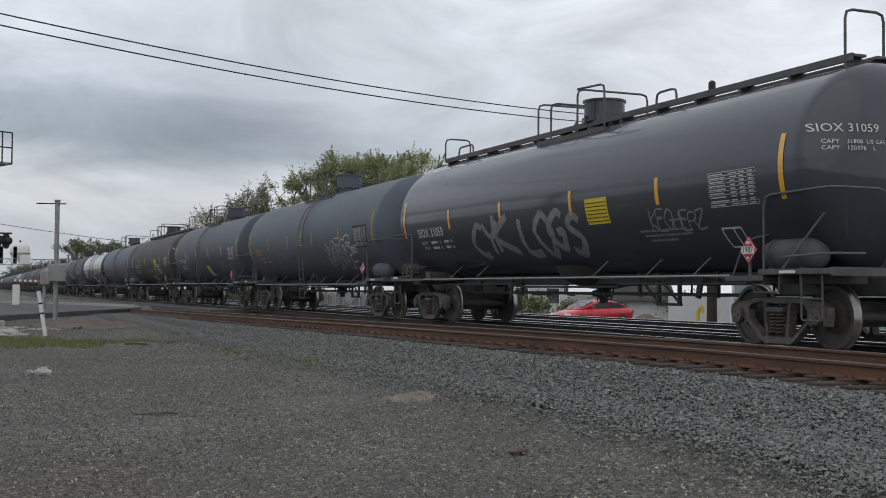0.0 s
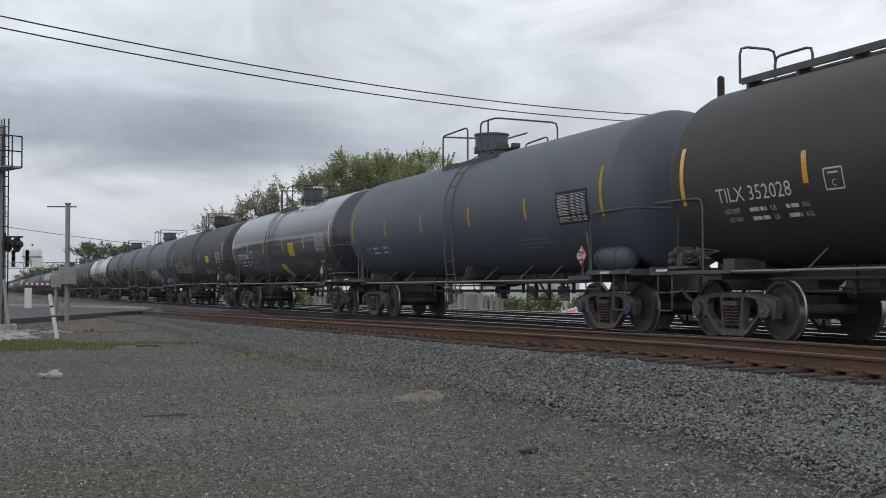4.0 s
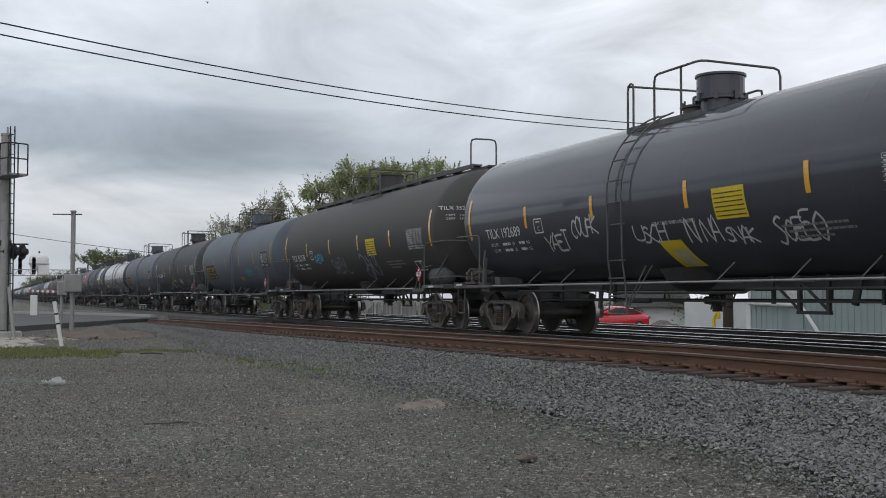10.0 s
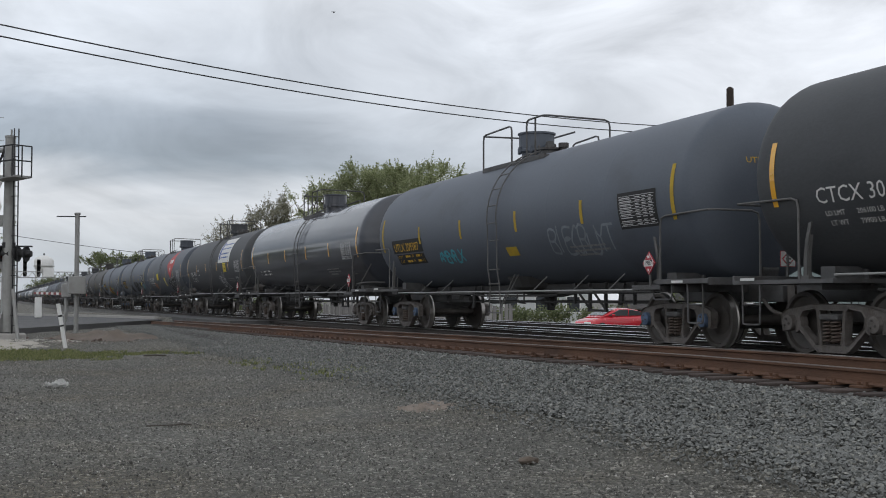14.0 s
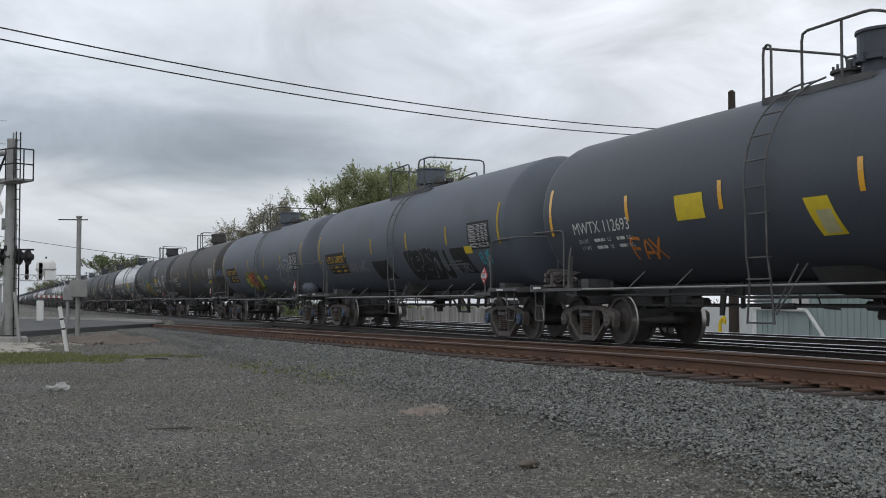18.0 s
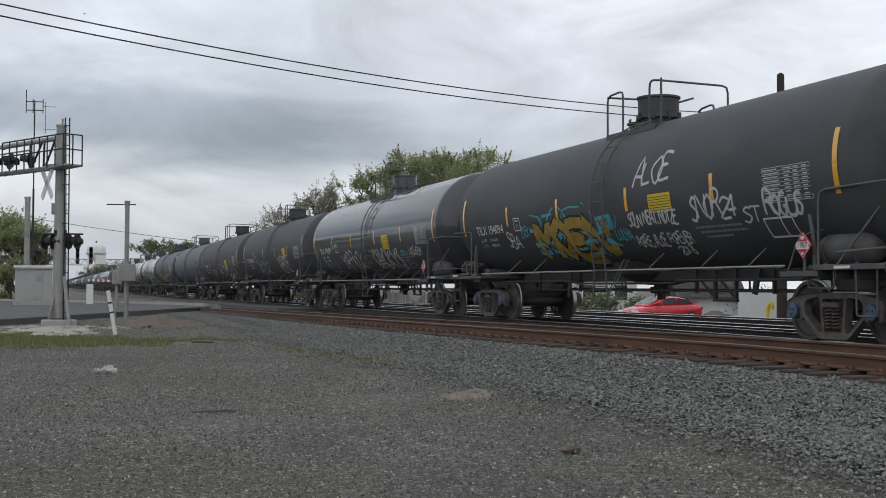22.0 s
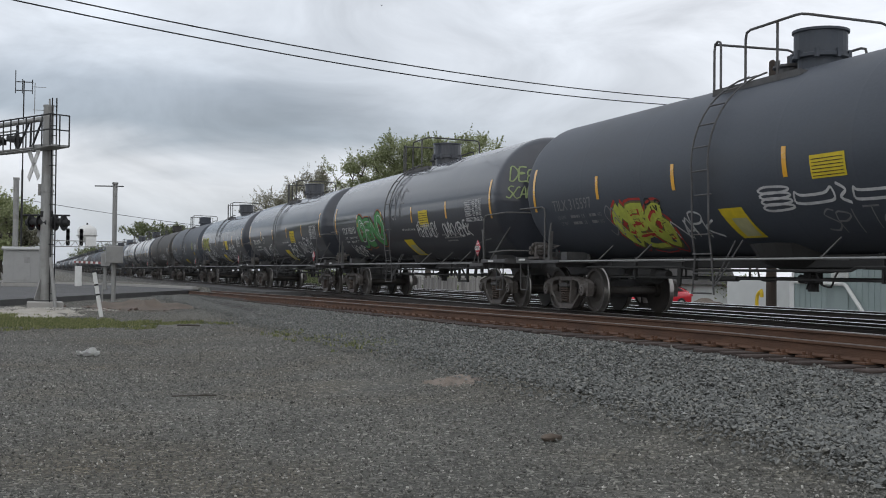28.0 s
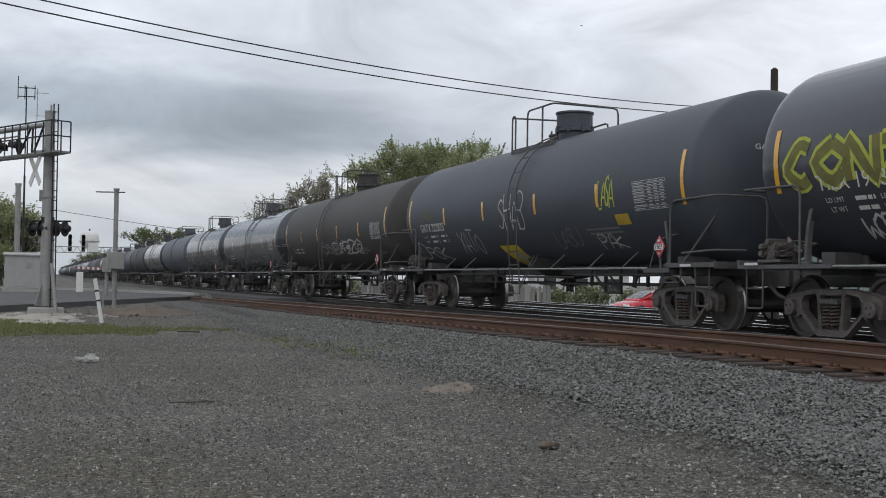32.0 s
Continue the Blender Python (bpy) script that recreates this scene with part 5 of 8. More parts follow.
# ---- the level crossing ----
GALV = material("galvanised_steel", (0.30, 0.30, 0.29), 0.6, 0.4, 0.25, 3.0, 0.1, 40.0, (0.22, 0.21, 0.2), (0.5, 0.75), 2.0)
CABINET = material("aluminium_cabinet", (0.36, 0.36, 0.35), 0.6, 0.3, 0.2, 1.5, 0.1, 30.0, (0.3, 0.3, 0.29), (0.5, 0.75), 1.5)
SIGNAL_BLACK = material("black_signal_paint", (0.014, 0.014, 0.015), 0.6, 0, 0.3, 6.0)
WHITE_PAINT = material("weathered_white_paint", (0.68, 0.68, 0.66), 0.7, 0, 0.15, 4.0, 0.05, 30.0, (0.45, 0.44, 0.42), (0.55, 0.8), 2.0)
LENS_RED = material("dark_red_lens", (0.06, 0.005, 0.005), 0.2, 0, 0.1, 6.0)
CONCRETE = material("weathered_concrete", (0.36, 0.35, 0.33), 0.9, 0, 0.25, 2.0, 0.4, 40.0, (0.26, 0.25, 0.23), (0.5, 0.75), 2.0)
BARE = material("bare_tan_dirt", (0.21, 0.175, 0.145), 0.95, 0, 0.4, 6.0, 0.6, 50.0, (0.12, 0.105, 0.09), (0.5, 0.7), 9.0)
PALE_STONE = stone_material("pale_gravel_stone", [(0.0, (0.26, 0.25, 0.22)), (1.0, (0.75, 0.73, 0.68)), (0.5, (0.42, 0.40, 0.36))])
GATE_RED = material("faded_red_gate_paint", (0.26, 0.075, 0.07), 0.7, 0, 0.2, 6.0)
SAND = material("pale_sand", (0.36, 0.335, 0.29), 0.95, 0, 0.3, 3.0, 0.6, 50.0)
WOOD_POLE = material("dark_pole_timber", (0.045, 0.034, 0.027), 0.9, 0, 0.4, 3.0, 0.6, 30.0, None, (0.5, 0.7), 1, (6, 6, 0.6))
RED_CAR = material("red_car_paint", (0.50, 0.012, 0.025), 0.25, 0, 0.08, 3.0, 0, 30.0, None, (0.5, 0.7), 1, (1, 1, 1), 0.6)
DARK_GLASS = material("dark_car_glass", (0.05, 0.055, 0.06), 0.08, 0, 0.1, 3.0, coat=0.6)
# pale windscreen: the reflected sky is put into its base colour
SKY_GLASS = material("sky_reflection_windscreen", (0.22, 0.23, 0.24), 0.05, 0.6, 0.1, 3.0, coat=1.0)
TYRE = material("black_rubber", (0.015, 0.015, 0.015), 0.85, 0, 0.2, 6.0)
SHED_GREEN = material("pale_green_sheet_metal", (0.30, 0.36, 0.35), 0.55, 0.1, 0.12, 1.0, 0.05, 30.0, (0.24, 0.29, 0.28), (0.55, 0.8), 0.8, (1, 1, 0.3))
FENCE_GREY = material("weathered_fence_boards", (0.26, 0.25, 0.24), 0.9, 0, 0.3, 2.0, 0.4, 30.0, None, (0.5, 0.7), 1, (4, 4, 0.5), 0, 0.25)
SIDING = material("white_siding", (0.52, 0.535, 0.53), 0.7, 0, 0.1, 2.0, 0.05, 30.0)
ROOF = material("grey_shingles", (0.13, 0.125, 0.12), 0.9, 0, 0.3, 5.0, 0.5, 30.0)
LEAF = leaf_material("spring_leaves", [(0.0, (0.28, 0.325, 0.15)), (1.0, (0.66, 0.69, 0.45)), (0.5, (0.43, 0.475, 0.24)), (0.8, (0.53, 0.57, 0.33))])
LEAF_DARK = leaf_material("hedge_leaves", [(0.0, (0.13, 0.155, 0.075)), (1.0, (0.36, 0.40, 0.21)), (0.5, (0.22, 0.26, 0.12))])
BUD = leaf_material("budding_twigs", [(0.0, (0.20, 0.19, 0.14)), (1.0, (0.60, 0.58, 0.46)), (0.5, (0.36, 0.35, 0.25))])
BARK = material("grey_bark", (0.075, 0.065, 0.055), 0.95, 0, 0.35, 4.0, 0.6, 20.0)
GRASS = stone_material("short_grass", [(0.0, (0.12, 0.14, 0.05)), (1.0, (0.40, 0.40, 0.20)), (0.5, (0.22, 0.25, 0.09))], 0.9, 0.0)
SAFETY_YELLOW = material("yellow_bollard_paint", (0.65, 0.45, 0.02), 0.6, 0, 0.15, 5.0)
ORANGE = material("orange_plastic", (0.55, 0.13, 0.03), 0.6, 0, 0.15, 5.0)
DIRT = material("brown_dirt", (0.125, 0.10, 0.08), 0.95, 0, 0.35, 3.0, 0.6, 20.0)
BRICK_DARK = material("broken_brick", (0.12, 0.085, 0.07), 0.95, 0, 0.4, 6.0, 0.4, 30.0, None, (0.5, 0.7), 1, (1, 1, 1), 0, 0.35)

# the road swings in along the tracks and crosses them at a flat slant
ROAD_Z = 0.37
bm = bmesh.new()
ys = [-12.0, -8.0, -5.0, -2.5] + [-1.0 + 0.8 * k for k in range(13)]
rows = []
for y in ys:
    near, far = road_near(y), road_far(y)
    rows.append([bm.verts.new((near + (far - near) * w, y, ROAD_Z + 0.02 * noise.noise((near * 0.2, y * 0.5, w * 4)) * (0 < w < 1))) for w in (0, 0.05, 0.25, 0.5, 0.75, 1)])
for p, q in zip(rows, rows[1:]):
    for k in range(5):
        bm.faces.new((p[k], p[k + 1], q[k + 1], q[k]))
bmesh.ops.recalc_face_normals(bm, faces=bm.faces)
ret = bmesh.ops.extrude_face_region(bm, geom=list(bm.faces))
for v in [g for g in ret["geom"] if isinstance(g, bmesh.types.BMVert)]:
    v.co.z -= 0.30
bmesh.ops.recalc_face_normals(bm, faces=bm.faces)
tagged(part("road", bm, ASPHALT, None), "worn grey asphalt road over the level crossing", "road", "", "structure")
# the crossing's surface between the siding and the main line
bm = bmesh.new()
prism(bm, ((-86.0, 0.20), (-49.0, 0.20), (-49.0, 0.56), (-60.0, 0.50), (-86.0, 0.46)), 9.46, 11.16)
tagged(part("crossing_panel", bm, ASPHALT, None), "worn grey asphalt crossing surface between the tracks", "crossing surface", "", "structure")
# kerb on the far side of the road
bm = bmesh.new()
edge = [Vector((road_far(y), y, 0.0)) for y in (-20.0, -12.0, -6.0, 0.6, 2.6, 4.6, 6.6, 8.7)]
for p, q in zip(edge, edge[1:]):
    side = (q - p).normalized().cross(Vector((0, 0, 1))) * 0.16
    c = [bm.verts.new(v + Vector((0, 0, z))) for z in (0.1, 0.50) for v in (p - side, q - side, q + side, p + side)]
    for f in ((3, 2, 1, 0), (4, 5, 6, 7), (0, 1, 5, 4), (2, 3, 7, 6), (1, 2, 6, 5), (3, 0, 4, 7)):
        bm.faces.new([c[i] for i in f])
tagged(part("kerb", bm, CONCRETE, None), "pale concrete kerb beside the road", "kerb", "", "structure")


def crossing_mast():
    """A tubular cantilever mast with flashing lights, crossbuck, ladder and basket."""
    x, y, z0, top = -39.3, 0.52, 0.30, 6.62
    t = tagged(new("crossing_signal"), "grey steel cantilever crossing signal with flashing lights and crossbuck", "crossing signal")
    t.location = (x, y, z0)
    bm = bmesh.new()
    box(bm, -0.5, 0.5, -0.55, 0.55, -0.3, 0.10, 0.03)
    part("footing", bm, CONCRETE, t)
    bm = bmesh.new()
    rod(bm, (0, 0, 0.15), (0, 0, top - z0), 0.22, 20, 0.155)
    for a in range(4):
        m = pose(0, 0, 0, 0, 0, 45 + 90 * a)
        prism(bm, ((0.18, 0.15), (0.48, 0.15), (0.18, 0.95)), -0.015, 0.015, m)
    rod(bm, (0, 0, top - z0), (0, 0, top - z0 + 0.07), 0.17, 16)
    rod(bm, (-0.03, 0.03, top - z0), (-0.03, 0.03, top - z0 + 0.28), 0.03, 6)
    for z in (2.1, 3.6, 5.0):
        rod(bm, (0, 0, z), (0, 0, z + 0.06), 0.215, 20)
    part("mast", bm, GALV, t, smooth=False)
    arm = Vector((-0.87, -0.49, 0)).normalized()
    side = Vector((0.49, -0.87, 0)).normalized()
    lo, hi, reach = 5.02, 5.98, 3.75
    bm = bmesh.new()
    rod(bm, (0, 0, hi), arm * reach + Vector((0, 0, hi - 0.02)), 0.085, 12)
    rod(bm, arm * reach + Vector((0, 0, hi - 0.02)), arm * (reach + 0.12) + Vector((0, 0, hi - 0.02)), 0.10, 12)
    part("upper_chord", bm, GALV, t, smooth=True)
    bm = bmesh.new()
    rod(bm, (0, 0, lo), arm * (reach + 0.5) + Vector((0, 0, lo + 0.02)), 0.085, 12)
    part("lower_chord", bm, GALV, t, smooth=True)
    for a, b in ((0.35, 1.05), (1.05, 1.1), (1.15, 1.95), (1.95, 2.0)):
        bm = bmesh.new()
        rod(bm, arm * a + Vector((0, 0, hi if b - a > 0.3 else hi)), arm * b + Vector((0, 0, lo)), 0.035, 6)
        part("strut", bm, SIGNAL_BLACK, t)
    bm = bmesh.new()
    for w in (0.25, 0.62):
        rod(bm, arm * -0.2 + side * w + Vector((0, 0, lo - 0.06)), arm * (reach + 0.5) + side * w + Vector((0, 0, lo - 0.05)), 0.03, 6)
    for k in range(9):
        rod(bm, arm * (0.1 + 0.5 * k) + side * 0.0 + Vector((0, 0, lo - 0.06)), arm * (0.1 + 0.5 * k) + side * 0.64 + Vector((0, 0, lo - 0.06)), 0.025, 6)
    part("walkway", bm, GALV, t)
    bm = bmesh.new()
    for h in (0.45, 0.92):
        pipe(bm, (arm * -1.25 + side * 0.0 + Vector((0, 0, lo + h)), arm * -1.25 + side * 0.66 + Vector((0, 0, lo + h)), arm * 2.6 + side * 0.66 + Vector((0, 0, lo + h))), 0.024, 6)
    for k in range(9):
        p = arm * (-1.25 + 0.48 * k) + side * 0.66
        rod(bm, p + Vector((0, 0, lo - 0.05)), p + Vector((0, 0, lo + 0.92)), 0.022, 6)
    for w in (0.0, 0.33):
        p = arm * -1.25 + side * w
        rod(bm, p + Vector((0, 0, lo - 0.05)), p + Vector((0, 0, lo + 0.92)), 0.022, 6)
    part("walkway_railing", bm, SIGNAL_BLACK, t)
    bm = bmesh.new()
    prism(bm, ((0.1, lo - 0.1), (1.2, lo - 0.06), (1.2, lo + 0.0), (0.1, lo + 0.04)), -0.6, 0.05, pose(0, 0, 0, 0, 0, 29))
    part("basket_floor", bm, GALV, t)
    # ladder with cage rungs
    bm = bmesh.new()
    for d in (0.02, 0.40):
        pipe(bm, ((0.30 - 0.02 * d, 0.12 + d * 0.35, 0.0), (0.26, 0.10 + d * 0.35, 6.6)), 0.022, 6)
    for k in range(20):
        z = 0.35 + 0.315 * k
        rod(bm, (0.29, 0.12, z), (0.29, 0.26, z), 0.014, 5)
        if k % 4 == 1:
            rod(bm, (0.1, 0.02, z), (0.28, 0.14, z), 0.016, 5)
    part("ladder", bm, SIGNAL_BLACK, t)
    bm = bmesh.new()
    rod(bm, (0.62, 0.30, -0.1), (0.30, 0.14, 1.5), 0.06, 8)
    part("guy_tube", bm, GALV, t)

    def lamp(px, py, pz, way):
        """A flasher: round background, lens and hood, facing along the given turn."""
        m = pose(px, py, pz, 0, 0, way)
        bm = bmesh.new()
        lathe(bm, [(-0.02, 0.0), (-0.02, 0.25), (0.0, 0.255), (0.012, 0.25), (0.012, 0.0)], 24, m)
        lathe(bm, [(-0.18, 0.0), (-0.17, 0.10), (-0.02, 0.13)], 16, m)
        bmesh.ops.recalc_face_normals(bm, faces=bm.faces)
        p = part("flasher", bm, SIGNAL_BLACK, t, "black round flashing light head")
        bm = bmesh.new()
        lathe(bm, [(0.013, 0.0), (0.03, 0.06), (0.02, 0.145), (0.013, 0.145)], 20, m)
        part("lens", bm, LENS_RED, p, "dark red lens")
        bm = bmesh.new()
        n = 14
        ring = []
        for j in range(n + 1):
            a = math.pi * (-0.15 + 1.3 * j / n)
            ring.append([bm.verts.new(m @ Vector((d, 0.155 * math.cos(a), 0.155 * math.sin(a)))) for d in (0.012, 0.30)])
        for a, b in zip(ring, ring[1:]):
            bm.faces.new((a[0], a[1], b[1], b[0]))
        part("hood", bm, SIGNAL_BLACK, p)
    for d, way in ((-0.46, 60), (-0.2, 60), (0.26, 240), (0.52, 240)):
        lamp(d * 0.35, d, 2.62, way)
    bm = bmesh.new()
    rod(bm, (-0.22, -0.7, 2.86), (0.22, 0.7, 2.86), 0.028, 8)
    box(bm, -0.16, 0.16, -0.2, 0.2, 2.8, 2.98)
    part("lamp_arm", bm, SIGNAL_BLACK, t)
    for k, d in enumerate((2.15, 2.75, 3.55, 4.05)):
        p = arm * d + side * (0.25 if k % 2 else -0.1)
        lamp(p.x, p.y, 5.42, 250 if k < 2 else 70)
    bm = bmesh.new()
    rod(bm, arm * 1.9 + Vector((0, 0, 5.72)), arm * 4.3 + Vector((0, 0, 5.72)), 0.03, 8)
    rod(bm, arm * 4.25 + Vector((0, 0, 5.0)), arm * 4.25 + Vector((0, 0, 5.75)), 0.03, 8)
    part("lamp_arm", bm, GALV, t)
    # crossbuck
    for a in (-48, 48):
        bm = bmesh.new()
        box(bm, -0.62, 0.62, -0.012, 0.012, -0.11, 0.11, 0, pose(-0.30, -0.42, 4.5, 0, 0, 22) @ pose(0, 0, 0, 0, a, 0))
        part("crossbuck_blade", bm, WHITE_PAINT, t, "white crossbuck board")
    for z in (2.15, 3.5):
        bm = bmesh.new()
        box(bm, -0.3, -0.1, -0.28, -0.08, z, z + 0.36, 0.01)
        part("junction_box", bm, GALV, t)
    return t


crossing_mast()


def box_pole():
    t = tagged(new("signal_pole"), "slim grey steel pole with a meter box and cross arm", "pole")
    t.location = (-44.7, 2.95, 0.35)
    bm = bmesh.new()
    rod(bm, (0, 0, -0.1), (0, 0, 4.25), 0.085, 14)
    rod(bm, (0, 0, 4.25), (0, 0, 4.32), 0.11, 14)
    part("shaft", bm, GALV, t)
    bm = bmesh.new()
    box(bm, -0.08, 0.42, -0.30, 0.30, 1.32, 1.96, 0.02)
    part("meter_box", bm, GALV, t, "grey steel meter box")
    bm = bmesh.new()
    rod(bm, (-0.2, -0.72, 4.18), (0.1, 0.3, 4.18), 0.022, 6)
    part("cross_arm", bm, SIGNAL_BLACK, t)
    bm = bmesh.new()
    rod(bm, (0.15, -0.4, -0.1), (0.15, -0.4, 0.62), 0.03, 6)
    part("stub_post", bm, GALV, t)


box_pole()


def marker_post():
    t = tagged(new("marker_post"), "leaning white marker post with dark bands", "post")
    t.matrix_basis = pose(-34.5, 2.0, 0.10, 0, -0.6, 0) @ pose(0, 0, 0, 9.5, 0, 0)
    bm = bmesh.new()
    rod(bm, (0, 0, -0.1), (0, 0, 1.28), 0.057, 12)
    part("shaft", bm, WHITE_PAINT, t)
    for z in (0.9, 0.62):
        bm = bmesh.new()
        rod(bm, (0, 0, z), (0, 0, z + 0.05), 0.0585, 12)
        part("band", bm, SIGNAL_BLACK, t)


marker_post()


def gate():
    t = tagged(new("crossing_gate"), "lowered crossing gate with red and white striped arm", "crossing gate")
    t.location = (-62.5, 3.62, 0.62)
    bm = bmesh.new()
    rod(bm, (0, 0, -0.4), (0, 0, 1.75), 0.09, 12)
    box(bm, -0.3, 0.3, -0.22, 0.22, 0.95, 1.65, 0.03)
    part("gate_mechanism", bm, GALV, t)
    bm = bmesh.new()
    prism(bm, ((-0.6, 0.7), (0.3, 0.9), (0.3, 1.2), (-0.6, 0.95)), 0.28, 0.34)
    part("counterweight", bm, SIGNAL_BLACK, t)
    way = Vector((-0.97, -0.24, 0.012))
    for k in range(12):
        a, b = way * (0.3 + 0.45 * k), way * (0.3 + 0.45 * (k + 1))
        bm = bmesh.new()
        m = Matrix.Translation(Vector((0, 0, 1.12))) @ Matrix.Translation((a + b) / 2) @ way.to_track_quat("X", "Z").to_matrix().to_4x4()
        box(bm, -0.225, 0.225, -0.02, 0.02, -0.06, 0.06, 0, m)
        part("arm_section", bm, (GATE_RED if k % 2 else WHITE_PAINT), t)


gate()


def bungalow():
    t = tagged(new("signal_bungalow"), "silver aluminium railway signal equipment cabinet", "equipment cabinet")
    t.location = (-72.5, -0.5, 0.42)
    bm = bmesh.new()
    box(bm, -1.3, 1.3, -1.05, 1.0, 0.15, 2.05, 0.03)
    part("body", bm, CABINET, t)
    bm = bmesh.new()
    prism(bm, ((-1.42, 2.05), (1.42, 2.05), (1.42, 2.12), (0, 2.26), (-1.42, 2.12)), -1.15, 1.1)
    part("roof", bm, CABINET, t)
    bm = bmesh.new()
    box(bm, 1.3, 1.325, -0.5, 0.45, 0.3, 1.9, 0.008)
    part("door", bm, CABINET, t)
    bm = bmesh.new()
    box(bm, 1.325, 1.34, 0.1, 0.4, 1.3, 1.65)
    part("vent", bm, GALV, t)
    bm = bmesh.new()
    box(bm, -1.4, 1.4, -1.15, 1.1, -0.1, 0.15, 0.02)
    part("plinth", bm, CONCRETE, t)


bungalow()
bm = bmesh.new()
box(bm, -0.12, 0.12, -0.19, 0.19, -0.1, 1.05, 0.02)
t = tagged(part("road_marker", bm, WHITE_PAINT, None, m=pose(-70.1, 2.55, 0.52)), "white upright marker panel beside the road", "marker")


def antenna():
    t = tagged(new("radio_mast"), "thin radio mast with yagi antennas behind the cabinet", "radio mast")
    t.location = (-85.3, -0.75, 0.2)
    bm = bmesh.new()
    rod(bm, (0, 0, -0.2), (0, 0, 8.0), 0.07, 8)
    rod(bm, (0, 0, 8.0), (0, 0, 14.2), 0.045, 8)
    part("shaft", bm, SIGNAL_BLACK, t)
    bm = bmesh.new()
    for z in (13.5, 14.1):
        rod(bm, (-0.1, -0.55, z), (0.1, 0.6, z), 0.035, 6)
    for d in (-0.55, -0.1, 0.55):
        rod(bm, (0, d, 13.3), (0, d, 14.9 if d < -0.5 else 14.3), 0.03, 6)
    part("antenna_array", bm, SIGNAL_BLACK, t)
    bm = bmesh.new()
    rod(bm, (0, 0.72, 11.9), (0, 0.72, 14.1), 0.025, 6)
    for z in (12.2, 13.8):
        rod(bm, (0, 0.6, z), (0.05, 1.45, z), 0.02, 6)
    part("dipole", bm, GALV, t)


antenna()
bm = bmesh.new()
rod(bm, (0, 0, -0.2), (0, 0, 6.6), 0.17, 12)
rod(bm, (0, 0, 6.6), (0, 0, 6.75), 0.2, 12)
tagged(part("steel_pole", bm, GALV, None, m=pose(-77.0, -1.0, 0.3)), "plain grey steel pole behind the cabinet", "pole")


def water_tower():
    t = tagged(new("water_tower"), "white pedestal water tower on the far skyline", "water tower")
    t.location = (-626, 25.2, -0.45)
    bm = bmesh.new()
    lathe(bm, [(15.6, 0.0), (15.7, 3.0), (17.0, 4.4), (18.5, 4.75), (21.4, 4.75), (22.6, 4.0), (23.8, 1.8), (24.0, 0.0)], 28, pose(0, 0, 0, 0, -90, 0))
    bmesh.ops.recalc_face_normals(bm, faces=bm.faces)
    part("tank", bm, WHITE_PAINT, t, smooth=True)
    bm = bmesh.new()
    lathe(bm, [(18.3, 4.76), (18.35, 5.4), (18.6, 5.4), (18.6, 4.76)], 28, pose(0, 0, 0, 0, -90, 0))
    part("balcony", bm, GALV, t)
    for k in range(6):
        a = math.pi * k / 3
        bm = bmesh.new()
        rod(bm, (5.2 * math.cos(a), 5.2 * math.sin(a), 0), (4.1 * math.cos(a), 4.1 * math.sin(a), 17), 0.35, 8)
        part("leg", bm, WHITE_PAINT, t)
    bm = bmesh.new()
    rod(bm, (0, 0, 0), (0, 0, 16), 0.9, 12)
    part("riser", bm, WHITE_PAINT, t)
    bm = bmesh.new()
    rod(bm, (0, 0, 23.9), (0, 0, 25.0), 0.4, 8)
    part("finial", bm, SIGNAL_BLACK, t)


water_tower()


def signal_bridge():
    t = tagged(new("signal_bridge"), "lattice railway signal bridge with black signal heads over the tracks", "signal bridge")
    t.location = (-241.5, 0, 0)
    bm = bmesh.new()
    for x in (-0.5, 0.5):
        for z in (5.6, 6.75):
            rod(bm, (x, -1.2, z), (x, 26, z), 0.07, 6)
        for k in range(17):
            y = -1.2 + 1.6 * k
            rod(bm, (x, y, 5.6), (x, y + 0.8, 6.75), 0.05, 5)
            rod(bm, (x, y + 0.8, 6.75), (x, y + 1.6, 5.6), 0.05, 5)
    part("truss", bm, GALV, t)
    for y in (-1.2, 26):
        bm = bmesh.new()
        for x in (-0.5, 0.5):
            rod(bm, (x, y, -0.5), (x, y, 6.8), 0.12, 8)
        part("tower", bm, GALV, t)
    for y in (6.2, 8.75):
        bm = bmesh.new()
        box(bm, -0.2, 0.1, y - 0.34, y + 0.34, 5.8, 9.2, 0.1)
        for z in (6.4, 7.5, 8.6):
            lathe(bm, [(0.1, 0.0), (0.1, 0.38), (0.55, 0.40), (0.55, 0.36)], 12, pose(0, y, z))
        part("signal_head", bm, SIGNAL_BLACK, t, "black three-lamp signal head")
    bm = bmesh.new()
    box(bm, 0.5, 0.6, 9.6, 11.6, 5.8, 7.6)
    part("panel", bm, WHITE_PAINT, t)


signal_bridge()

# wires over the tracks
def wire(points, r, label):
    bm = bmesh.new()
    pipe(bm, [(*p, ) for p in points], r, 5)
    return tagged(part("overhead_wire", bm, SIGNAL_BLACK, None, smooth=True), label, "cable", "overhead wires")


def sag(a, b, dip, n=24):
    a, b = Vector(a), Vector(b)
    return [a.lerp(b, k / n) - Vector((0, 0, dip * 4 * (k / n) * (1 - k / n))) for k in range(n + 1)]


wire([(-31.926 - 0.4095 * y, y, 8.322 - 0.0519 * y + 0.00239 * y * y) for y in np.linspace(-14, 46, 40)], 0.021, "black overhead wire crossing above the tracks")
wire([(-31.638 - 0.4069 * y, y, 8.561 - 0.0517 * y + 0.00241 * y * y) for y in np.linspace(-14, 46, 40)], 0.021, "black overhead wire crossing above the tracks")


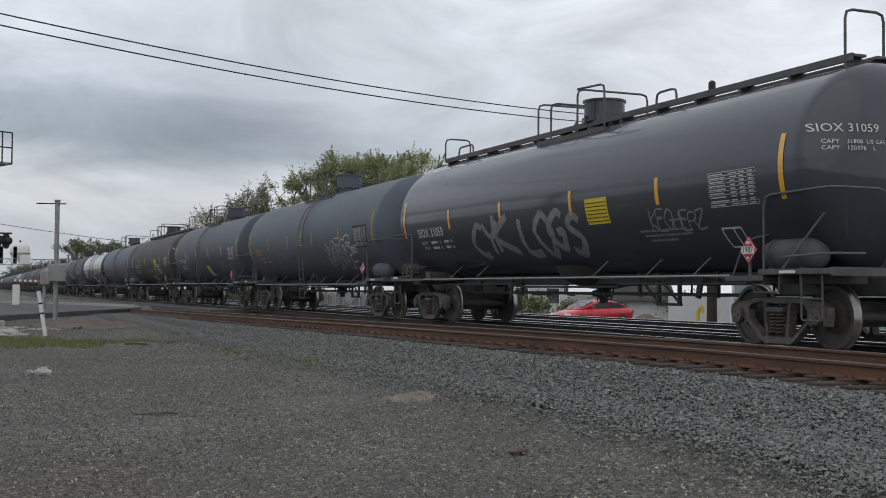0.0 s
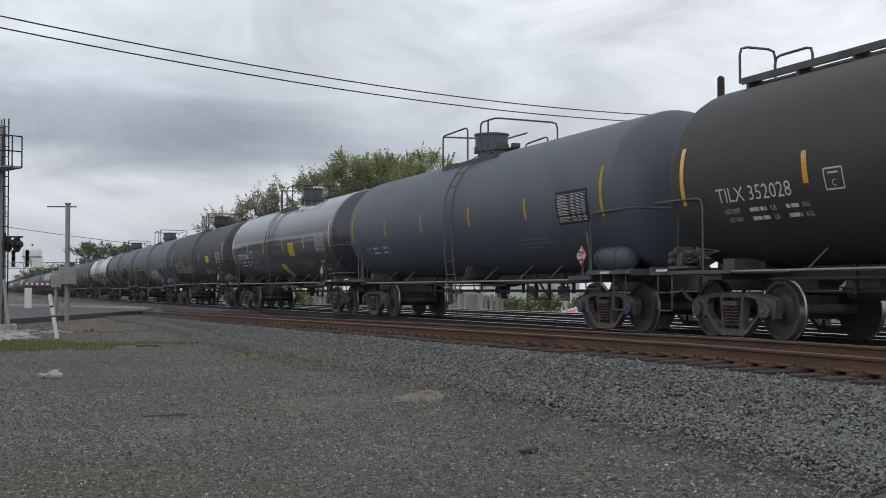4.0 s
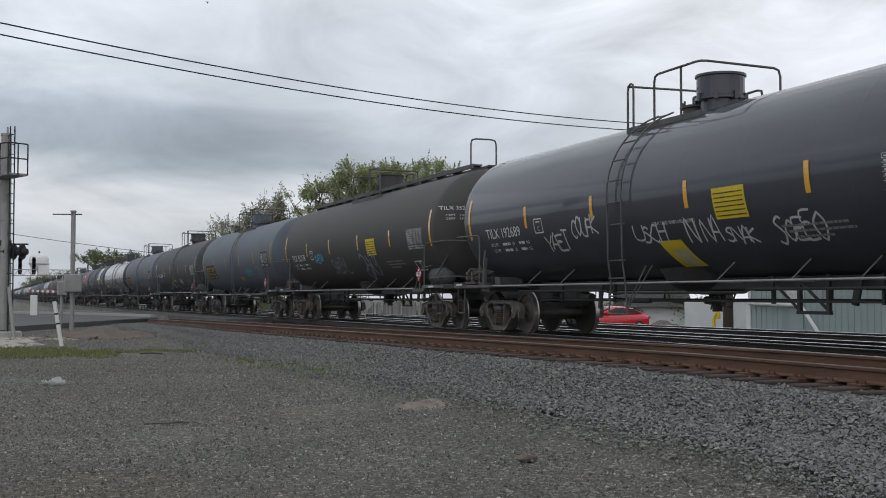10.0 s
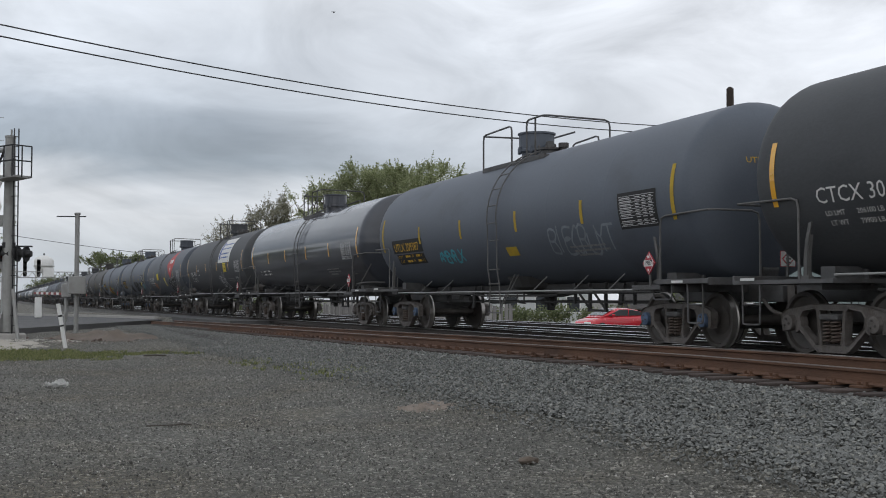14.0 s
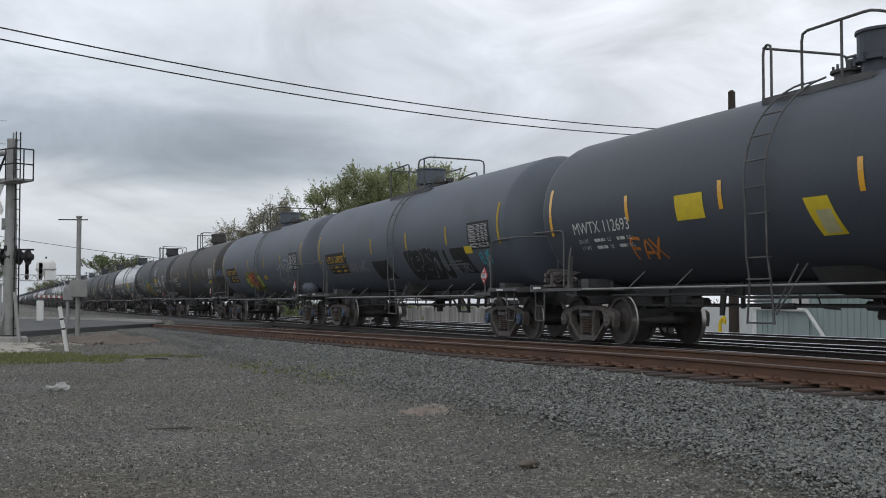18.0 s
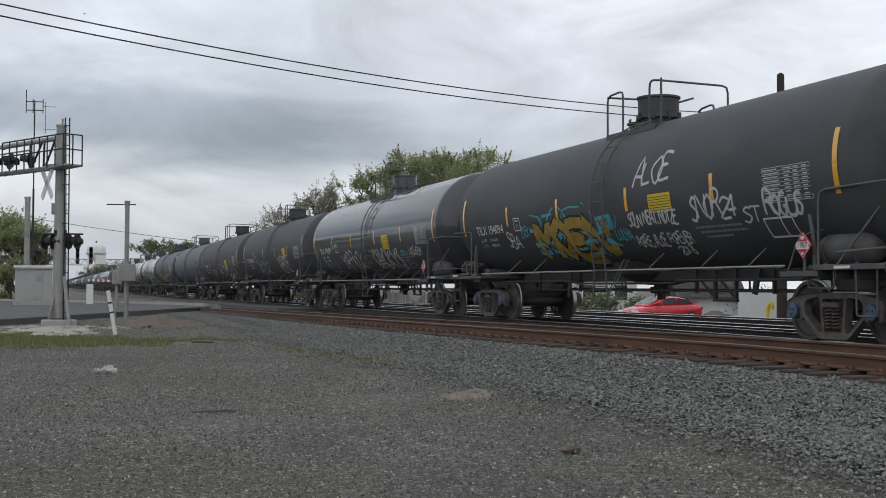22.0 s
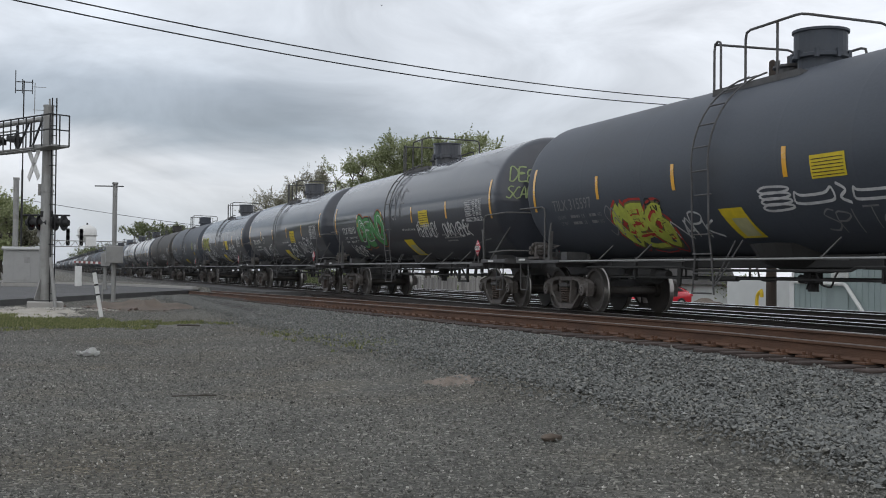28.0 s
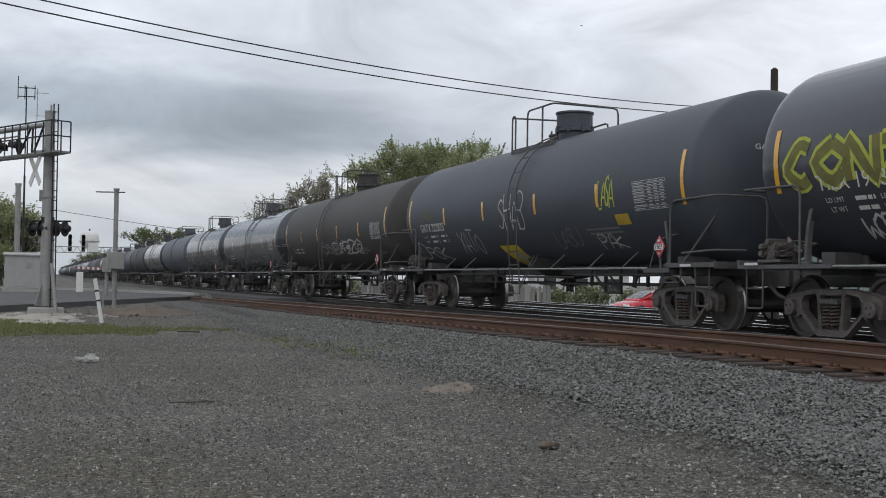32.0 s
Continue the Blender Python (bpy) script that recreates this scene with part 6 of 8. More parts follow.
def line_pole(x, y, z, h):
    t = tagged(new("utility_pole"), "far wooden pole that carries the wires", "utility pole")
    t.location = (x, y, z)
    bm = bmesh.new()
    rod(bm, (0, 0, -0.3), (0, 0, h), 0.18, 10, 0.13)
    part("shaft", bm, WOOD_POLE, t)
    bm = bmesh.new()
    rod(bm, (-0.7, 0, h - 0.3), (0.7, 0, h - 0.3), 0.06, 6)
    part("cross_arm", bm, WOOD_POLE, t)


line_pole(-26.1, -14, 0, 10.0)
line_pole(-50.6, 46, -0.45, 12.0)
line_pole(-330, -30, 0, 24.2)
line_pole(-330, 120, -0.45, 9.8)
wire(sag((-330, -30, 24), (-330, 120, 9), 3), 0.07, "thin far power line beyond the train")


# ---- beyond the tracks ----
def wood_pole():
    t = tagged(new("utility_pole"), "dark wooden utility pole beyond the tracks", "utility pole")
    t.location = (-37.75, 26.75, -0.3)
    bm = bmesh.new()
    rod(bm, (0, 0, -0.3), (0, 0, 10.0), 0.21, 14, 0.14)
    rod(bm, (0, 0, 10.0), (0, 0, 10.07), 0.13, 12, 0.06)
    part("shaft", bm, WOOD_POLE, t, smooth=False)


wood_pole()


def shed():
    t = tagged(new("metal_shed"), "pale green ribbed sheet-metal shed with white trim", "shed")
    t.location = (-35.3, 26.0, -0.42)
    w, h = 17.0, 3.9
    for k in range(int(w / 0.3)):
        bm = bmesh.new()
        x = 0.3 * k
        prism(bm, ((x, 0), (x + 0.298, 0), (x + 0.298, h), (x, h)), 0.0, 0.05)
        prism(bm, ((x + 0.0, 0), (x + 0.035, 0), (x + 0.035, h), (x, h)), -0.022, 0.01)
        part("panel", bm, SHED_GREEN, t)
    bm = bmesh.new()
    box(bm, 0, 0.05, 0.05, 9, 0, h)
    part("end_wall", bm, SHED_GREEN, t)
    bm = bmesh.new()
    prism(bm, ((-0.3, h - 0.02), (w + 0.3, h - 0.02), (w + 0.3, h + 0.1), (-0.3, h + 0.1)), -0.4, 9.2)
    part("roof", bm, ROOF, t)
    bm = bmesh.new()
    box(bm, -0.1, 0.03, -0.05, 0.06, 0, h)
    part("corner_trim", bm, WHITE_PAINT, t)
    bm = bmesh.new()
    pipe(bm, ((0.1, -0.16, 1.72), (3.0, -0.18, 1.66), (3.95, -0.22, 0.75), (4.4, -0.25, 0.1)), 0.065, 8, 0.12)
    part("downpipe", bm, WHITE_PAINT, t, "white sloping drain pipe")
    bm = bmesh.new()
    box(bm, 2.1, 2.98, -0.06, -0.02, 1.86, 2.14)
    for k in range(5):
        box(bm, 2.12, 2.96, -0.085, -0.06, 1.88 + 0.052 * k, 1.91 + 0.052 * k)
    part("vent", bm, WHITE_PAINT, t, "white louvred vent")
    bm = bmesh.new()
    box(bm, 2.05, 2.95, -0.04, -0.023, 0.0, 1.55)
    part("door", bm, SHED_GREEN, t)


shed()


def sedan():
    """A red saloon car; its length along local x, front at +x."""
    t = tagged(new("sedan"), "parked glossy red saloon car beyond the tracks", "car")
    t.matrix_basis = pose(-55.2, 31.4, -0.40, 0, 0, -81)
    def loft(stations, n=20):
        """Rounded sections (x, half width, floor, top, roundness) joined along the car."""
        bm = bmesh.new()
        rings = []
        for x, hw, z0, z1, e in stations:
            ring = []
            for j in range(n):
                a = 2 * math.pi * (j + 0.5) / n
                c, sn = math.cos(a), math.sin(a)
                ring.append(bm.verts.new((x, hw * math.copysign(abs(c) ** e, c), (z0 + z1) / 2 + (z1 - z0) / 2 * math.copysign(abs(sn) ** e, sn))))
            rings.append(ring)
        for p, q in zip(rings, rings[1:]):
            for j in range(n):
                bm.faces.new((p[j], p[(j + 1) % n], q[(j + 1) % n], q[j]))
        bm.faces.new(rings[0][::-1])
        bm.faces.new(rings[-1])
        bmesh.ops.recalc_face_normals(bm, faces=bm.faces)
        return bm
    part("body", loft(((-2.30, 0.60, 0.40, 0.82, 0.6), (-2.22, 0.76, 0.30, 0.95, 0.5), (-1.9, 0.86, 0.22, 1.02, 0.42), (-1.2, 0.90, 0.20, 1.02, 0.4), (0.2, 0.90, 0.20, 0.99, 0.4), (1.0, 0.89, 0.20, 0.95, 0.42),
                       (1.6, 0.87, 0.22, 0.86, 0.45), (2.0, 0.82, 0.24, 0.76, 0.5), (2.2, 0.72, 0.28, 0.66, 0.55), (2.28, 0.55, 0.34, 0.58, 0.6))), RED_CAR, t, smooth=True)
    part("cabin", loft(((-2.15, 0.64, 0.80, 1.02, 0.5), (-1.75, 0.69, 0.80, 1.18, 0.55), (-1.25, 0.72, 0.80, 1.33, 0.55), (-0.6, 0.73, 0.80, 1.42, 0.55), (0.05, 0.73, 0.80, 1.42, 0.55), (0.55, 0.72, 0.80, 1.29, 0.55), (1.05, 0.70, 0.80, 1.08, 0.5), (1.35, 0.66, 0.80, 0.94, 0.5))), RED_CAR, t, smooth=True)
    for y in (-0.75, 0.75):
        for pts in (((-1.72, 1.04), (-1.2, 1.25), (-0.55, 1.33), (-0.52, 1.0)), ((-0.44, 1.0), (-0.46, 1.34), (0.12, 1.33), (0.92, 1.0))):
            bm = bmesh.new()
            prism(bm, pts, y - 0.012, y + 0.012)
            part("side_window", bm, DARK_GLASS, t)
    bm = bmesh.new()
    vs = [bm.verts.new(p) for p in ((1.16, -0.66, 1.0), (1.16, 0.66, 1.0), (0.34, 0.58, 1.36), (0.34, -0.58, 1.36))]
    bm.faces.new(vs)
    bmesh.ops.solidify(bm, geom=list(bm.faces), thickness=0.02)
    part("windscreen", bm, SKY_GLASS, t, m=pose(0.035, 0, 0.03))
    bm = bmesh.new()
    vs = [bm.verts.new(p) for p in ((-2.06, 0.64, 1.04), (-2.06, -0.64, 1.04), (-1.28, -0.58, 1.30), (-1.28, 0.58, 1.30))]
    bm.faces.new(vs)
    bmesh.ops.solidify(bm, geom=list(bm.faces), thickness=0.02)
    part("rear_window", bm, DARK_GLASS, t, m=pose(-0.035, 0, 0.02))
    for x in (-1.4, 1.38):
        for y in (-0.80, 0.80):
            bm = bmesh.new()
            lathe(bm, [(-0.1, 0.0), (-0.1, 0.31), (-0.07, 0.325), (0.07, 0.325), (0.1, 0.31), (0.1, 0.0)], 24, pose(x, y, 0.325, 0, 0, 90))
            bmesh.ops.recalc_face_normals(bm, faces=bm.faces)
            w = part("wheel", bm, TYRE, t)
            bm = bmesh.new()
            s = 1 if y > 0 else -1
            lathe(bm, [(s * 0.101, 0.0), (s * 0.107, 0.19), (s * 0.101, 0.2)], 18, pose(x, y, 0.325, 0, 0, 90))
            part("rim", bm, GALV, w)
    for y in (-0.6, 0.6):
        bm = bmesh.new()
        box(bm, 2.05, 2.24, y - 0.2, y + 0.2, 0.56, 0.68, 0.03)
        part("headlight", bm, WHITE_PAINT, t)
        bm = bmesh.new()
        box(bm, -2.3, -2.14, y - 0.2, y + 0.2, 0.72, 0.86, 0.03)
        part("tail_light", bm, RED_INK, t)
        bm = bmesh.new()
        box(bm, 0.62, 0.8, y * 1.62 - 0.07, y * 1.62 + 0.07, 0.98, 1.1, 0.03)
        part("mirror", bm, RED_CAR, t)


sedan()


# stands for a white garage front with dotted windows, built as a trailer
def trailer():
    t = tagged(new("white_garage_front"), "white garage front with dotted windows, built as a box trailer", "trailer")
    t.matrix_basis = pose(-47.6, 33.4, -0.42, 0, 0, -68)
    bm = bmesh.new()
    box(bm, -3.2, 3.2, 0, 2.4, 0.50, 1.72, 0.03)
    part("body", bm, SIDING, t)
    for z in (0.66, 1.06, 1.46):
        bm = bmesh.new()
        box(bm, -3.18, 3.18, -0.02, 0.0, z, z + 0.03)
        part("rub_rail", bm, GALV, t)
    bm = bmesh.new()
    for k in range(9):
        for z in (0.85, 1.25):
            box(bm, -2.9 + 0.7 * k, -2.72 + 0.7 * k, -0.018, 0.004, z, z + 0.09)
    tagged(part("markers", bm, DARK_GLASS, t), kind="stuff")
    for x in (-2.1, 2.1):
        bm = bmesh.new()
        lathe(bm, [(-0.1, 0.0), (-0.1, 0.36), (0.1, 0.36), (0.1, 0.0)], 18, pose(x, 0.15, 0.36, 0, 0, 90))
        part("wheel", bm, TYRE, t)
        bm = bmesh.new()
        lathe(bm, [(-0.1, 0.0), (-0.1, 0.36), (0.1, 0.36), (0.1, 0.0)], 18, pose(x, 2.2, 0.36, 0, 0, 90))
        part("wheel", bm, TYRE, t)
    bm = bmesh.new()
    box(bm, -3.1, 3.1, 0.3, 2.1, 0.36, 0.56)
    part("chassis", bm, FRAME_BLACK, t)


trailer()


def house(name, x, y, turn, w, d, h, label, mat, windows=3, low=False):
    t = tagged(new(name), label, "house")
    t.matrix_basis = pose(x, y, -0.45, 0, 0, turn)
    bm = bmesh.new()
    box(bm, 0, w, 0, d, 0, h)
    part("wall", bm, mat, t)
    n = int(h / 0.2)
    for k in range(n):
        bm = bmesh.new()
        prism(bm, ((-0.02, 0.2 * k), (w + 0.02, 0.2 * k), (w + 0.02, 0.2 * k + 0.19), (-0.02, 0.2 * k + 0.19)), -0.022, 0.0)
        part("siding_board", bm, mat, t)
    bm = bmesh.new()
    v = [bm.verts.new(p) for p in ((-0.4, -0.5, h - 0.1), (w + 0.4, -0.5, h - 0.1), (w + 0.4, d / 2, h + d * 0.28), (-0.4, d / 2, h + d * 0.28), (-0.4, d + 0.5, h - 0.1), (w + 0.4, d + 0.5, h - 0.1))]
    bm.faces.new((v[0], v[1], v[2], v[3]))
    bm.faces.new((v[3], v[2], v[5], v[4]))
    bm.faces.new((v[0], v[3], v[4]))
    bm.faces.new((v[1], v[5], v[2]))
    bmesh.ops.solidify(bm, geom=list(bm.faces), thickness=0.12)
    part("roof", bm, ROOF, t)
    for k in range(windows):
        a = w * (k + 0.5) / windows
        bm = bmesh.new()
        for x0, x1, z0, z1 in ((a - 0.55, a + 0.55, 0.9, 0.98), (a - 0.55, a + 0.55, 2.1, 2.18), (a - 0.55, a - 0.47, 0.98, 2.1), (a + 0.47, a + 0.55, 0.98, 2.1)):
            box(bm, x0, x1, -0.07, -0.02, z0, z1)
        f = part("window", bm, WHITE_PAINT, t)
        bm = bmesh.new()
        box(bm, a - 0.47, a + 0.47, -0.045, -0.024, 0.98, 2.1)
        part("pane", bm, DARK_GLASS, f)
    return t


house("house", -79.0, 35.0, 70, 7.0, 7.5, 3.0, "white clapboard house with grey shingle roof", SIDING)
house("garage", -58.3, 34.6, 68, 3.2, 4.0, 1.5, "low pale garden shed beside the street", SIDING, 0)
house("house", -63.0, 50.0, 66, 12, 8, 3.0, "pale house with grey roof behind the street", SIDING, 4)


def fence():
    t = tagged(new("fence"), "weathered grey board fence beyond the tracks", "fence")
    t.matrix_basis = pose(-76.0, 21.0, -0.45, 0, 0, 24)
    r = random.Random(8)
    bm = bmesh.new()
    box(bm, -0.068, 0.068, -0.01, 0.012, 0.0, 1.62)
    me = mesh_of("board", bm, FENCE_GREY)
    for k in range(110):
        if r.random() < 0.06:
            continue
        part("board", me, None, t, m=pose(0.155 * k, r.uniform(-0.01, 0.01), r.uniform(-0.12, 0.05), 0, r.uniform(-1.2, 1.2), 0))
    for z in (0.35, 1.3):
        bm = bmesh.new()
        box(bm, -0.1, 17.1, 0.014, 0.06, z, z + 0.09)
        part("rail", bm, FENCE_GREY, t)


fence()
bm = bmesh.new()
pipe(bm, ((0, 0, -0.2), (0, 0, 0.98), (0.32, 0, 1.22), (0.32, 0, 0.9)), 0.07, 8, 0.18)
tagged(part("bollard", bm, SAFETY_YELLOW, None, m=pose(-38.9, 26.9, -0.25)), "yellow hooped steel bollard by the street", "bollard")
bm = bmesh.new()
rod(bm, (0, 0, 0), (0, 0, 0.9), 0.14, 12, 0.10)
tagged(part("channelizer_post", bm, ORANGE, None, m=pose(-37.9, 28.6, -0.45)), "orange plastic channelizer post", "post")
bm = bmesh.new()
box(bm, -0.06, 0.06, -0.06, 0.06, 0, 1.75, 0.01)
tagged(part("white_post", bm, WHITE_PAINT, None, m=pose(-36.0, 26.4, -0.42)), "white square post beside the shed", "post")


def diamond_sign():
    t = tagged(new("street_sign"), "pale diamond street sign on a post beyond the tracks", "sign")
    t.matrix_basis = pose(-61.5, 19.6, -0.2, 0, 0, 70)
    bm = bmesh.new()
    prism(bm, ((-0.42, 1.25), (0, 0.83), (0.42, 1.25), (0, 1.67)), -0.012, 0.0)
    part("plate", bm, CABINET, t)
    bm = bmesh.new()
    rod(bm, (0, 0.03, 0), (0, 0.03, 1.7), 0.03, 6)
    part("post", bm, GALV, t)


diamond_sign()
# pale street beyond the yard
bm = bmesh.new()
sheet(bm, steps((-200, -40, 10), (-40, 20, 20)), (24.4, 25.4, 27.4, 29.5), lambda x, y: ground_z(x, y) + 0.05 + (0.0 if y < 25 else 0.02))
tagged(part("pavement", bm, CONCRETE, None), "pale concrete street along the railway yard", "street", "", "structure")
# dirt heap
bm = bmesh.new()
bmesh.ops.create_icosphere(bm, subdivisions=4, radius=1.0)
for v in bm.verts:
    v.co = Vector((v.co.x * 1.7, v.co.y * 1.0, max(-0.1, v.co.z) * 0.75)) * (1 + 0.25 * noise.noise(v.co * 2.2))
tagged(part("dirt_pile", bm, DIRT, None, m=pose(-48.6, 30.6, -0.45, 0, 0, -68)), "brown heap of dirt and debris", "dirt pile")


# ---- trees and plants ----
def leaves(name, centres, count, spread, size, mat, parent, seed, flat=0.75, shoots=0.35, reach=1.0):
    """Many small leaves round given centres and along shoots that stick up and out of them, as one crown."""
    rs = np.random.RandomState(seed)
    all_c = np.array(centres)
    pick = rs.randint(0, len(all_c), count)
    c = all_c[pick]
    d = rs.normal(size=(count, 3))
    d /= np.linalg.norm(d, axis=1)[:, None]
    p = c[:, :3] + d * (rs.rand(count, 1) ** 0.6) * c[:, 3:4] * spread * (1, 1, flat)
    # shoots: a few lines a centre
    per = 5
    mid = all_c[:, :3].mean(0)
    out = all_c[:, :3] - mid
    out /= np.linalg.norm(out, axis=1)[:, None] + 1e-6
    ways = out[:, None] * 0.6 + rs.normal(0, 0.45, (len(all_c), per, 3)) + (0, 0, 0.7)
    ways /= np.linalg.norm(ways, axis=2)[:, :, None]
    ways *= rs.uniform(0.5, 1.5, (len(all_c), per, 1)) * reach
    on = rs.rand(count) < shoots
    w_pick = rs.randint(0, per, count)
    along = rs.rand(count, 1)
    q = c[:, :3] + ways[pick, w_pick] * (0.1 + 0.9 * along) + rs.normal(0, 0.07 * reach, (count, 3)) * (1.2 - along)
    p = np.where(on[:, None], q, p)
    u = rs.normal(size=(count, 3))
    u /= np.linalg.norm(u, axis=1)[:, None]
    w = np.cross(u, rs.normal(size=(count, 3)))
    w /= np.linalg.norm(w, axis=1)[:, None]
    s = size * rs.uniform(0.5, 1.3, (count, 1))
    v = np.stack([p + u * s, p + w * s * 0.5, p - u * s, p - w * s * 0.5], 1).reshape(-1, 3)
    f = np.arange(4 * count).reshape(-1, 4)
    me = bpy.data.meshes.new(name)
    me.from_pydata(v.tolist(), [], f.tolist())
    me.materials.append(mat)
    ob = new(name, me)
    ob.parent = parent
    return ob


def tree(x, y, z, height, width, seed, mat, label, count=5000, leaf=0.2, bare=0.0, low=0.3):
    """A tapered trunk that forks into limbs, with leaf clumps at their ends."""
    r = random.Random(seed)
    t = tagged(new("tree"), label, "tree", "trees beyond the tracks")
    t.location = (x, y, z)
    bm = bmesh.new()
    tips = []

    def limb(p, way, length, rad, depth):
        q = p + way * length
        rod(bm, p, q, rad, 7 if depth < 2 else 4, rad * 0.62)
        if depth >= 4 or rad < 0.012:
            tips.append((*q, max(0.5, width * 0.10)))
            return
        if depth >= 2:
            tips.append((*p.lerp(q, 0.7), width * 0.09))
        for _ in range(3 if depth < 3 else 2):
            turn = Vector((r.uniform(-1, 1), r.uniform(-1, 1), r.uniform(-0.15, 0.75)))
            nw = (way * 0.75 + turn.normalized() * (0.62 + 0.1 * depth)).normalized()
            nw.x *= 0.8 + 0.25 * width / height
            nw.y *= 0.8 + 0.25 * width / height
            limb(q, nw.normalized(), length * r.uniform(0.62, 0.82), rad * 0.6, depth + 1)
    limb(Vector((0, 0, -0.2)), Vector((r.uniform(-0.06, 0.06), r.uniform(-0.06, 0.06), 1)).normalized(), height * low, height * 0.02, 0)
    top = max(p[2] for p in tips) + 0.4
    wide = max(1e-3, np.percentile([math.hypot(p[0], p[1]) for p in tips], 92))
    fz, fx = height / top, width / 2 / wide
    for v in bm.verts:
        v.co = Vector((v.co.x * fx, v.co.y * fx, v.co.z * fz))
    tips = [(a * fx, b * fx, c * fz, d) for a, b, c, d in tips]
    part("trunk", bm, BARK, t)
    leaves("crown", tips, count, 1.0 - 0.35 * bare, leaf, mat, t, seed + 1)
    return t


tree(-90.3, 30.6, -0.4, 12.9, 12.0, 21, LEAF, "spreading tree in fresh green leaf", 66000, 0.085)
tree(-94.5, 27.6, -0.4, 11.6, 6.5, 22, LEAF, "smaller tree in fresh green leaf", 22000, 0.085)
tree(-90.0, 36.5, -0.4, 11.2, 8.0, 23, BUD, "tree with thin spring buds", 11000, 0.075, 0.3)
tree(-103.4, 24.6, -0.4, 11.4, 7.5, 24, BUD, "half-bare tree coming into blossom", 14000, 0.08, 0.3)
tree(-106.5, 21.2, -0.4, 9.2, 6.0, 25, BUD, "half-bare tree with thin spring buds", 9000, 0.08, 0.3)
tree(-98.0, -2.6, 0.0, 7.6, 6.5, 26, LEAF, "leafy green tree beside the crossing", 16000, 0.11, 0, 0.15)
tree(-104.0, -0.6, 0.0, 6.1, 5.0, 27, BUD, "grey-green tree in early leaf beside the road", 14000, 0.1, 0, 0.15)
tree(-96.0, -1.7, 0.0, 4.4, 4.0, 28, LEAF, "bright green shrubby tree beside the road", 10000, 0.1, 0, 0.1)
for k, (x, y, h, w) in enumerate(((-330, 29, 15.0, 15), (-318, 35, 14.0, 15), (-300, 42, 12.5, 16), (-560, 24, 12.5, 24), (-700, -10, 12, 40), (-640, 40, 15, 24))):
    tree(x, y, -0.45, h, w, 40 + k, LEAF_DARK, "distant green tree behind the train", 7000, 0.26, 0, 0.2)


def hedge(x0, y0, x1, y1, h, d, seed, count, label):
    t = tagged(new("shrubbery"), label, "shrubs", "shrubs beyond the tracks")
    t.location = (x0, y0, -0.45)
    r = random.Random(seed)
    tips, bm = [], bmesh.new()
    n = int(math.hypot(x1 - x0, y1 - y0) / 0.9)
    for k in range(n):
        f = (k + 0.5) / n
        px, py = (x1 - x0) * f + r.uniform(-0.4, 0.4), (y1 - y0) * f + r.uniform(-0.4, 0.4)
        hh = h * r.uniform(0.55, 1.1)
        for _ in range(3):
            q = Vector((px + r.uniform(-0.7, 0.7), py + r.uniform(-0.7, 0.7), hh * r.uniform(0.5, 1)))
            rod(bm, (px, py, -0.1), q, 0.03, 5, 0.01)
            tips.append((q.x, q.y, q.z * 0.85, d))
    part("stems", bm, BARK, t)
    leaves("foliage", tips, 3 * count, 1.0, 0.085, LEAF_DARK, t, seed, 0.75, 0.3, 0.4)


hedge(-72, 24, -58, 33, 1.6, 0.8, 3, 5000, "row of green shrubs along the fence")
hedge(-60, 37, -44, 44, 2.4, 1.0, 4, 6000, "dense green shrubs behind the street")
hedge(-46, 36, -36, 38, 1.2, 0.6, 5, 2500, "low green shrubs behind the white garage front")
hedge(-120, 24, -82, 22, 2.2, 1.0, 6, 7000, "green shrubs along the far side of the yard")
hedge(-100, -4.5, -92, -3.0, 1.5, 0.7, 7, 2500, "green undergrowth beside the road")


# ---- small things on the lot ----
def grass():
    rs = np.random.RandomState(4)
    v, f = [], []
    n = 0

    def tuft(x, y, z, h):
        nonlocal n
        for _ in range(5):
            a, l = rs.rand() * 6.28, h * rs.uniform(0.5, 1.2)
            dx, dy = math.cos(a) * 0.018, math.sin(a) * 0.018
            bx, by = rs.normal(0, 0.035, 2)
            ox, oy = rs.normal(0, 0.35 * l, 2)
            v.extend(((x + bx - dx, y + by - dy, z - 0.01), (x + bx + dx, y + by + dy, z - 0.01), (x + bx + ox, y + by + oy, z + l)))
            f.append((n, n + 1, n + 2))
            n += 3
    for _ in range(34000):
        x, y = rs.uniform(-37.0, -28.0), rs.uniform(-3, 5.2)
        k = 0.6 * noise.noise((x * 1.3, y * 0.9, 7)) + 0.75 - abs(x + 32.4 - 0.3 * y) * 0.27 - 0.14 * max(0, y)
        if rs.rand() < k:
            tuft(x, y, ground_z(x, y), 0.06)
    for cx, cy, m in ((-20.1, 5.76, 60), (-22.4, 5.8, 40), (-25.0, 5.2, 30)):
        for _ in range(m):
            x, y = rs.normal(cx, 0.5), rs.normal(cy, 0.35)
            tuft(x, y, ground_z(x, y) + 0.02, 0.05)
    me = bpy.data.meshes.new("grass")
    me.from_pydata(v, [], f)
    me.materials.append(GRASS)
    tagged(new("grass", me), "sparse short grass on the gravel", "grass", "", "stuff")


grass()


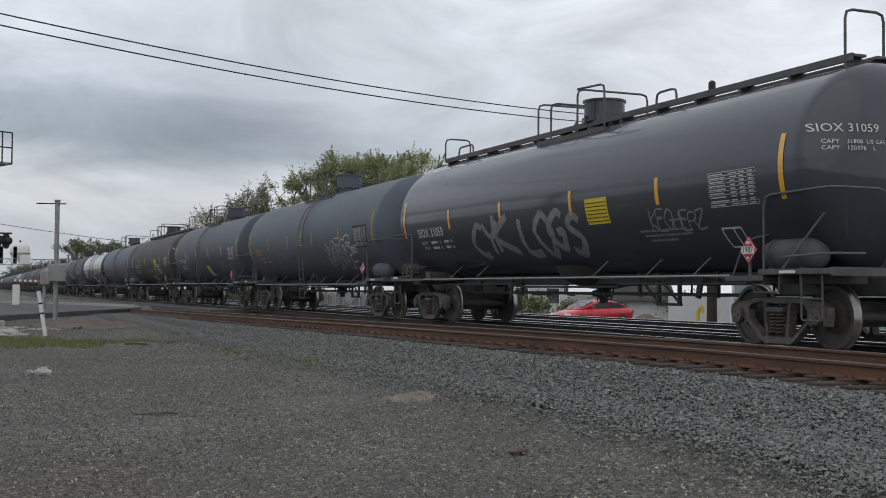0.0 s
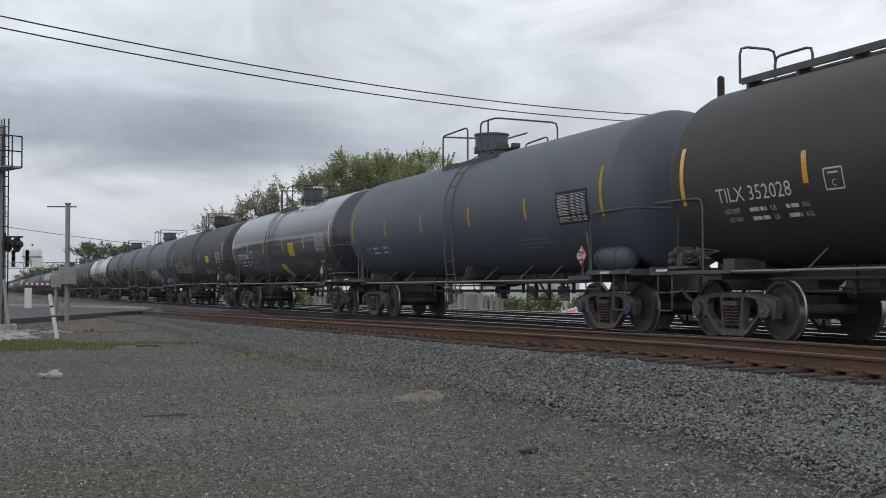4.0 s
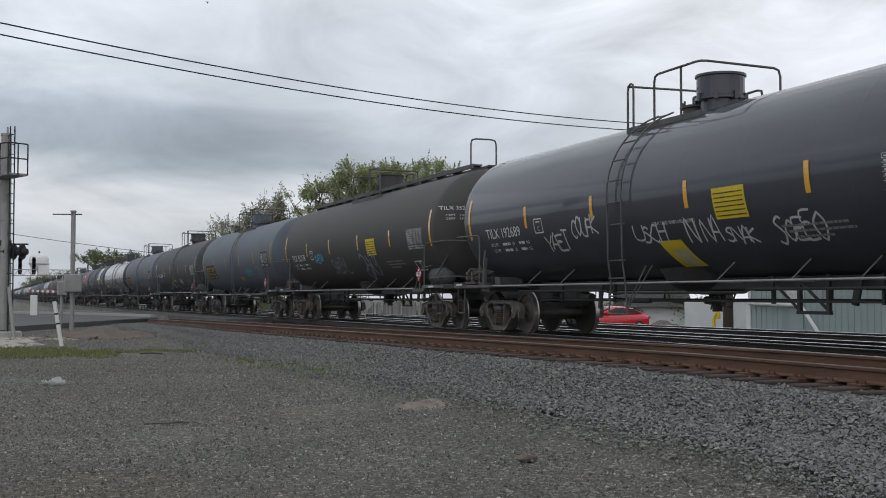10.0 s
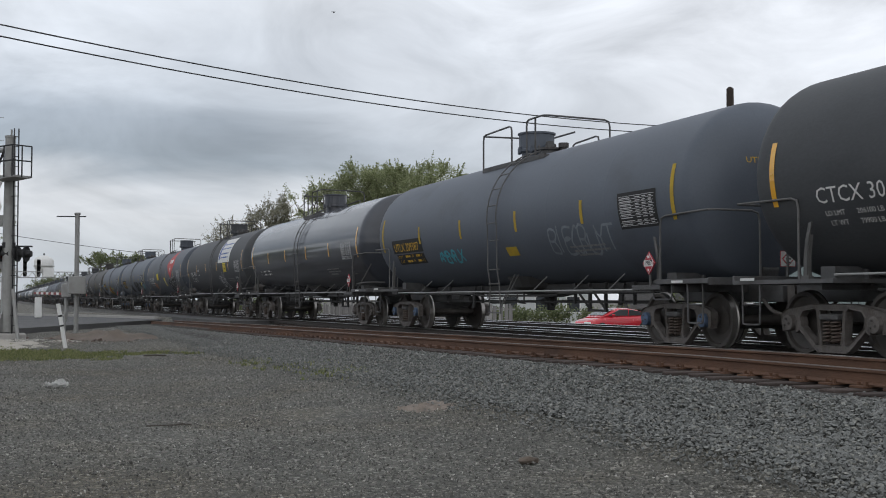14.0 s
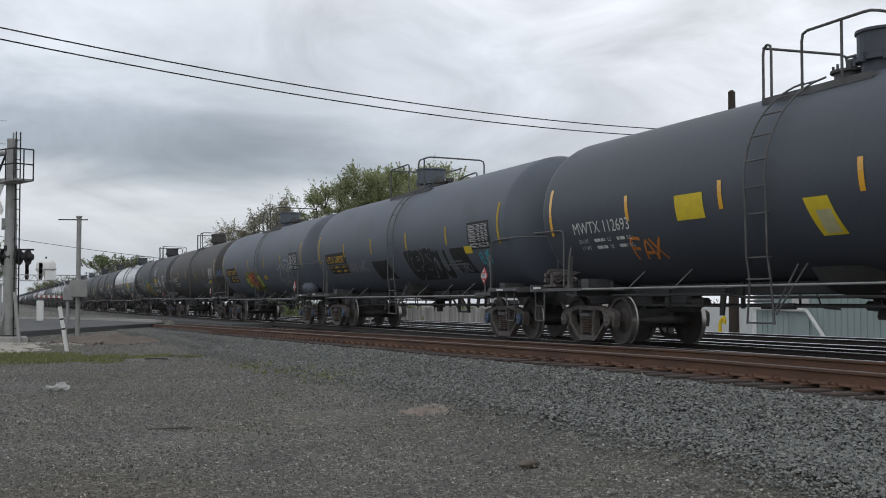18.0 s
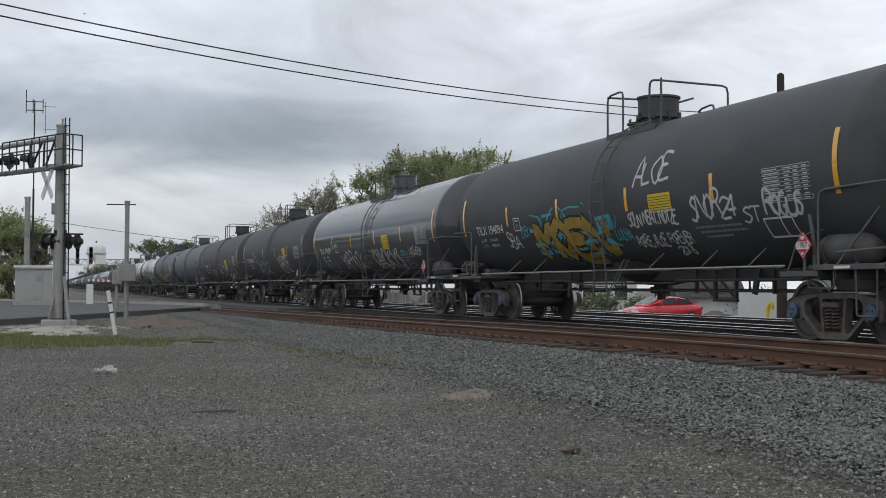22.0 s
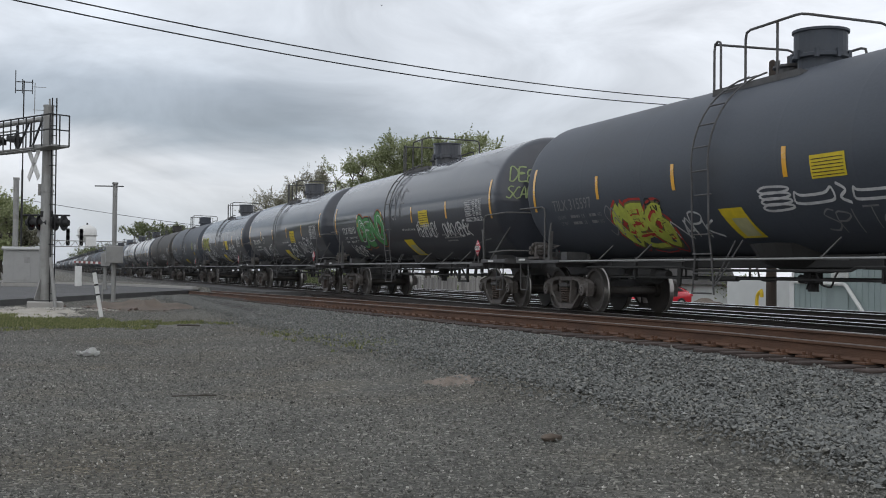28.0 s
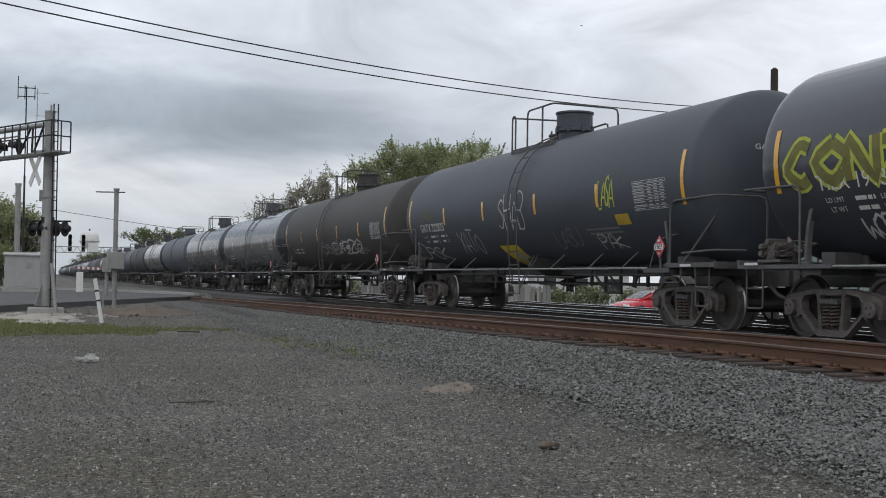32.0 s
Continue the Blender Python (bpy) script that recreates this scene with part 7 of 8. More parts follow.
def heap(name, x, y, w, d, h, mat, label, category, seed):
    bm = bmesh.new()
    n = 22
    g = [[bm.verts.new((x + w * (i / n - 0.5), y + d * (j / n - 0.5), ground_z(x + w * (i / n - 0.5), y + d * (j / n - 0.5)) - 0.03 + h * max(0, 0.85 - (2 * i / n - 1) ** 2 - (2 * j / n - 1) ** 2 + 0.7 * noise.noise((i * 0.33, j * 0.33, seed + 9))) * (0.8 + 0.8 * noise.noise((i * 0.4, j * 0.4, seed)))))
          for j in range(n + 1)] for i in range(n + 1)]
    for a, b in zip(g, g[1:]):
        for j in range(n):
            bm.faces.new((a[j], b[j], b[j + 1], a[j + 1]))
    return tagged(part(name, bm, mat, None, smooth=True), label, category)


heap("sand_patch", -36.6, 0.1, 5.6, 3.4, 0.15, SAND, "patch of pale sand by the signal footing", "sand", 2)
heap("sand_patch", -38.9, 2.2, 1.2, 1.3, 0.06, SAND, "patch of pale sand beside the road", "sand", 3)
heap("dirt_patch", -41.2, 3.6, 7.0, 3.8, 0.30, DIRT, "low brown mound of dirt and rubble by the road", "dirt", 6)
heap("bare_dirt", -13.85, 5.15, 1.1, 0.85, 0.085, BARE, "small bare patch of light dirt in the gravel", "dirt", 4)


pl, sz = scatter(2600, -38.6, -36.2, -1.4, 1.8, (0.02, 0.045), 31, 1.0, lambda x, y: ((x + 37.5) / 1.15) ** 2 + ((y - 0.2) / 1.55) ** 2 < 0.75 + 0.6 * noise.noise((x * 1.7, y * 1.7, 1)))
stones("pale_gravel", [(x, y, z + 0.06) for x, y, z in pl], sz, PALE_STONE, "pale broken gravel round the signal footing", "gravel", 32, True)


def rubble():
    r = random.Random(12)
    for k in range(130):
        x, y = r.gauss(-40.6, 1.5), r.gauss(3.4, 0.8)
        bm = bmesh.new()
        s = 0.015 + 0.045 * r.random() ** 2.5
        box(bm, -s * 1.5, s * 1.5, -s, s, -s * 0.5, s * 0.6, s * 0.2, pose(0, 0, 0, r.uniform(-25, 25), r.uniform(-25, 25), r.uniform(0, 180)))
        tagged(part("rubble", bm, BRICK_DARK, None, m=pose(x, y, ground_z(x, y) + s * 0.35)), "broken brick-coloured rubble beside the road", "rubble", "rubble pieces")


rubble()


def litter():
    r = random.Random(3)
    bm = bmesh.new()
    n = 9
    g = [[bm.verts.new((0.24 * (i / n - 0.5) + r.uniform(-0.012, 0.012), 0.36 * (j / n - 0.5) + r.uniform(-0.012, 0.012), 0.05 + 0.13 * noise.noise((i * 0.55, j * 0.5, 5)))) for j in range(n + 1)] for i in range(n + 1)]
    for a, b in zip(g, g[1:]):
        for j in range(n):
            bm.faces.new((a[j], b[j], b[j + 1], a[j + 1]))
    bmesh.ops.solidify(bm, geom=list(bm.faces), thickness=0.004)
    tagged(part("paper_litter", bm, WHITE_PAINT, None, m=pose(-20.85, 1.08, 0.0, 0, 0, 4)), "crumpled white paper litter on the gravel", "litter")
    bm = bmesh.new()
    pipe(bm, ((-0.15, -0.26, 0.04), (-0.03, 0.0, 0.05), (0.08, 0.26, 0.04)), 0.022, 6)
    tagged(part("branch", bm, BARK, None, m=pose(-29.2, 3.8, ground_z(-29.2, 3.8))), "dark stick lying on the gravel", "branch")
    bm = bmesh.new()
    bmesh.ops.create_icosphere(bm, subdivisions=2, radius=0.06)
    for v in bm.verts:
        v.co = Vector((v.co.x, v.co.y * 1.6, v.co.z * 0.6)) * (1 + 0.35 * noise.noise(v.co * 30))
    tagged(part("clod", bm, DIRT, None, m=pose(-9.14, 4.36, ground_z(-9.14, 4.36) + 0.02)), "dark brown clod of earth on the gravel", "clod")
    bm = bmesh.new()
    pipe(bm, ((0, -0.3, 0.012), (0.05, 0, 0.018), (0.03, 0.22, 0.012)), 0.008, 5)
    pipe(bm, ((0.045, -0.04, 0.015), (-0.08, 0.16, 0.02)), 0.006, 5)
    tagged(part("twig", bm, BARK, None, m=pose(-14.0, 2.03, 0.0)), "dry brown twigs on the gravel", "twig")


litter()


# ---- birds ----
def bird(span, rows):
    """A small dark bird on spread wings, that glides over the tracks."""
    t = tagged(new("bird"), "small dark bird gliding high over the tracks", "bird", "birds")
    bm = bmesh.new()
    lathe(bm, [(-0.30, 0.0), (-0.24, 0.05), (0.0, 0.075), (0.2, 0.06), (0.32, 0.045), (0.40, 0.0)], 8)
    bmesh.ops.recalc_face_normals(bm, faces=bm.faces)
    bmesh.ops.scale(bm, vec=(span, span, span), verts=bm.verts)
    part("body", bm, FEATHER, t, smooth=True)
    for s in (-1, 1):
        bm = bmesh.new()
        prism(bm, [(x * span, y * span * s) for x, y in ((0.14, 0.05), (0.20, 0.28), (0.02, 0.62), (-0.06, 0.40), (-0.10, 0.05))], -0.01 * span, 0.01 * span, pose(0, 0, 0.03 * span) @ pose(0, 0, 0, 90 + 18 * s, 0, 0))
        bmesh.ops.recalc_face_normals(bm, faces=bm.faces)
        part("wing", bm, FEATHER, t)
    bm = bmesh.new()
    prism(bm, [(x * span, y * span) for x, y in ((-0.25, 0.03), (-0.45, 0.10), (-0.45, -0.10), (-0.25, -0.03))], -0.008 * span, 0.008 * span, pose(0, 0, 0, 90, 0, 0))
    bmesh.ops.recalc_face_normals(bm, faces=bm.faces)
    part("tail", bm, FEATHER, t)
    BIRDS.append((t, rows))


FEATHER = material("dark_feathers", (0.03, 0.03, 0.032), 0.8, 0, 0.3, 20.0)
BIRDS = []
bird(0.32, ((0, -74.5, -9.3, 15.5), (6, -73.1, 2.6, 18.1), (8, -72.7, 6.5, 19.0), (10, -71.7, 12.5, 19.8), (14, -70.0, 19.9, 19.6), (16, -69.2, 23.4, 21.6), (32, -63.3, 50.3, 27.0)))
bird(0.22, ((0, -73.2, -58.8, 24.2), (21, -73.1, -0.5, 18.4), (23, -73.1, 5.0, 17.8), (25, -72.3, 11.6, 18.2), (28.5, -69.9, 22.0, 18.3), (30, -68.5, 26.4, 17.9), (32, -66.0, 32.3, 17.6)))


# ---- the train ----
# place along the track at the start, finish, guard style, mark, number, ink
TRAIN = [
    (-20.92, "gloss", "c", "SIOX", "31059"),
    (-38.77, "grey", "b", "UTLX", "", "amber"),
    (-56.62, "slate", "a", "CTCX", "301083"),
    (-74.47, "brown", "c", "TILX", "352028"),
    (-92.32, "grey", "b", "", ""),
    (-110.17, "gloss", "a", "CTCX", "731265"),
    (-128.02, "matte", "b", "TILX", "191695"),
    (-145.87, "grey", "b", "UTLX", "210517", "amber"),
    (-163.72, "grey", "b", "UTLX", "210237", "amber"),
    (-181.57, "gloss", "a", "TILX", "192689"),
    (-199.42, "brown", "c", "TILX", "352178"),
    (-217.27, "grey", "b", "UTLX", "212507", "amber"),
    (-235.12, "matte", "b", "CTCX", "301691"),
    (-252.97, "grey", "b", "UTLX", "209387", "amber"),
    (-270.82, "gloss", "b", "", ""),
    (-288.47, "matte", "b", "TCBX", "197030"),
    (-306.52, "slate", "a", "MWTX", "112693"),
    (-324.37, "grey", "b", "UTLX", "208292", "amber"),
    (-342.22, "grey", "b", "NATX", "364163", "amber"),
    (-360.07, "brown", "b", "TAEX", "2177"),
    (-377.92, "matte", "b", "TILX", "194094"),
    (-395.77, "gloss", "b", "TILX", "192093"),
    (-413.62, "matte", "b", "TCBX", "304066"),
    (-431.47, "matte", "b", "TILX", "191868"),
    (-449.32, "grey", "b", "", ""),
    (-467.17, "slate", "a", "TILX", "315597", "grey"),
    (-485.02, "gloss", "a", "TILX", "192131"),
    (-502.87, "gloss", "a", "TILX", "192174"),
    (-520.72, "gloss", "a", "TILX", "191321"),
    (-538.57, "slate", "b", "GATX", "222825"),
]
# cars whose top platform differs from the rest of their style
TOP_OF = {1: "d", 2: "e", 6: "g", 12: "m", 14: "g", 15: "m", 18: "h", 19: "e", 20: "f", 21: "g", 22: "m", 23: "a", 29: "a"}


def make_train():
    cars = []
    for k, row in enumerate(TRAIN):
        cars.append(add_car(*row, top=TOP_OF.get(k, "")))
    return cars


train = make_train()
# the far end of the train
ORDER = ("brown", "gloss", "gloss", "grey", "gloss", "matte", "slate", "grey", "matte", "gloss", "brown", "grey")
last = TRAIN[-1][0]
for k in range(34):
    far_car = add_car(last - 17.85 * (k + 1), ORDER[k % 12], "ab"[k % 2], full=k < 3)
    if k < 3:
        train.append(far_car)


# ---- markings and graffiti on the cars ----
SPRAY_WHITE = material("white_spray_paint", (0.50, 0.50, 0.50), 0.7, 0, 0.35, 6.0)
SPRAY_GREY = material("thin_grey_spray_paint", (0.20, 0.20, 0.205), 0.75, 0, 0.4, 6.0)
SPRAY_PALE = material("pale_blue_grey_spray_paint", (0.19, 0.215, 0.235), 0.75, 0, 0.4, 5.0)
SPRAY_BLUE = material("dull_blue_spray_paint", (0.08, 0.135, 0.20), 0.75, 0, 0.4, 6.0)
SPRAY_TEAL = material("teal_spray_paint", (0.07, 0.32, 0.38), 0.7, 0, 0.35, 6.0)
SPRAY_LIME = material("yellow_green_spray_paint", (0.42, 0.46, 0.07), 0.7, 0, 0.35, 6.0)
SPRAY_OLIVE = material("olive_spray_paint", (0.16, 0.15, 0.045), 0.75, 0, 0.4, 6.0)
SPRAY_MIST = material("thin_pale_green_spray_paint", (0.27, 0.33, 0.15), 0.75, 0, 0.4, 6.0)
SPRAY_GOLD = material("gold_spray_paint", (0.30, 0.20, 0.03), 0.7, 0, 0.5, 5.0)
SPRAY_ORANGE = material("orange_spray_paint", (0.48, 0.17, 0.03), 0.7, 0, 0.35, 6.0)
SPRAY_RUST = material("burnt_orange_spray_paint", (0.30, 0.10, 0.025), 0.75, 0, 0.4, 6.0)
SPRAY_RED = material("red_spray_paint", (0.42, 0.04, 0.03), 0.7, 0, 0.35, 6.0)
SPRAY_GREEN = material("green_spray_paint", (0.06, 0.24, 0.07), 0.7, 0, 0.35, 6.0)
PALE_INK = material("pale_yellow_panel_paint", (0.42, 0.40, 0.22), 0.7, 0, 0.2, 6.0)
LOGO_BLUE = material("blue_sign_paint", (0.03, 0.08, 0.28), 0.6, 0, 0.1, 6.0)
LOGO_RED = material("faded_red_panel_paint", (0.42, 0.045, 0.04), 0.6, 0, 0.2, 3.0)


def tag(car, x0, x1, z0, z1, mat, seed, w, letters):
    tagged(part("graffiti_tag", scrawl(x0, x1, z0 + 0.02, z1 - 0.02, mat, seed, w, letters), None, car), "sprayed graffiti scrawl", kind="stuff")


def words(car, x0, x1, z0, z1, mat, seed, w, text, lean=0.15):
    bm = bmesh.new()
    trim = 0.07 * (x1 - x0)
    capitals(bm, text, x0 + trim, x1 - trim, z0 + 0.13 * (z1 - z0), z1 - 0.10 * (z1 - z0), seed, w * 1.05, 0.007, 0, lean, 1.5, 1.22)
    tagged(part("graffiti_tag", mesh_of("graffiti_tag", bm, mat), None, car), "sprayed graffiti lettering", kind="stuff")


def throwup(car, x0, x1, z0, z1, line, fill, seed, text, fat, rim=0.045):
    """Fat sprayed letters with an outline, closed or bare inside."""
    bm = bmesh.new()
    capitals(bm, text, x0, x1, z0 + fat * 0.5, z1 - fat * 0.5, seed, fat + 2 * rim, 0.0065, 0, 0.05, 0.8)
    capitals(bm, text, x0, x1, z0 + fat * 0.5, z1 - fat * 0.5, seed, fat, 0.0100, 1, 0.05, 0.8)
    tagged(part("graffiti_piece", mesh_of("graffiti_piece", bm, [line, fill]), None, car), "fat outlined graffiti letters", kind="stuff")


def piece(car, x0, x1, z0, z1, line, fill, seed, letters):
    tagged(part("graffiti_piece", bubble(x0, x1, z0, z1, line, fill, seed, 0.045, letters), None, car), "sprayed bubble-shaped graffiti piece", kind="stuff")


def underlay(car, x0, x1, z0, z1, mat, seed, text, fat):
    """A wide sprayed ground that follows the letters of a piece."""
    bm = bmesh.new()
    capitals(bm, text, x0, x1, z0, z1, seed, fat, 0.004, 0, 0.05, 0.8)
    tagged(part("paint_patch", mesh_of("paint_patch", bm, mat), None, car), "sprayed ground of a graffiti piece", kind="stuff")


def halo(car, x0, x1, z0, z1, mat, seed):
    """A ragged sprayed ground behind a piece."""
    r, bm = random.Random(seed), bmesh.new()
    cx, cz = (x0 + x1) / 2, (z0 + z1) / 2
    loop = spline([(cx + (x1 - x0) / 2 * r.uniform(0.95, 1.03) * math.copysign(abs(math.cos(a)) ** 0.5, math.cos(a)), cz + (z1 - z0) / 2 * r.uniform(0.92, 1.05) * math.copysign(abs(math.sin(a)) ** 0.6, math.sin(a))) for a in np.linspace(0, 2 * math.pi, 22, endpoint=False)], True, 6)[:-1]
    rings = [[bm.verts.new(on_tank(cx + (x - cx) * f, cz + (z - cz) * f, 0.004)) for x, z in loop] for f in (1.0, 0.75, 0.5, 0.25)]
    for p, q in zip(rings, rings[1:]):
        for j in range(len(p)):
            bm.faces.new((p[j], p[(j + 1) % len(p)], q[(j + 1) % len(p)], q[j]))
    bm.faces.new(rings[-1])
    bmesh.ops.recalc_face_normals(bm, faces=bm.faces)
    part("paint_patch", mesh_of("paint_patch", bm, mat), None, car, "sprayed ground of a graffiti piece")


def head_tag(car, y0, y1, z0, z1, mat, seed, w, text):
    bm = bmesh.new()
    capitals(bm, text, y0, y1, z0, z1, seed, w, 0.007)
    me = mesh_of("graffiti_tag", bm, mat)
    for v in me.vertices:
        v.co = on_head(v.co.x, v.co.z, 0.012)
    tagged(part("graffiti_tag", me, None, car), "sprayed graffiti scrawl", kind="stuff")


def capital_shine(car, x0, x1, z0, z1, seed, text, fat):
    """A thin white gleam along fat letters."""
    bm = bmesh.new()
    capitals(bm, text, x0 + fat * 0.3, x1 + fat * 0.3, z0 + fat * 0.55, z1 - fat * 0.4, seed, 0.03, 0.0125, 0, 0.05, 0.8)
    tagged(part("graffiti_piece", mesh_of("graffiti_piece", bm, SPRAY_WHITE), None, car), "white gleam on graffiti letters", kind="stuff")


def bones(car):
    """A long bony arm drawn in white outline."""
    bm = bmesh.new()
    for k in range(4):
        z = 1.83 + 0.085 * k
        ribbon(bm, spline([(0.62, z), (0.8, z + 0.05), (1.25, z + 0.035), (1.4, z), (1.25, z - 0.035), (0.8, z - 0.045), (0.62, z)]), 0.035, 0.008)
    for a, b in ((1.45, 2.35), (2.75, 4.25)):
        ribbon(bm, spline([(a, 1.88), (a + 0.05, 2.02), (a + 0.2, 1.97), (b - 0.2, 1.98), (b - 0.02, 2.05), (b, 1.9), (b - 0.2, 1.86), (a + 0.2, 1.85), (a, 1.88)]), 0.04, 0.008)
    ribbon(bm, spline([(2.45, 2.1), (2.62, 2.0), (2.48, 1.9), (2.66, 1.82)]), 0.045, 0.008)
    tagged(part("graffiti_piece", mesh_of("graffiti_piece", bm, SPRAY_WHITE), None, car), "white outline drawing of arm bones", kind="stuff")


def cover(car, x0, x1, z0, z1, mat):
    part("paint_patch", patch_mesh("paint_patch", x0, x1, z0, z1, mat, 0.004, -0.12), None, car, "black cover-up paint patch")


def notice(car, x0, x1, z0, z1):
    p = part("notice_panel", patch_mesh("notice_panel", x0, x1, z0, z1, YELLOW, 0.006), None, car, "yellow emergency notice panel")
    h = (z1 - z0) / 7
    tagged(part("small_print", bars_mesh([(x0 + 0.04, x1 - 0.04, z0 + h * (k + 0.6), h * 0.27) for k in range(6)], BLACK_INK, 0.010), None, p), kind="stuff")


def panel(car, x0, x1, z0, z1):
    part("notice_panel", patch_mesh("notice_panel", x0, x1, z0, z1, YELLOW, 0.008), None, car, "plain yellow panel")


def smallpanel(car, x0, x1, z0, z1):
    part("notice_panel", patch_mesh("notice_panel", x0, x1, z0, z1, AMBER_FADED, 0.006), None, car, "faded yellow stencil panel")


def label(car, x0, x1, z0, z1):
    x0, x1 = x0 + 0.17 * (x1 - x0), x1 - 0.25 * (x1 - x0)
    p = part("notice_panel", patch_mesh("notice_panel", x0, x1, z0, z1, YELLOW, 0.006, -0.16), None, car, "yellow and pale stencil panel")
    part("pale_half", patch_mesh("pale_half", x0 + (x1 - x0) * 0.3, x1 - 0.05, z0 + 0.03, z0 + (z1 - z0) * 0.66, PALE_INK, 0.010, -0.05), None, p)


def frame_mark(car, x0, x1, z0, z1):
    bm = bmesh.new()
    for pts in (((x0, z0), (x1, z0)), ((x1, z0), (x1, z1)), ((x1, z1), (x0, z1)), ((x0, z1), (x0, z0)), ((x0 * 0.4 + x1 * 0.6, z0), (x0 * 0.4 + x1 * 0.6, z1))):
        ribbon(bm, [tuple(np.array(pts[0]) + (np.array(pts[1]) - np.array(pts[0])) * k / 3) for k in range(4)], 0.028, 0.008)
    part("inspection_frame", mesh_of("inspection_frame", bm, WHITE_INK), None, car, "white stencilled frame")


def signboard(car, x0, x1, z0, z1):
    """A white company panel; its name is drawn as plain bars."""
    p = part("company_panel", patch_mesh("company_panel", x0, x1, z0, z1, WHITE_INK, 0.006), None, car, "white company panel with blue bars")
    w, h = x1 - x0, z1 - z0
    part("logo_block", patch_mesh("logo_block", x0 + w * 0.06, x0 + w * 0.17, z0 + h * 0.12, z1 - h * 0.12, LOGO_BLUE, 0.010), None, p)
    bm_rows = [(x0 + w * 0.22, x0 + w * 0.95, z0 + h * 0.56, h * 0.22), (x0 + w * 0.22, x0 + w * 0.84, z0 + h * 0.18, h * 0.22)]
    tagged(part("name_bars", bars_mesh(bm_rows, LOGO_BLUE, 0.010), None, p), kind="stuff")


def diamond(car, x0, x1, z0, z1):
    """A large red diamond emblem with white bars."""
    bm = bmesh.new()
    n = 14
    cx, cz, a, b = (x0 + x1) / 2, (z0 + z1) / 2, (x1 - x0) / 2, (z1 - z0) / 2
    grid = [[bm.verts.new(on_tank(cx + a * (u - v) , cz + b * (u + v - 1), 0.006)) for v in np.linspace(0, 1, n)] for u in np.linspace(0, 1, n)]
    for p, q in zip(grid, grid[1:]):
        for k in range(n - 1):
            bm.faces.new((p[k], q[k], q[k + 1], p[k + 1]))
    bmesh.ops.recalc_face_normals(bm, faces=bm.faces)
    p = part("emblem", mesh_of("emblem", bm, LOGO_RED), None, car, "large red diamond emblem with white bars")
    rows = [(cx - a * 0.42, cx + a * 0.42, cz + b * 0.05, b * 0.24)]
    tagged(part("name_bars", bars_mesh(rows, WHITE_INK, 0.010), None, p), kind="stuff")
    rows = [(cx - a * (0.16 - 0.05 * abs(k - 1.5)), cx + a * (0.16 - 0.05 * abs(k - 1.5)), cz - b * (0.22 + 0.09 * k), b * 0.045) for k in range(4)]
    bm = bmesh.new()
    for r0, r1, z, h in rows:
        bm.faces.new([bm.verts.new(on_tank(px, pz, 0.010)) for px, pz in ((r0, z), (r1, z), (r1, z + h), (r0, z + h))])
    tagged(part("emblem_lines", mesh_of("emblem_lines", bm, WHITE_INK), None, p), kind="stuff")


words(train[0], -3.9, 2.0, 1.45, 2.42, SPRAY_GREY, 41, 0.15, "CYK.LOGS")
words(train[0], 3.92, 5.69, 1.76, 2.14, SPRAY_GREY, 2, 0.03, "KEGHERZ")
notice(train[0], 1.97, 2.77, 2.03, 2.50)
frame_mark(train[0], 5.90, 6.38, 1.51, 1.79)
words(train[1], -4.10, -1.48, 1.55, 2.24, SPRAY_GREY, 5, 0.03, "TALY OR KX")
words(train[1], -0.50, 2.26, 1.60, 2.03, SPRAY_GREY, 6, 0.03, "NAFIALA AX")
throwup(train[1], 2.82, 5.49, 1.47, 2.35, SPRAY_WHITE, BLUE_GREY, 7, "NOTSE", 0.16, 0.045)
words(train[1], 5.27, 5.95, 1.90, 2.14, SPRAY_WHITE, 8, 0.035, "YBS")
words(train[1], -0.35, 0.41, 2.28, 2.73, SPRAY_LIME, 9, 0.03, "CEES")
label(train[2], 0.15, 1.28, 1.44, 1.91)
throwup(train[2], 1.26, 2.68, 1.53, 2.24, SPRAY_BLUE, SLATE, 11, "S4B", 0.13, 0.03)
words(train[2], 2.62, 3.80, 1.60, 1.97, SPRAY_BLUE, 12, 0.035, "LOTS")
words(train[2], 3.66, 4.79, 1.74, 2.13, SPRAY_GREY, 13, 0.03, "GROOPSX")
words(train[2], 5.53, 5.99, 1.68, 1.86, SPRAY_GREY, 14, 0.025, "FEB")
words(train[2], -5.27, -2.46, 1.71, 2.17, SPRAY_BLUE, 15, 0.05, "SMARNY")
notice(train[3], 1.98, 2.81, 2.11, 2.57)
label(train[3], -0.34, 0.99, 1.25, 1.64)
words(train[3], -1.38, 1.43, 1.77, 2.06, SPRAY_GREY, 18, 0.03, "POORCKSAVAGE")
words(train[3], 1.51, 2.40, 1.63, 2.08, SPRAY_LIME, 19, 0.035, "SEPES")
words(train[3], 2.94, 4.34, 1.60, 1.98, SPRAY_WHITE, 20, 0.04, "RAIRZ")
tag(train[3], 2.67, 4.43, 1.94, 2.26, SPRAY_WHITE, 21, 0.03, 2)
notice(train[5], 2.18, 2.98, 2.05, 2.52)
label(train[5], 0.16, 1.31, 1.33, 1.78)
words(train[5], -4.87, -2.81, 1.62, 2.01, SPRAY_GREY, 24, 0.05, "MOALYOS")
frame_mark(train[5], 5.87, 6.45, 1.51, 1.78)
panel(train[6], 3.28, 4.08, 2.19, 2.52)
words(train[6], -4.71, -0.84, 1.73, 2.14, SPRAY_WHITE, 27, 0.035, "ROEK.SURGE.BMB")
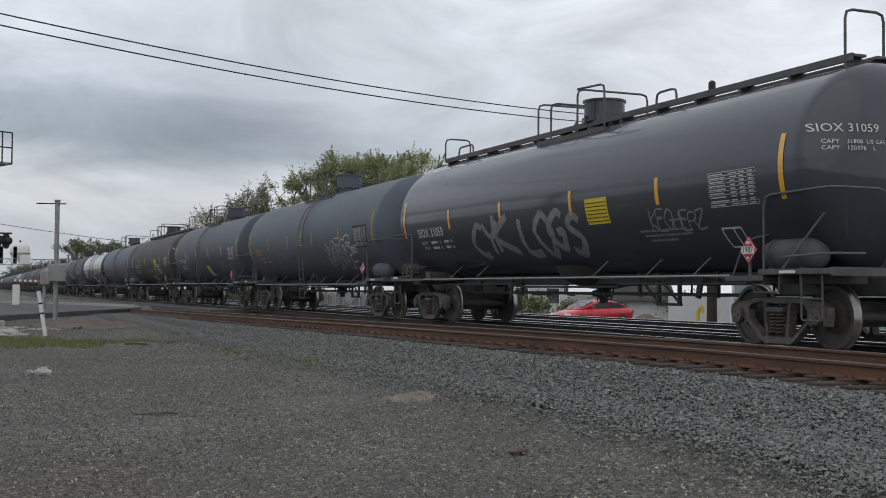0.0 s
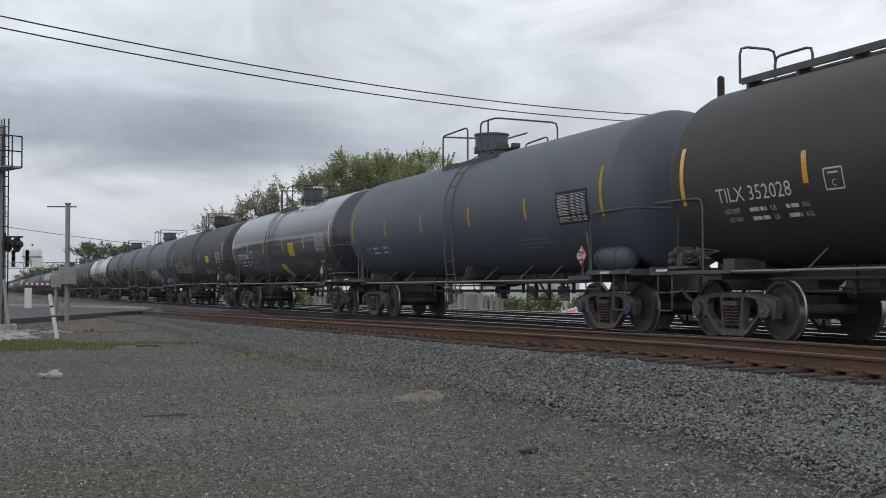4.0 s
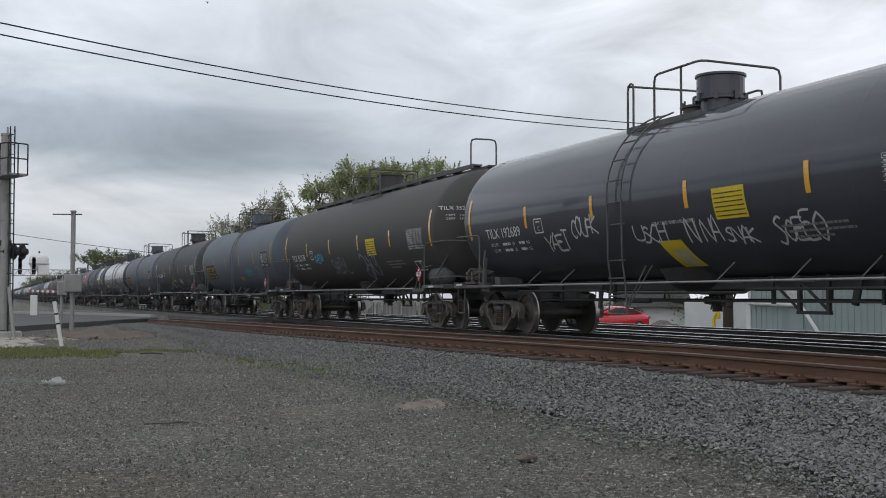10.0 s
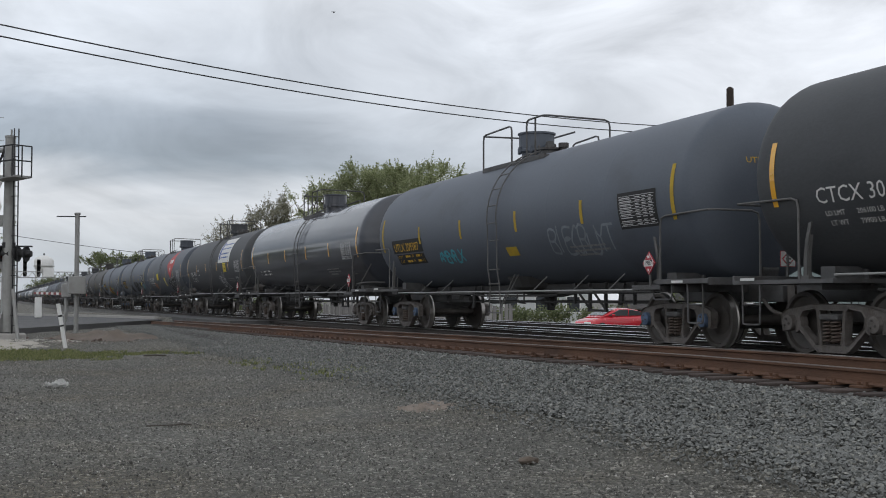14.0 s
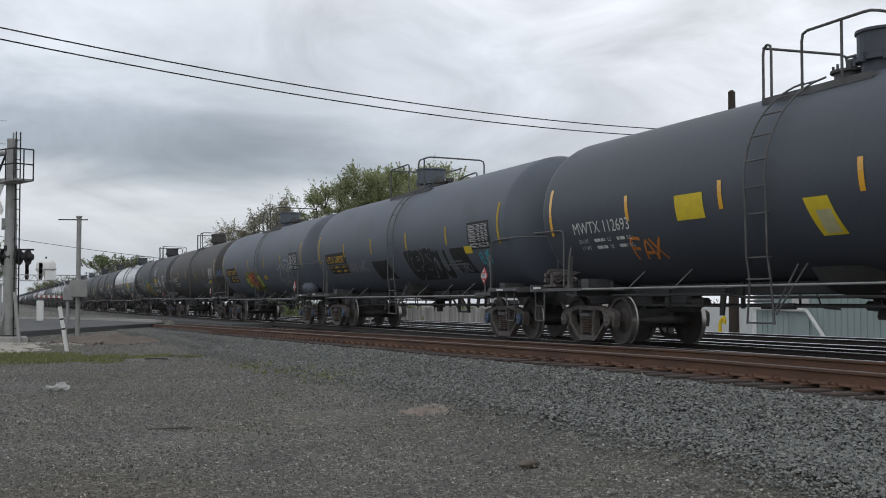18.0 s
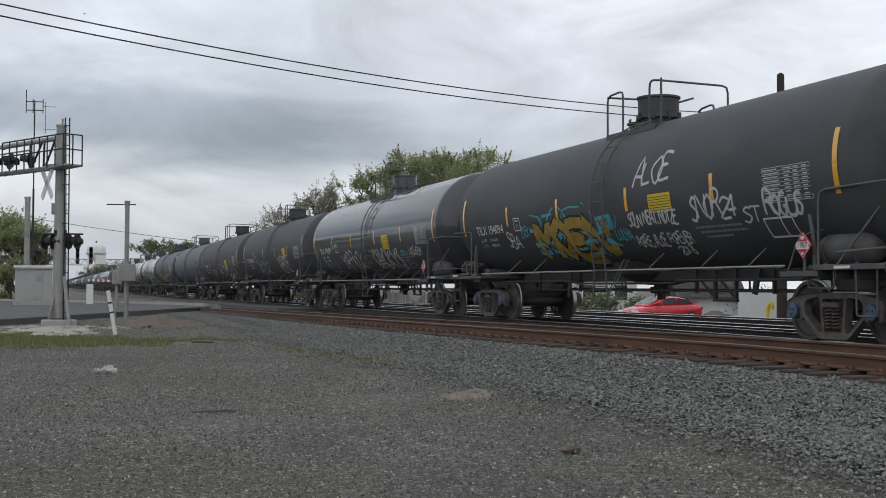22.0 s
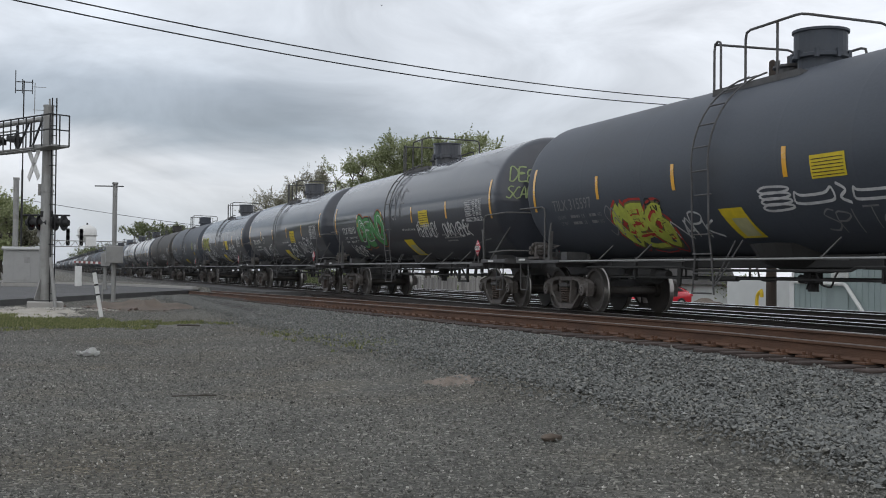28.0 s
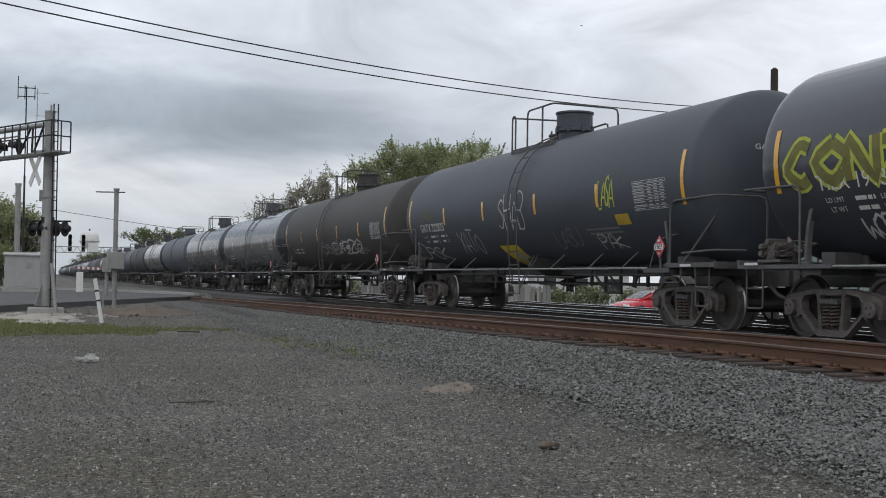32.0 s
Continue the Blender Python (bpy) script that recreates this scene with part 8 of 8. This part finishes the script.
words(train[6], 2.20, 4.21, 1.60, 1.88, SPRAY_WHITE, 28, 0.035, "SWMD VTL.")
words(train[6], 0.97, 2.42, 1.36, 1.72, SPRAY_GREY, 29, 0.03, "FETYOM")
frame_mark(train[6], 5.80, 6.44, 1.63, 1.90)
cover(train[7], -4.95, -2.79, 1.09, 2.17, BLACK_INK)
halo(train[7], -0.2, 4.0, 1.32, 2.25, SPRAY_PALE, 32)
panel(train[7], 0.15, 0.65, 1.54, 1.89)
panel(train[7], 0.89, 1.41, 1.67, 2.10)
panel(train[7], 1.59, 2.02, 1.66, 2.03)
panel(train[7], 2.22, 2.69, 1.68, 2.09)
panel(train[7], 2.86, 3.31, 1.67, 2.07)
part("pale_half", patch_mesh("pale_half", 0.21, 0.59, 1.56, 1.81, SPRAY_WHITE, 0.010, -0.03), None, train[7])
tag(train[7], 0.25, 0.55, 1.57, 1.82, BLACK_INK, 60, 0.05, 1)
part("pale_half", patch_mesh("pale_half", 0.95, 1.35, 1.69, 1.94, SPRAY_WHITE, 0.010, -0.03), None, train[7])
tag(train[7], 0.99, 1.31, 1.70, 1.95, BLACK_INK, 61, 0.05, 1)
part("pale_half", patch_mesh("pale_half", 1.65, 1.96, 1.68, 1.93, SPRAY_WHITE, 0.010, -0.03), None, train[7])
tag(train[7], 1.69, 1.92, 1.69, 1.94, BLACK_INK, 62, 0.05, 1)
part("pale_half", patch_mesh("pale_half", 2.28, 2.63, 1.70, 1.95, SPRAY_WHITE, 0.010, -0.03), None, train[7])
tag(train[7], 2.32, 2.59, 1.71, 1.96, BLACK_INK, 63, 0.05, 1)
part("pale_half", patch_mesh("pale_half", 2.92, 3.25, 1.69, 1.94, SPRAY_WHITE, 0.010, -0.03), None, train[7])
tag(train[7], 2.96, 3.21, 1.70, 1.95, BLACK_INK, 64, 0.05, 1)
cover(train[7], 4.29, 5.61, 1.61, 2.17, BLACK_INK)
tag(train[7], 4.54, 4.90, 1.81, 2.04, SPRAY_GREY, 40, 0.025, 3)
tag(train[7], -4.77, -3.67, 1.57, 2.01, SPRAY_WHITE, 41, 0.03, 3)
cover(train[8], -4.03, -1.76, 1.62, 2.47, BLACK_INK)
cover(train[8], 1.49, 2.83, 1.72, 2.39, BLACK_INK)
cover(train[8], 2.76, 3.93, 1.61, 2.13, BLACK_INK)
cover(train[8], 3.46, 5.73, 1.79, 2.53, BLACK_INK)
words(train[8], -5.31, -3.95, 1.61, 2.09, SPRAY_TEAL, 46, 0.05, "AZX")
smallpanel(train[8], 0.58, 1.11, 1.67, 1.82)
notice(train[9], 2.13, 2.96, 2.02, 2.50)
label(train[9], 0.08, 1.28, 1.33, 1.77)
words(train[9], -4.02, -2.82, 1.68, 2.11, SPRAY_WHITE, 50, 0.035, "YAET")
words(train[9], -2.74, -1.59, 1.91, 2.33, SPRAY_WHITE, 51, 0.035, "COUFK")
words(train[9], -0.52, 0.66, 1.71, 2.11, SPRAY_WHITE, 52, 0.035, "USCH")
words(train[9], 1.12, 2.14, 1.63, 2.08, SPRAY_WHITE, 53, 0.035, "NINA")
words(train[9], 2.12, 2.98, 1.62, 1.92, SPRAY_WHITE, 54, 0.03, "SNAK")
words(train[9], 3.31, 4.58, 1.56, 2.00, SPRAY_WHITE, 55, 0.035, "SOEEO")
frame_mark(train[9], 5.89, 6.49, 1.51, 1.77)
notice(train[10], 2.21, 3.05, 2.06, 2.54)
words(train[10], -3.74, -2.62, 1.96, 2.32, SPRAY_TEAL, 58, 0.05, "KAENA")
words(train[10], -2.04, -0.02, 1.56, 2.05, SPRAY_GREY, 59, 0.045, "SAEBYL")
tag(train[10], 1.31, 2.67, 1.44, 2.18, SPRAY_PALE, 60, 0.07, 3)
frame_mark(train[10], 5.89, 6.44, 1.56, 1.79)
words(train[11], 2.14, 3.96, 1.76, 2.07, SPRAY_TEAL, 62, 0.05, "NOEMRLX")
tag(train[11], 4.55, 5.63, 1.56, 2.18, SPRAY_PALE, 63, 0.05, 4)
smallpanel(train[11], 0.70, 1.30, 1.60, 1.76)
words(train[12], -2.61, -1.25, 1.45, 1.75, SPRAY_WHITE, 65, 0.03, "YBRK")
words(train[12], -0.97, -0.02, 1.42, 1.71, SPRAY_GREY, 66, 0.03, "YORK")
words(train[12], 0.95, 2.31, 1.62, 1.92, SPRAY_WHITE, 67, 0.035, "YBRK")
smallpanel(train[12], -0.89, -0.28, 1.76, 1.92)
words(train[13], -3.65, -1.86, 1.71, 2.02, SPRAY_TEAL, 69, 0.05, "AMEMRLX")
words(train[13], 2.64, 5.59, 1.63, 2.23, SPRAY_PALE, 70, 0.045, "BIECRUYT")
smallpanel(train[13], 0.61, 1.17, 1.76, 1.95)
signboard(train[15], 1.84, 4.74, 2.63, 3.78)
notice(train[15], 3.06, 3.83, 2.16, 2.60)
words(train[15], 1.24, 3.02, 1.38, 1.99, SPRAY_WHITE, 74, 0.04, "LBEINS")
tag(train[15], 2.31, 3.07, 1.82, 2.20, SPRAY_GREY, 75, 0.04, 3)
frame_mark(train[15], 5.49, 6.08, 1.60, 1.88)
panel(train[16], -3.03, -2.22, 2.15, 2.56)
label(train[16], 0.11, 1.00, 1.73, 2.26)
throwup(train[16], 1.96, 5.30, 1.33, 2.17, SPRAY_WHITE, BLACK_INK, 79, "KRAPED", 0.20, 0.025)
words(train[16], -4.84, -3.77, 1.52, 1.98, SPRAY_ORANGE, 80, 0.05, "FAX")
cover(train[17], -1.96, -0.45, 1.50, 2.03, BLACK_INK)
cover(train[17], 1.10, 3.23, 1.42, 2.21, BLACK_INK)
throwup(train[17], 1.31, 4.13, 1.45, 2.21, SPRAY_PALE, BLACK_INK, 83, "CPSOU", 0.18, 0.02)
cover(train[17], 4.51, 5.52, 1.53, 2.15, BLACK_INK)
words(train[17], 4.61, 5.36, 1.52, 1.80, SPRAY_PALE, 85, 0.03, "SYRO")
words(train[17], 6.18, 6.87, 1.69, 2.02, SPRAY_TEAL, 86, 0.045, "ELAS")
panel(train[17], 5.45, 5.91, 1.99, 2.16)
words(train[17], -4.63, -2.44, 1.71, 2.11, SPRAY_GREY, 88, 0.05, "ARNXK")
halo(train[18], -3.0, 0.05, 1.3, 2.2, SPRAY_OLIVE, 88)
piece(train[18], -2.9, -2.3, 1.5, 2.0, BLACK_INK, SPRAY_LIME, 89, 1)
piece(train[18], -2.4, -1.4, 1.35, 2.1, BLACK_INK, SPRAY_ORANGE, 90, 1)
piece(train[18], -1.5, -0.9, 1.5, 2.2, BLACK_INK, SPRAY_RED, 91, 1)
piece(train[18], -1.0, -0.5, 1.3, 2.1, BLACK_INK, SPRAY_GOLD, 92, 1)
piece(train[18], -0.55, 0.05, 1.4, 2.05, BLACK_INK, SPRAY_LIME, 93, 1)
throwup(train[18], 3.60, 5.75, 1.40, 2.40, SPRAY_WHITE, BLUE_GREY, 90, "KLVEB", 0.17, 0.028)
smallpanel(train[18], 0.84, 1.39, 1.79, 1.96)
head_tag(train[19], -1.45, -1.05, 2.15, 2.45, SPRAY_BLUE, 292, 0.035, "VOI")
words(train[19], -4.22, -1.64, 1.64, 2.17, SPRAY_BLUE, 92, 0.045, "EBAKE")
words(train[19], -0.09, 1.35, 1.48, 1.96, SPRAY_BLUE, 93, 0.045, "FTIK")
words(train[19], 3.32, 4.55, 1.68, 2.04, SPRAY_BLUE, 94, 0.045, "BDAEX")
words(train[19], 1.32, 2.32, 1.92, 2.39, SPRAY_OLIVE, 95, 0.04, "ACAD")
smallpanel(train[19], 5.79, 6.32, 1.85, 2.03)
frame_mark(train[19], 5.08, 5.82, 1.62, 1.90)
words(train[20], 1.63, 3.12, 2.61, 3.23, SPRAY_WHITE, 98, 0.05, "ALOE")
underlay(train[20], -3.1, 0.25, 1.54, 2.28, SPRAY_TEAL, 99, "MOEN", 0.62)
throwup(train[20], -3.1, 0.25, 1.34, 2.34, BLACK_INK, SPRAY_GOLD, 99, "MOEN", 0.25, 0.05)
words(train[20], 0.42, 0.85, 1.95, 2.25, SPRAY_TEAL, 100, 0.03, "EV")
words(train[20], 0.62, 1.30, 1.70, 1.95, SPRAY_TEAL, 302, 0.03, "LULHA")
words(train[20], -4.0, -3.4, 1.95, 2.20, SPRAY_TEAL, 303, 0.03, "ZOEK")
words(train[20], 1.21, 3.28, 1.93, 2.25, SPRAY_WHITE, 101, 0.035, "SOLN.NEAT.NOYZE")
words(train[20], 3.51, 5.12, 1.92, 2.40, SPRAY_WHITE, 102, 0.045, "SNOR24")
words(train[20], 1.17, 3.47, 1.56, 1.80, SPRAY_WHITE, 103, 0.028, "AGREE.ALOE FOREVER")
words(train[20], 2.55, 3.15, 1.40, 1.58, SPRAY_WHITE, 304, 0.026, "2018")
words(train[20], 5.72, 6.78, 1.86, 2.27, SPRAY_WHITE, 104, 0.05, "ROGUS")
words(train[20], 5.10, 5.60, 1.79, 2.11, SPRAY_WHITE, 105, 0.03, "ST")
words(train[20], -4.94, -4.16, 1.70, 2.09, SPRAY_WHITE, 106, 0.04, "SBA")
notice(train[20], 2.25, 3.05, 2.17, 2.50)
frame_mark(train[20], 5.63, 6.35, 1.60, 1.88)
words(train[21], -3.97, -0.52, 1.44, 2.07, SPRAY_WHITE, 109, 0.045, "YAPROCK")
throwup(train[21], 0.66, 3.83, 1.46, 2.09, SPRAY_WHITE, GLOSS_BLACK, 110, "QACKYS", 0.05, 0.045)
notice(train[21], 2.25, 3.01, 2.05, 2.51)
words(train[21], 4.80, 6.16, 1.77, 2.05, SPRAY_WHITE, 112, 0.035, "WOCKER")
words(train[21], 3.84, 4.71, 1.81, 1.97, SPRAY_TEAL, 113, 0.03, "SEN")
words(train[21], 3.74, 5.03, 1.39, 1.60, SPRAY_GREY, 114, 0.03, "WEBTEK")
words(train[21], -0.81, 0.91, 1.30, 1.88, SPRAY_OLIVE, 115, 0.035, "BEU")
words(train[21], -6.73, -4.55, 1.38, 1.79, SPRAY_GREY, 116, 0.035, "PEKSLUE")
notice(train[22], 3.22, 3.94, 2.19, 2.62)
words(train[22], -4.03, -0.64, 1.42, 2.17, SPRAY_WHITE, 118, 0.035, "DAM-CACKS")
words(train[22], 1.62, 4.47, 1.42, 2.25, SPRAY_WHITE, 119, 0.055, "THEROSE")
words(train[22], 0.43, 1.86, 1.44, 2.07, SPRAY_OLIVE, 120, 0.035, "OVR SPO")
notice(train[23], 2.57, 3.47, 1.93, 2.48)
words(train[23], -0.86, 4.15, 1.48, 2.35, SPRAY_WHITE, 122, 0.05, "SWLMUES")
words(train[23], 4.54, 5.81, 1.89, 2.43, SPRAY_GREY, 123, 0.03, "PBTK2")
throwup(train[23], -4.70, -3.1, 1.45, 2.11, SPRAY_GOLD, MATTE_BLACK, 124, "GEO", 0.10, 0.03)
words(train[23], -3.4, -1.9, 1.60, 1.98, SPRAY_WHITE, 324, 0.035, "KATTE")
words(train[23], -1.7, -0.9, 1.45, 1.85, SPRAY_WHITE, 325, 0.03, "CAL")
words(train[23], 4.08, 4.89, 1.43, 1.68, SPRAY_LIME, 125, 0.025, "DEN")
frame_mark(train[23], 5.70, 6.28, 1.65, 1.90)
notice(train[25], 1.99, 2.75, 2.18, 2.51)
label(train[25], -0.72, 0.42, 1.41, 1.88)
underlay(train[25], -4.2, -2.3, 1.45, 1.99, SPRAY_RED, 129, "OEG", 0.44)
throwup(train[25], -4.2, -2.3, 1.32, 2.12, SPRAY_OLIVE, SPRAY_LIME, 129, "OEG", 0.26, 0.03)
words(train[25], -4.0, -2.5, 1.5, 2.0, SPRAY_RED, 329, 0.05, "SELG")
words(train[25], -2.9, -2.3, 1.9, 2.15, BLACK_INK, 330, 0.03, "PNR")
tag(train[25], -4.5, -4.0, 1.45, 2.1, SPRAY_GREY, 230, 0.03, 2)
bones(train[25])
piece(train[25], 4.50, 5.70, 1.93, 2.89, SPRAY_WHITE, SPRAY_GREY, 132, 2)
words(train[25], 4.75, 5.79, 1.75, 2.15, SPRAY_WHITE, 133, 0.04, "GOEAL")
words(train[25], -2.41, -0.80, 1.40, 1.82, SPRAY_WHITE, 134, 0.035, "NAPK")
words(train[25], 1.68, 4.16, 1.40, 1.77, SPRAY_GREY, 135, 0.025, "SPITONE")
head_tag(train[25], -1.2, -0.2, 3.0, 3.45, SPRAY_WHITE, 136, 0.05, "REMPEGA")
notice(train[26], 2.06, 2.87, 2.10, 2.55)
label(train[26], -0.14, 1.23, 1.32, 1.78)
underlay(train[26], -4.55, -1.6, 1.84, 2.44, SPRAY_RUST, 139, "DEND", 0.50)
throwup(train[26], -4.55, -1.6, 1.66, 2.62, BLACK_INK, SPRAY_GREEN, 139, "DEND", 0.36, 0.04)
capital_shine(train[26], -4.55, -1.6, 1.66, 2.62, 139, "DEND", 0.36)
words(train[26], 1.58, 3.64, 1.77, 2.21, SPRAY_WHITE, 140, 0.04, "PERTMONEY!")
words(train[26], 3.76, 6.06, 1.73, 2.18, SPRAY_WHITE, 141, 0.045, "DNAO GEMEK")
words(train[26], -0.63, 0.83, 2.28, 3.31, SPRAY_GREY, 142, 0.05, "SNF")
head_tag(train[26], -1.22, -0.45, 2.98, 3.28, SPRAY_MIST, 143, 0.034, "DEEP")
head_tag(train[26], -1.32, -0.25, 2.6, 2.88, SPRAY_MIST, 144, 0.032, "SCAMMED")
words(train[26], -6.4, -4.6, 1.34, 1.72, SPRAY_WHITE, 244, 0.04, "WKDEURE")
notice(train[27], 2.06, 2.97, 2.03, 2.51)
label(train[27], -0.09, 1.25, 1.30, 1.75)
words(train[27], -5.09, -1.61, 1.47, 1.98, SPRAY_WHITE, 147, 0.035, "CASK. OKSEEPS")
words(train[27], 1.05, 3.05, 1.40, 1.95, SPRAY_WHITE, 148, 0.045, "ZENES")
words(train[27], 2.65, 3.05, 1.86, 2.10, SPRAY_WHITE, 348, 0.03, "45")
words(train[27], 3.21, 5.95, 1.53, 2.18, SPRAY_WHITE, 149, 0.045, "SAVSETKH")
throwup(train[28], -7.36, -4.71, 2.12, 2.81, SPRAY_LIME, SPRAY_OLIVE, 150, "CONZ", 0.16, 0.06)
words(train[28], -4.25, -2.1, 1.58, 2.08, SPRAY_WHITE, 250, 0.045, "CASKER")
notice(train[28], 1.85, 2.66, 2.02, 2.49)
label(train[28], -0.24, 1.13, 1.31, 1.75)
words(train[28], -6.25, -4.25, 1.36, 1.74, SPRAY_WHITE, 153, 0.04, "WODBOSES")
words(train[28], 0.70, 2.06, 1.43, 1.95, SPRAY_WHITE, 154, 0.035, "DNS")
words(train[28], 2.55, 5.11, 1.76, 2.31, SPRAY_WHITE, 155, 0.05, "SHVERICKN")
words(train[28], 2.25, 3.83, 1.46, 1.80, SPRAY_WHITE, 156, 0.03, "FURCH")
words(train[29], -0.92, 0.88, 1.90, 2.83, SPRAY_WHITE, 157, 0.035, "SHAB")
words(train[29], -7.72, -5.24, 1.34, 1.77, SPRAY_WHITE, 158, 0.03, "DRSK")
words(train[29], -4.09, -2.38, 1.39, 2.08, SPRAY_WHITE, 159, 0.03, "XATO")
words(train[29], 1.87, 3.19, 1.49, 1.94, SPRAY_GREY, 160, 0.03, "LASU")
words(train[29], 3.83, 4.91, 1.40, 1.74, SPRAY_WHITE, 161, 0.03, "PAK")
words(train[29], 4.41, 5.11, 2.19, 2.79, SPRAY_LIME, 162, 0.04, "LASA")
label(train[29], -1.66, 0.21, 1.16, 1.63)
smallpanel(train[29], 5.00, 5.54, 1.88, 2.08)
words(train[29], -6.70, -5.54, 2.36, 2.75, SPRAY_OLIVE, 165, 0.03, "CASA")
tag(train[30], -1.52, 1.07, 1.67, 2.08, SPRAY_GREY, 166, 0.05, 3)
tag(train[30], 0.47, 4.32, 1.67, 2.21, SPRAY_WHITE, 167, 0.05, 5)
part("lettering", text_mesh("AAR ST-464", 5.95, 1.96, 0.13, WHITE_INK), None, train[16])
diamond(train[16], 1.8, 4.78, 2.16, 3.98)


# ---- motion ----
def run(t):
    """How far the train has rolled."""
    return 16.58 * t - 0.0165 * t * t


def motions():
    for ob, rows in BIRDS:
        walk(ob, [(t, pose(x, y, z, 0, 0, 78)) for t, x, y, z in rows])
    for car, at in CARS:
        walk(car, [(t, pose(at + run(t), TRACK_Y, TRACK_Z - main_fall(at + run(t)))) for t in range(0, 33, 2)])
    for s, group in WHEELSETS.items():
        walk(group[0], [(k / FPS, pose(s * 0.89, 0, 0.457, 0, math.degrees(run(k / FPS) / 0.457) % 360, 0)) for k in range(0, 32 * FPS + 1)])
        rolling = group[0].animation_data
        for w in group[1:]:
            w.rotation_mode = "QUATERNION"
            w.animation_data_create()
            w.animation_data.action = rolling.action
            w.animation_data.action_slot = rolling.action_slot


motions()
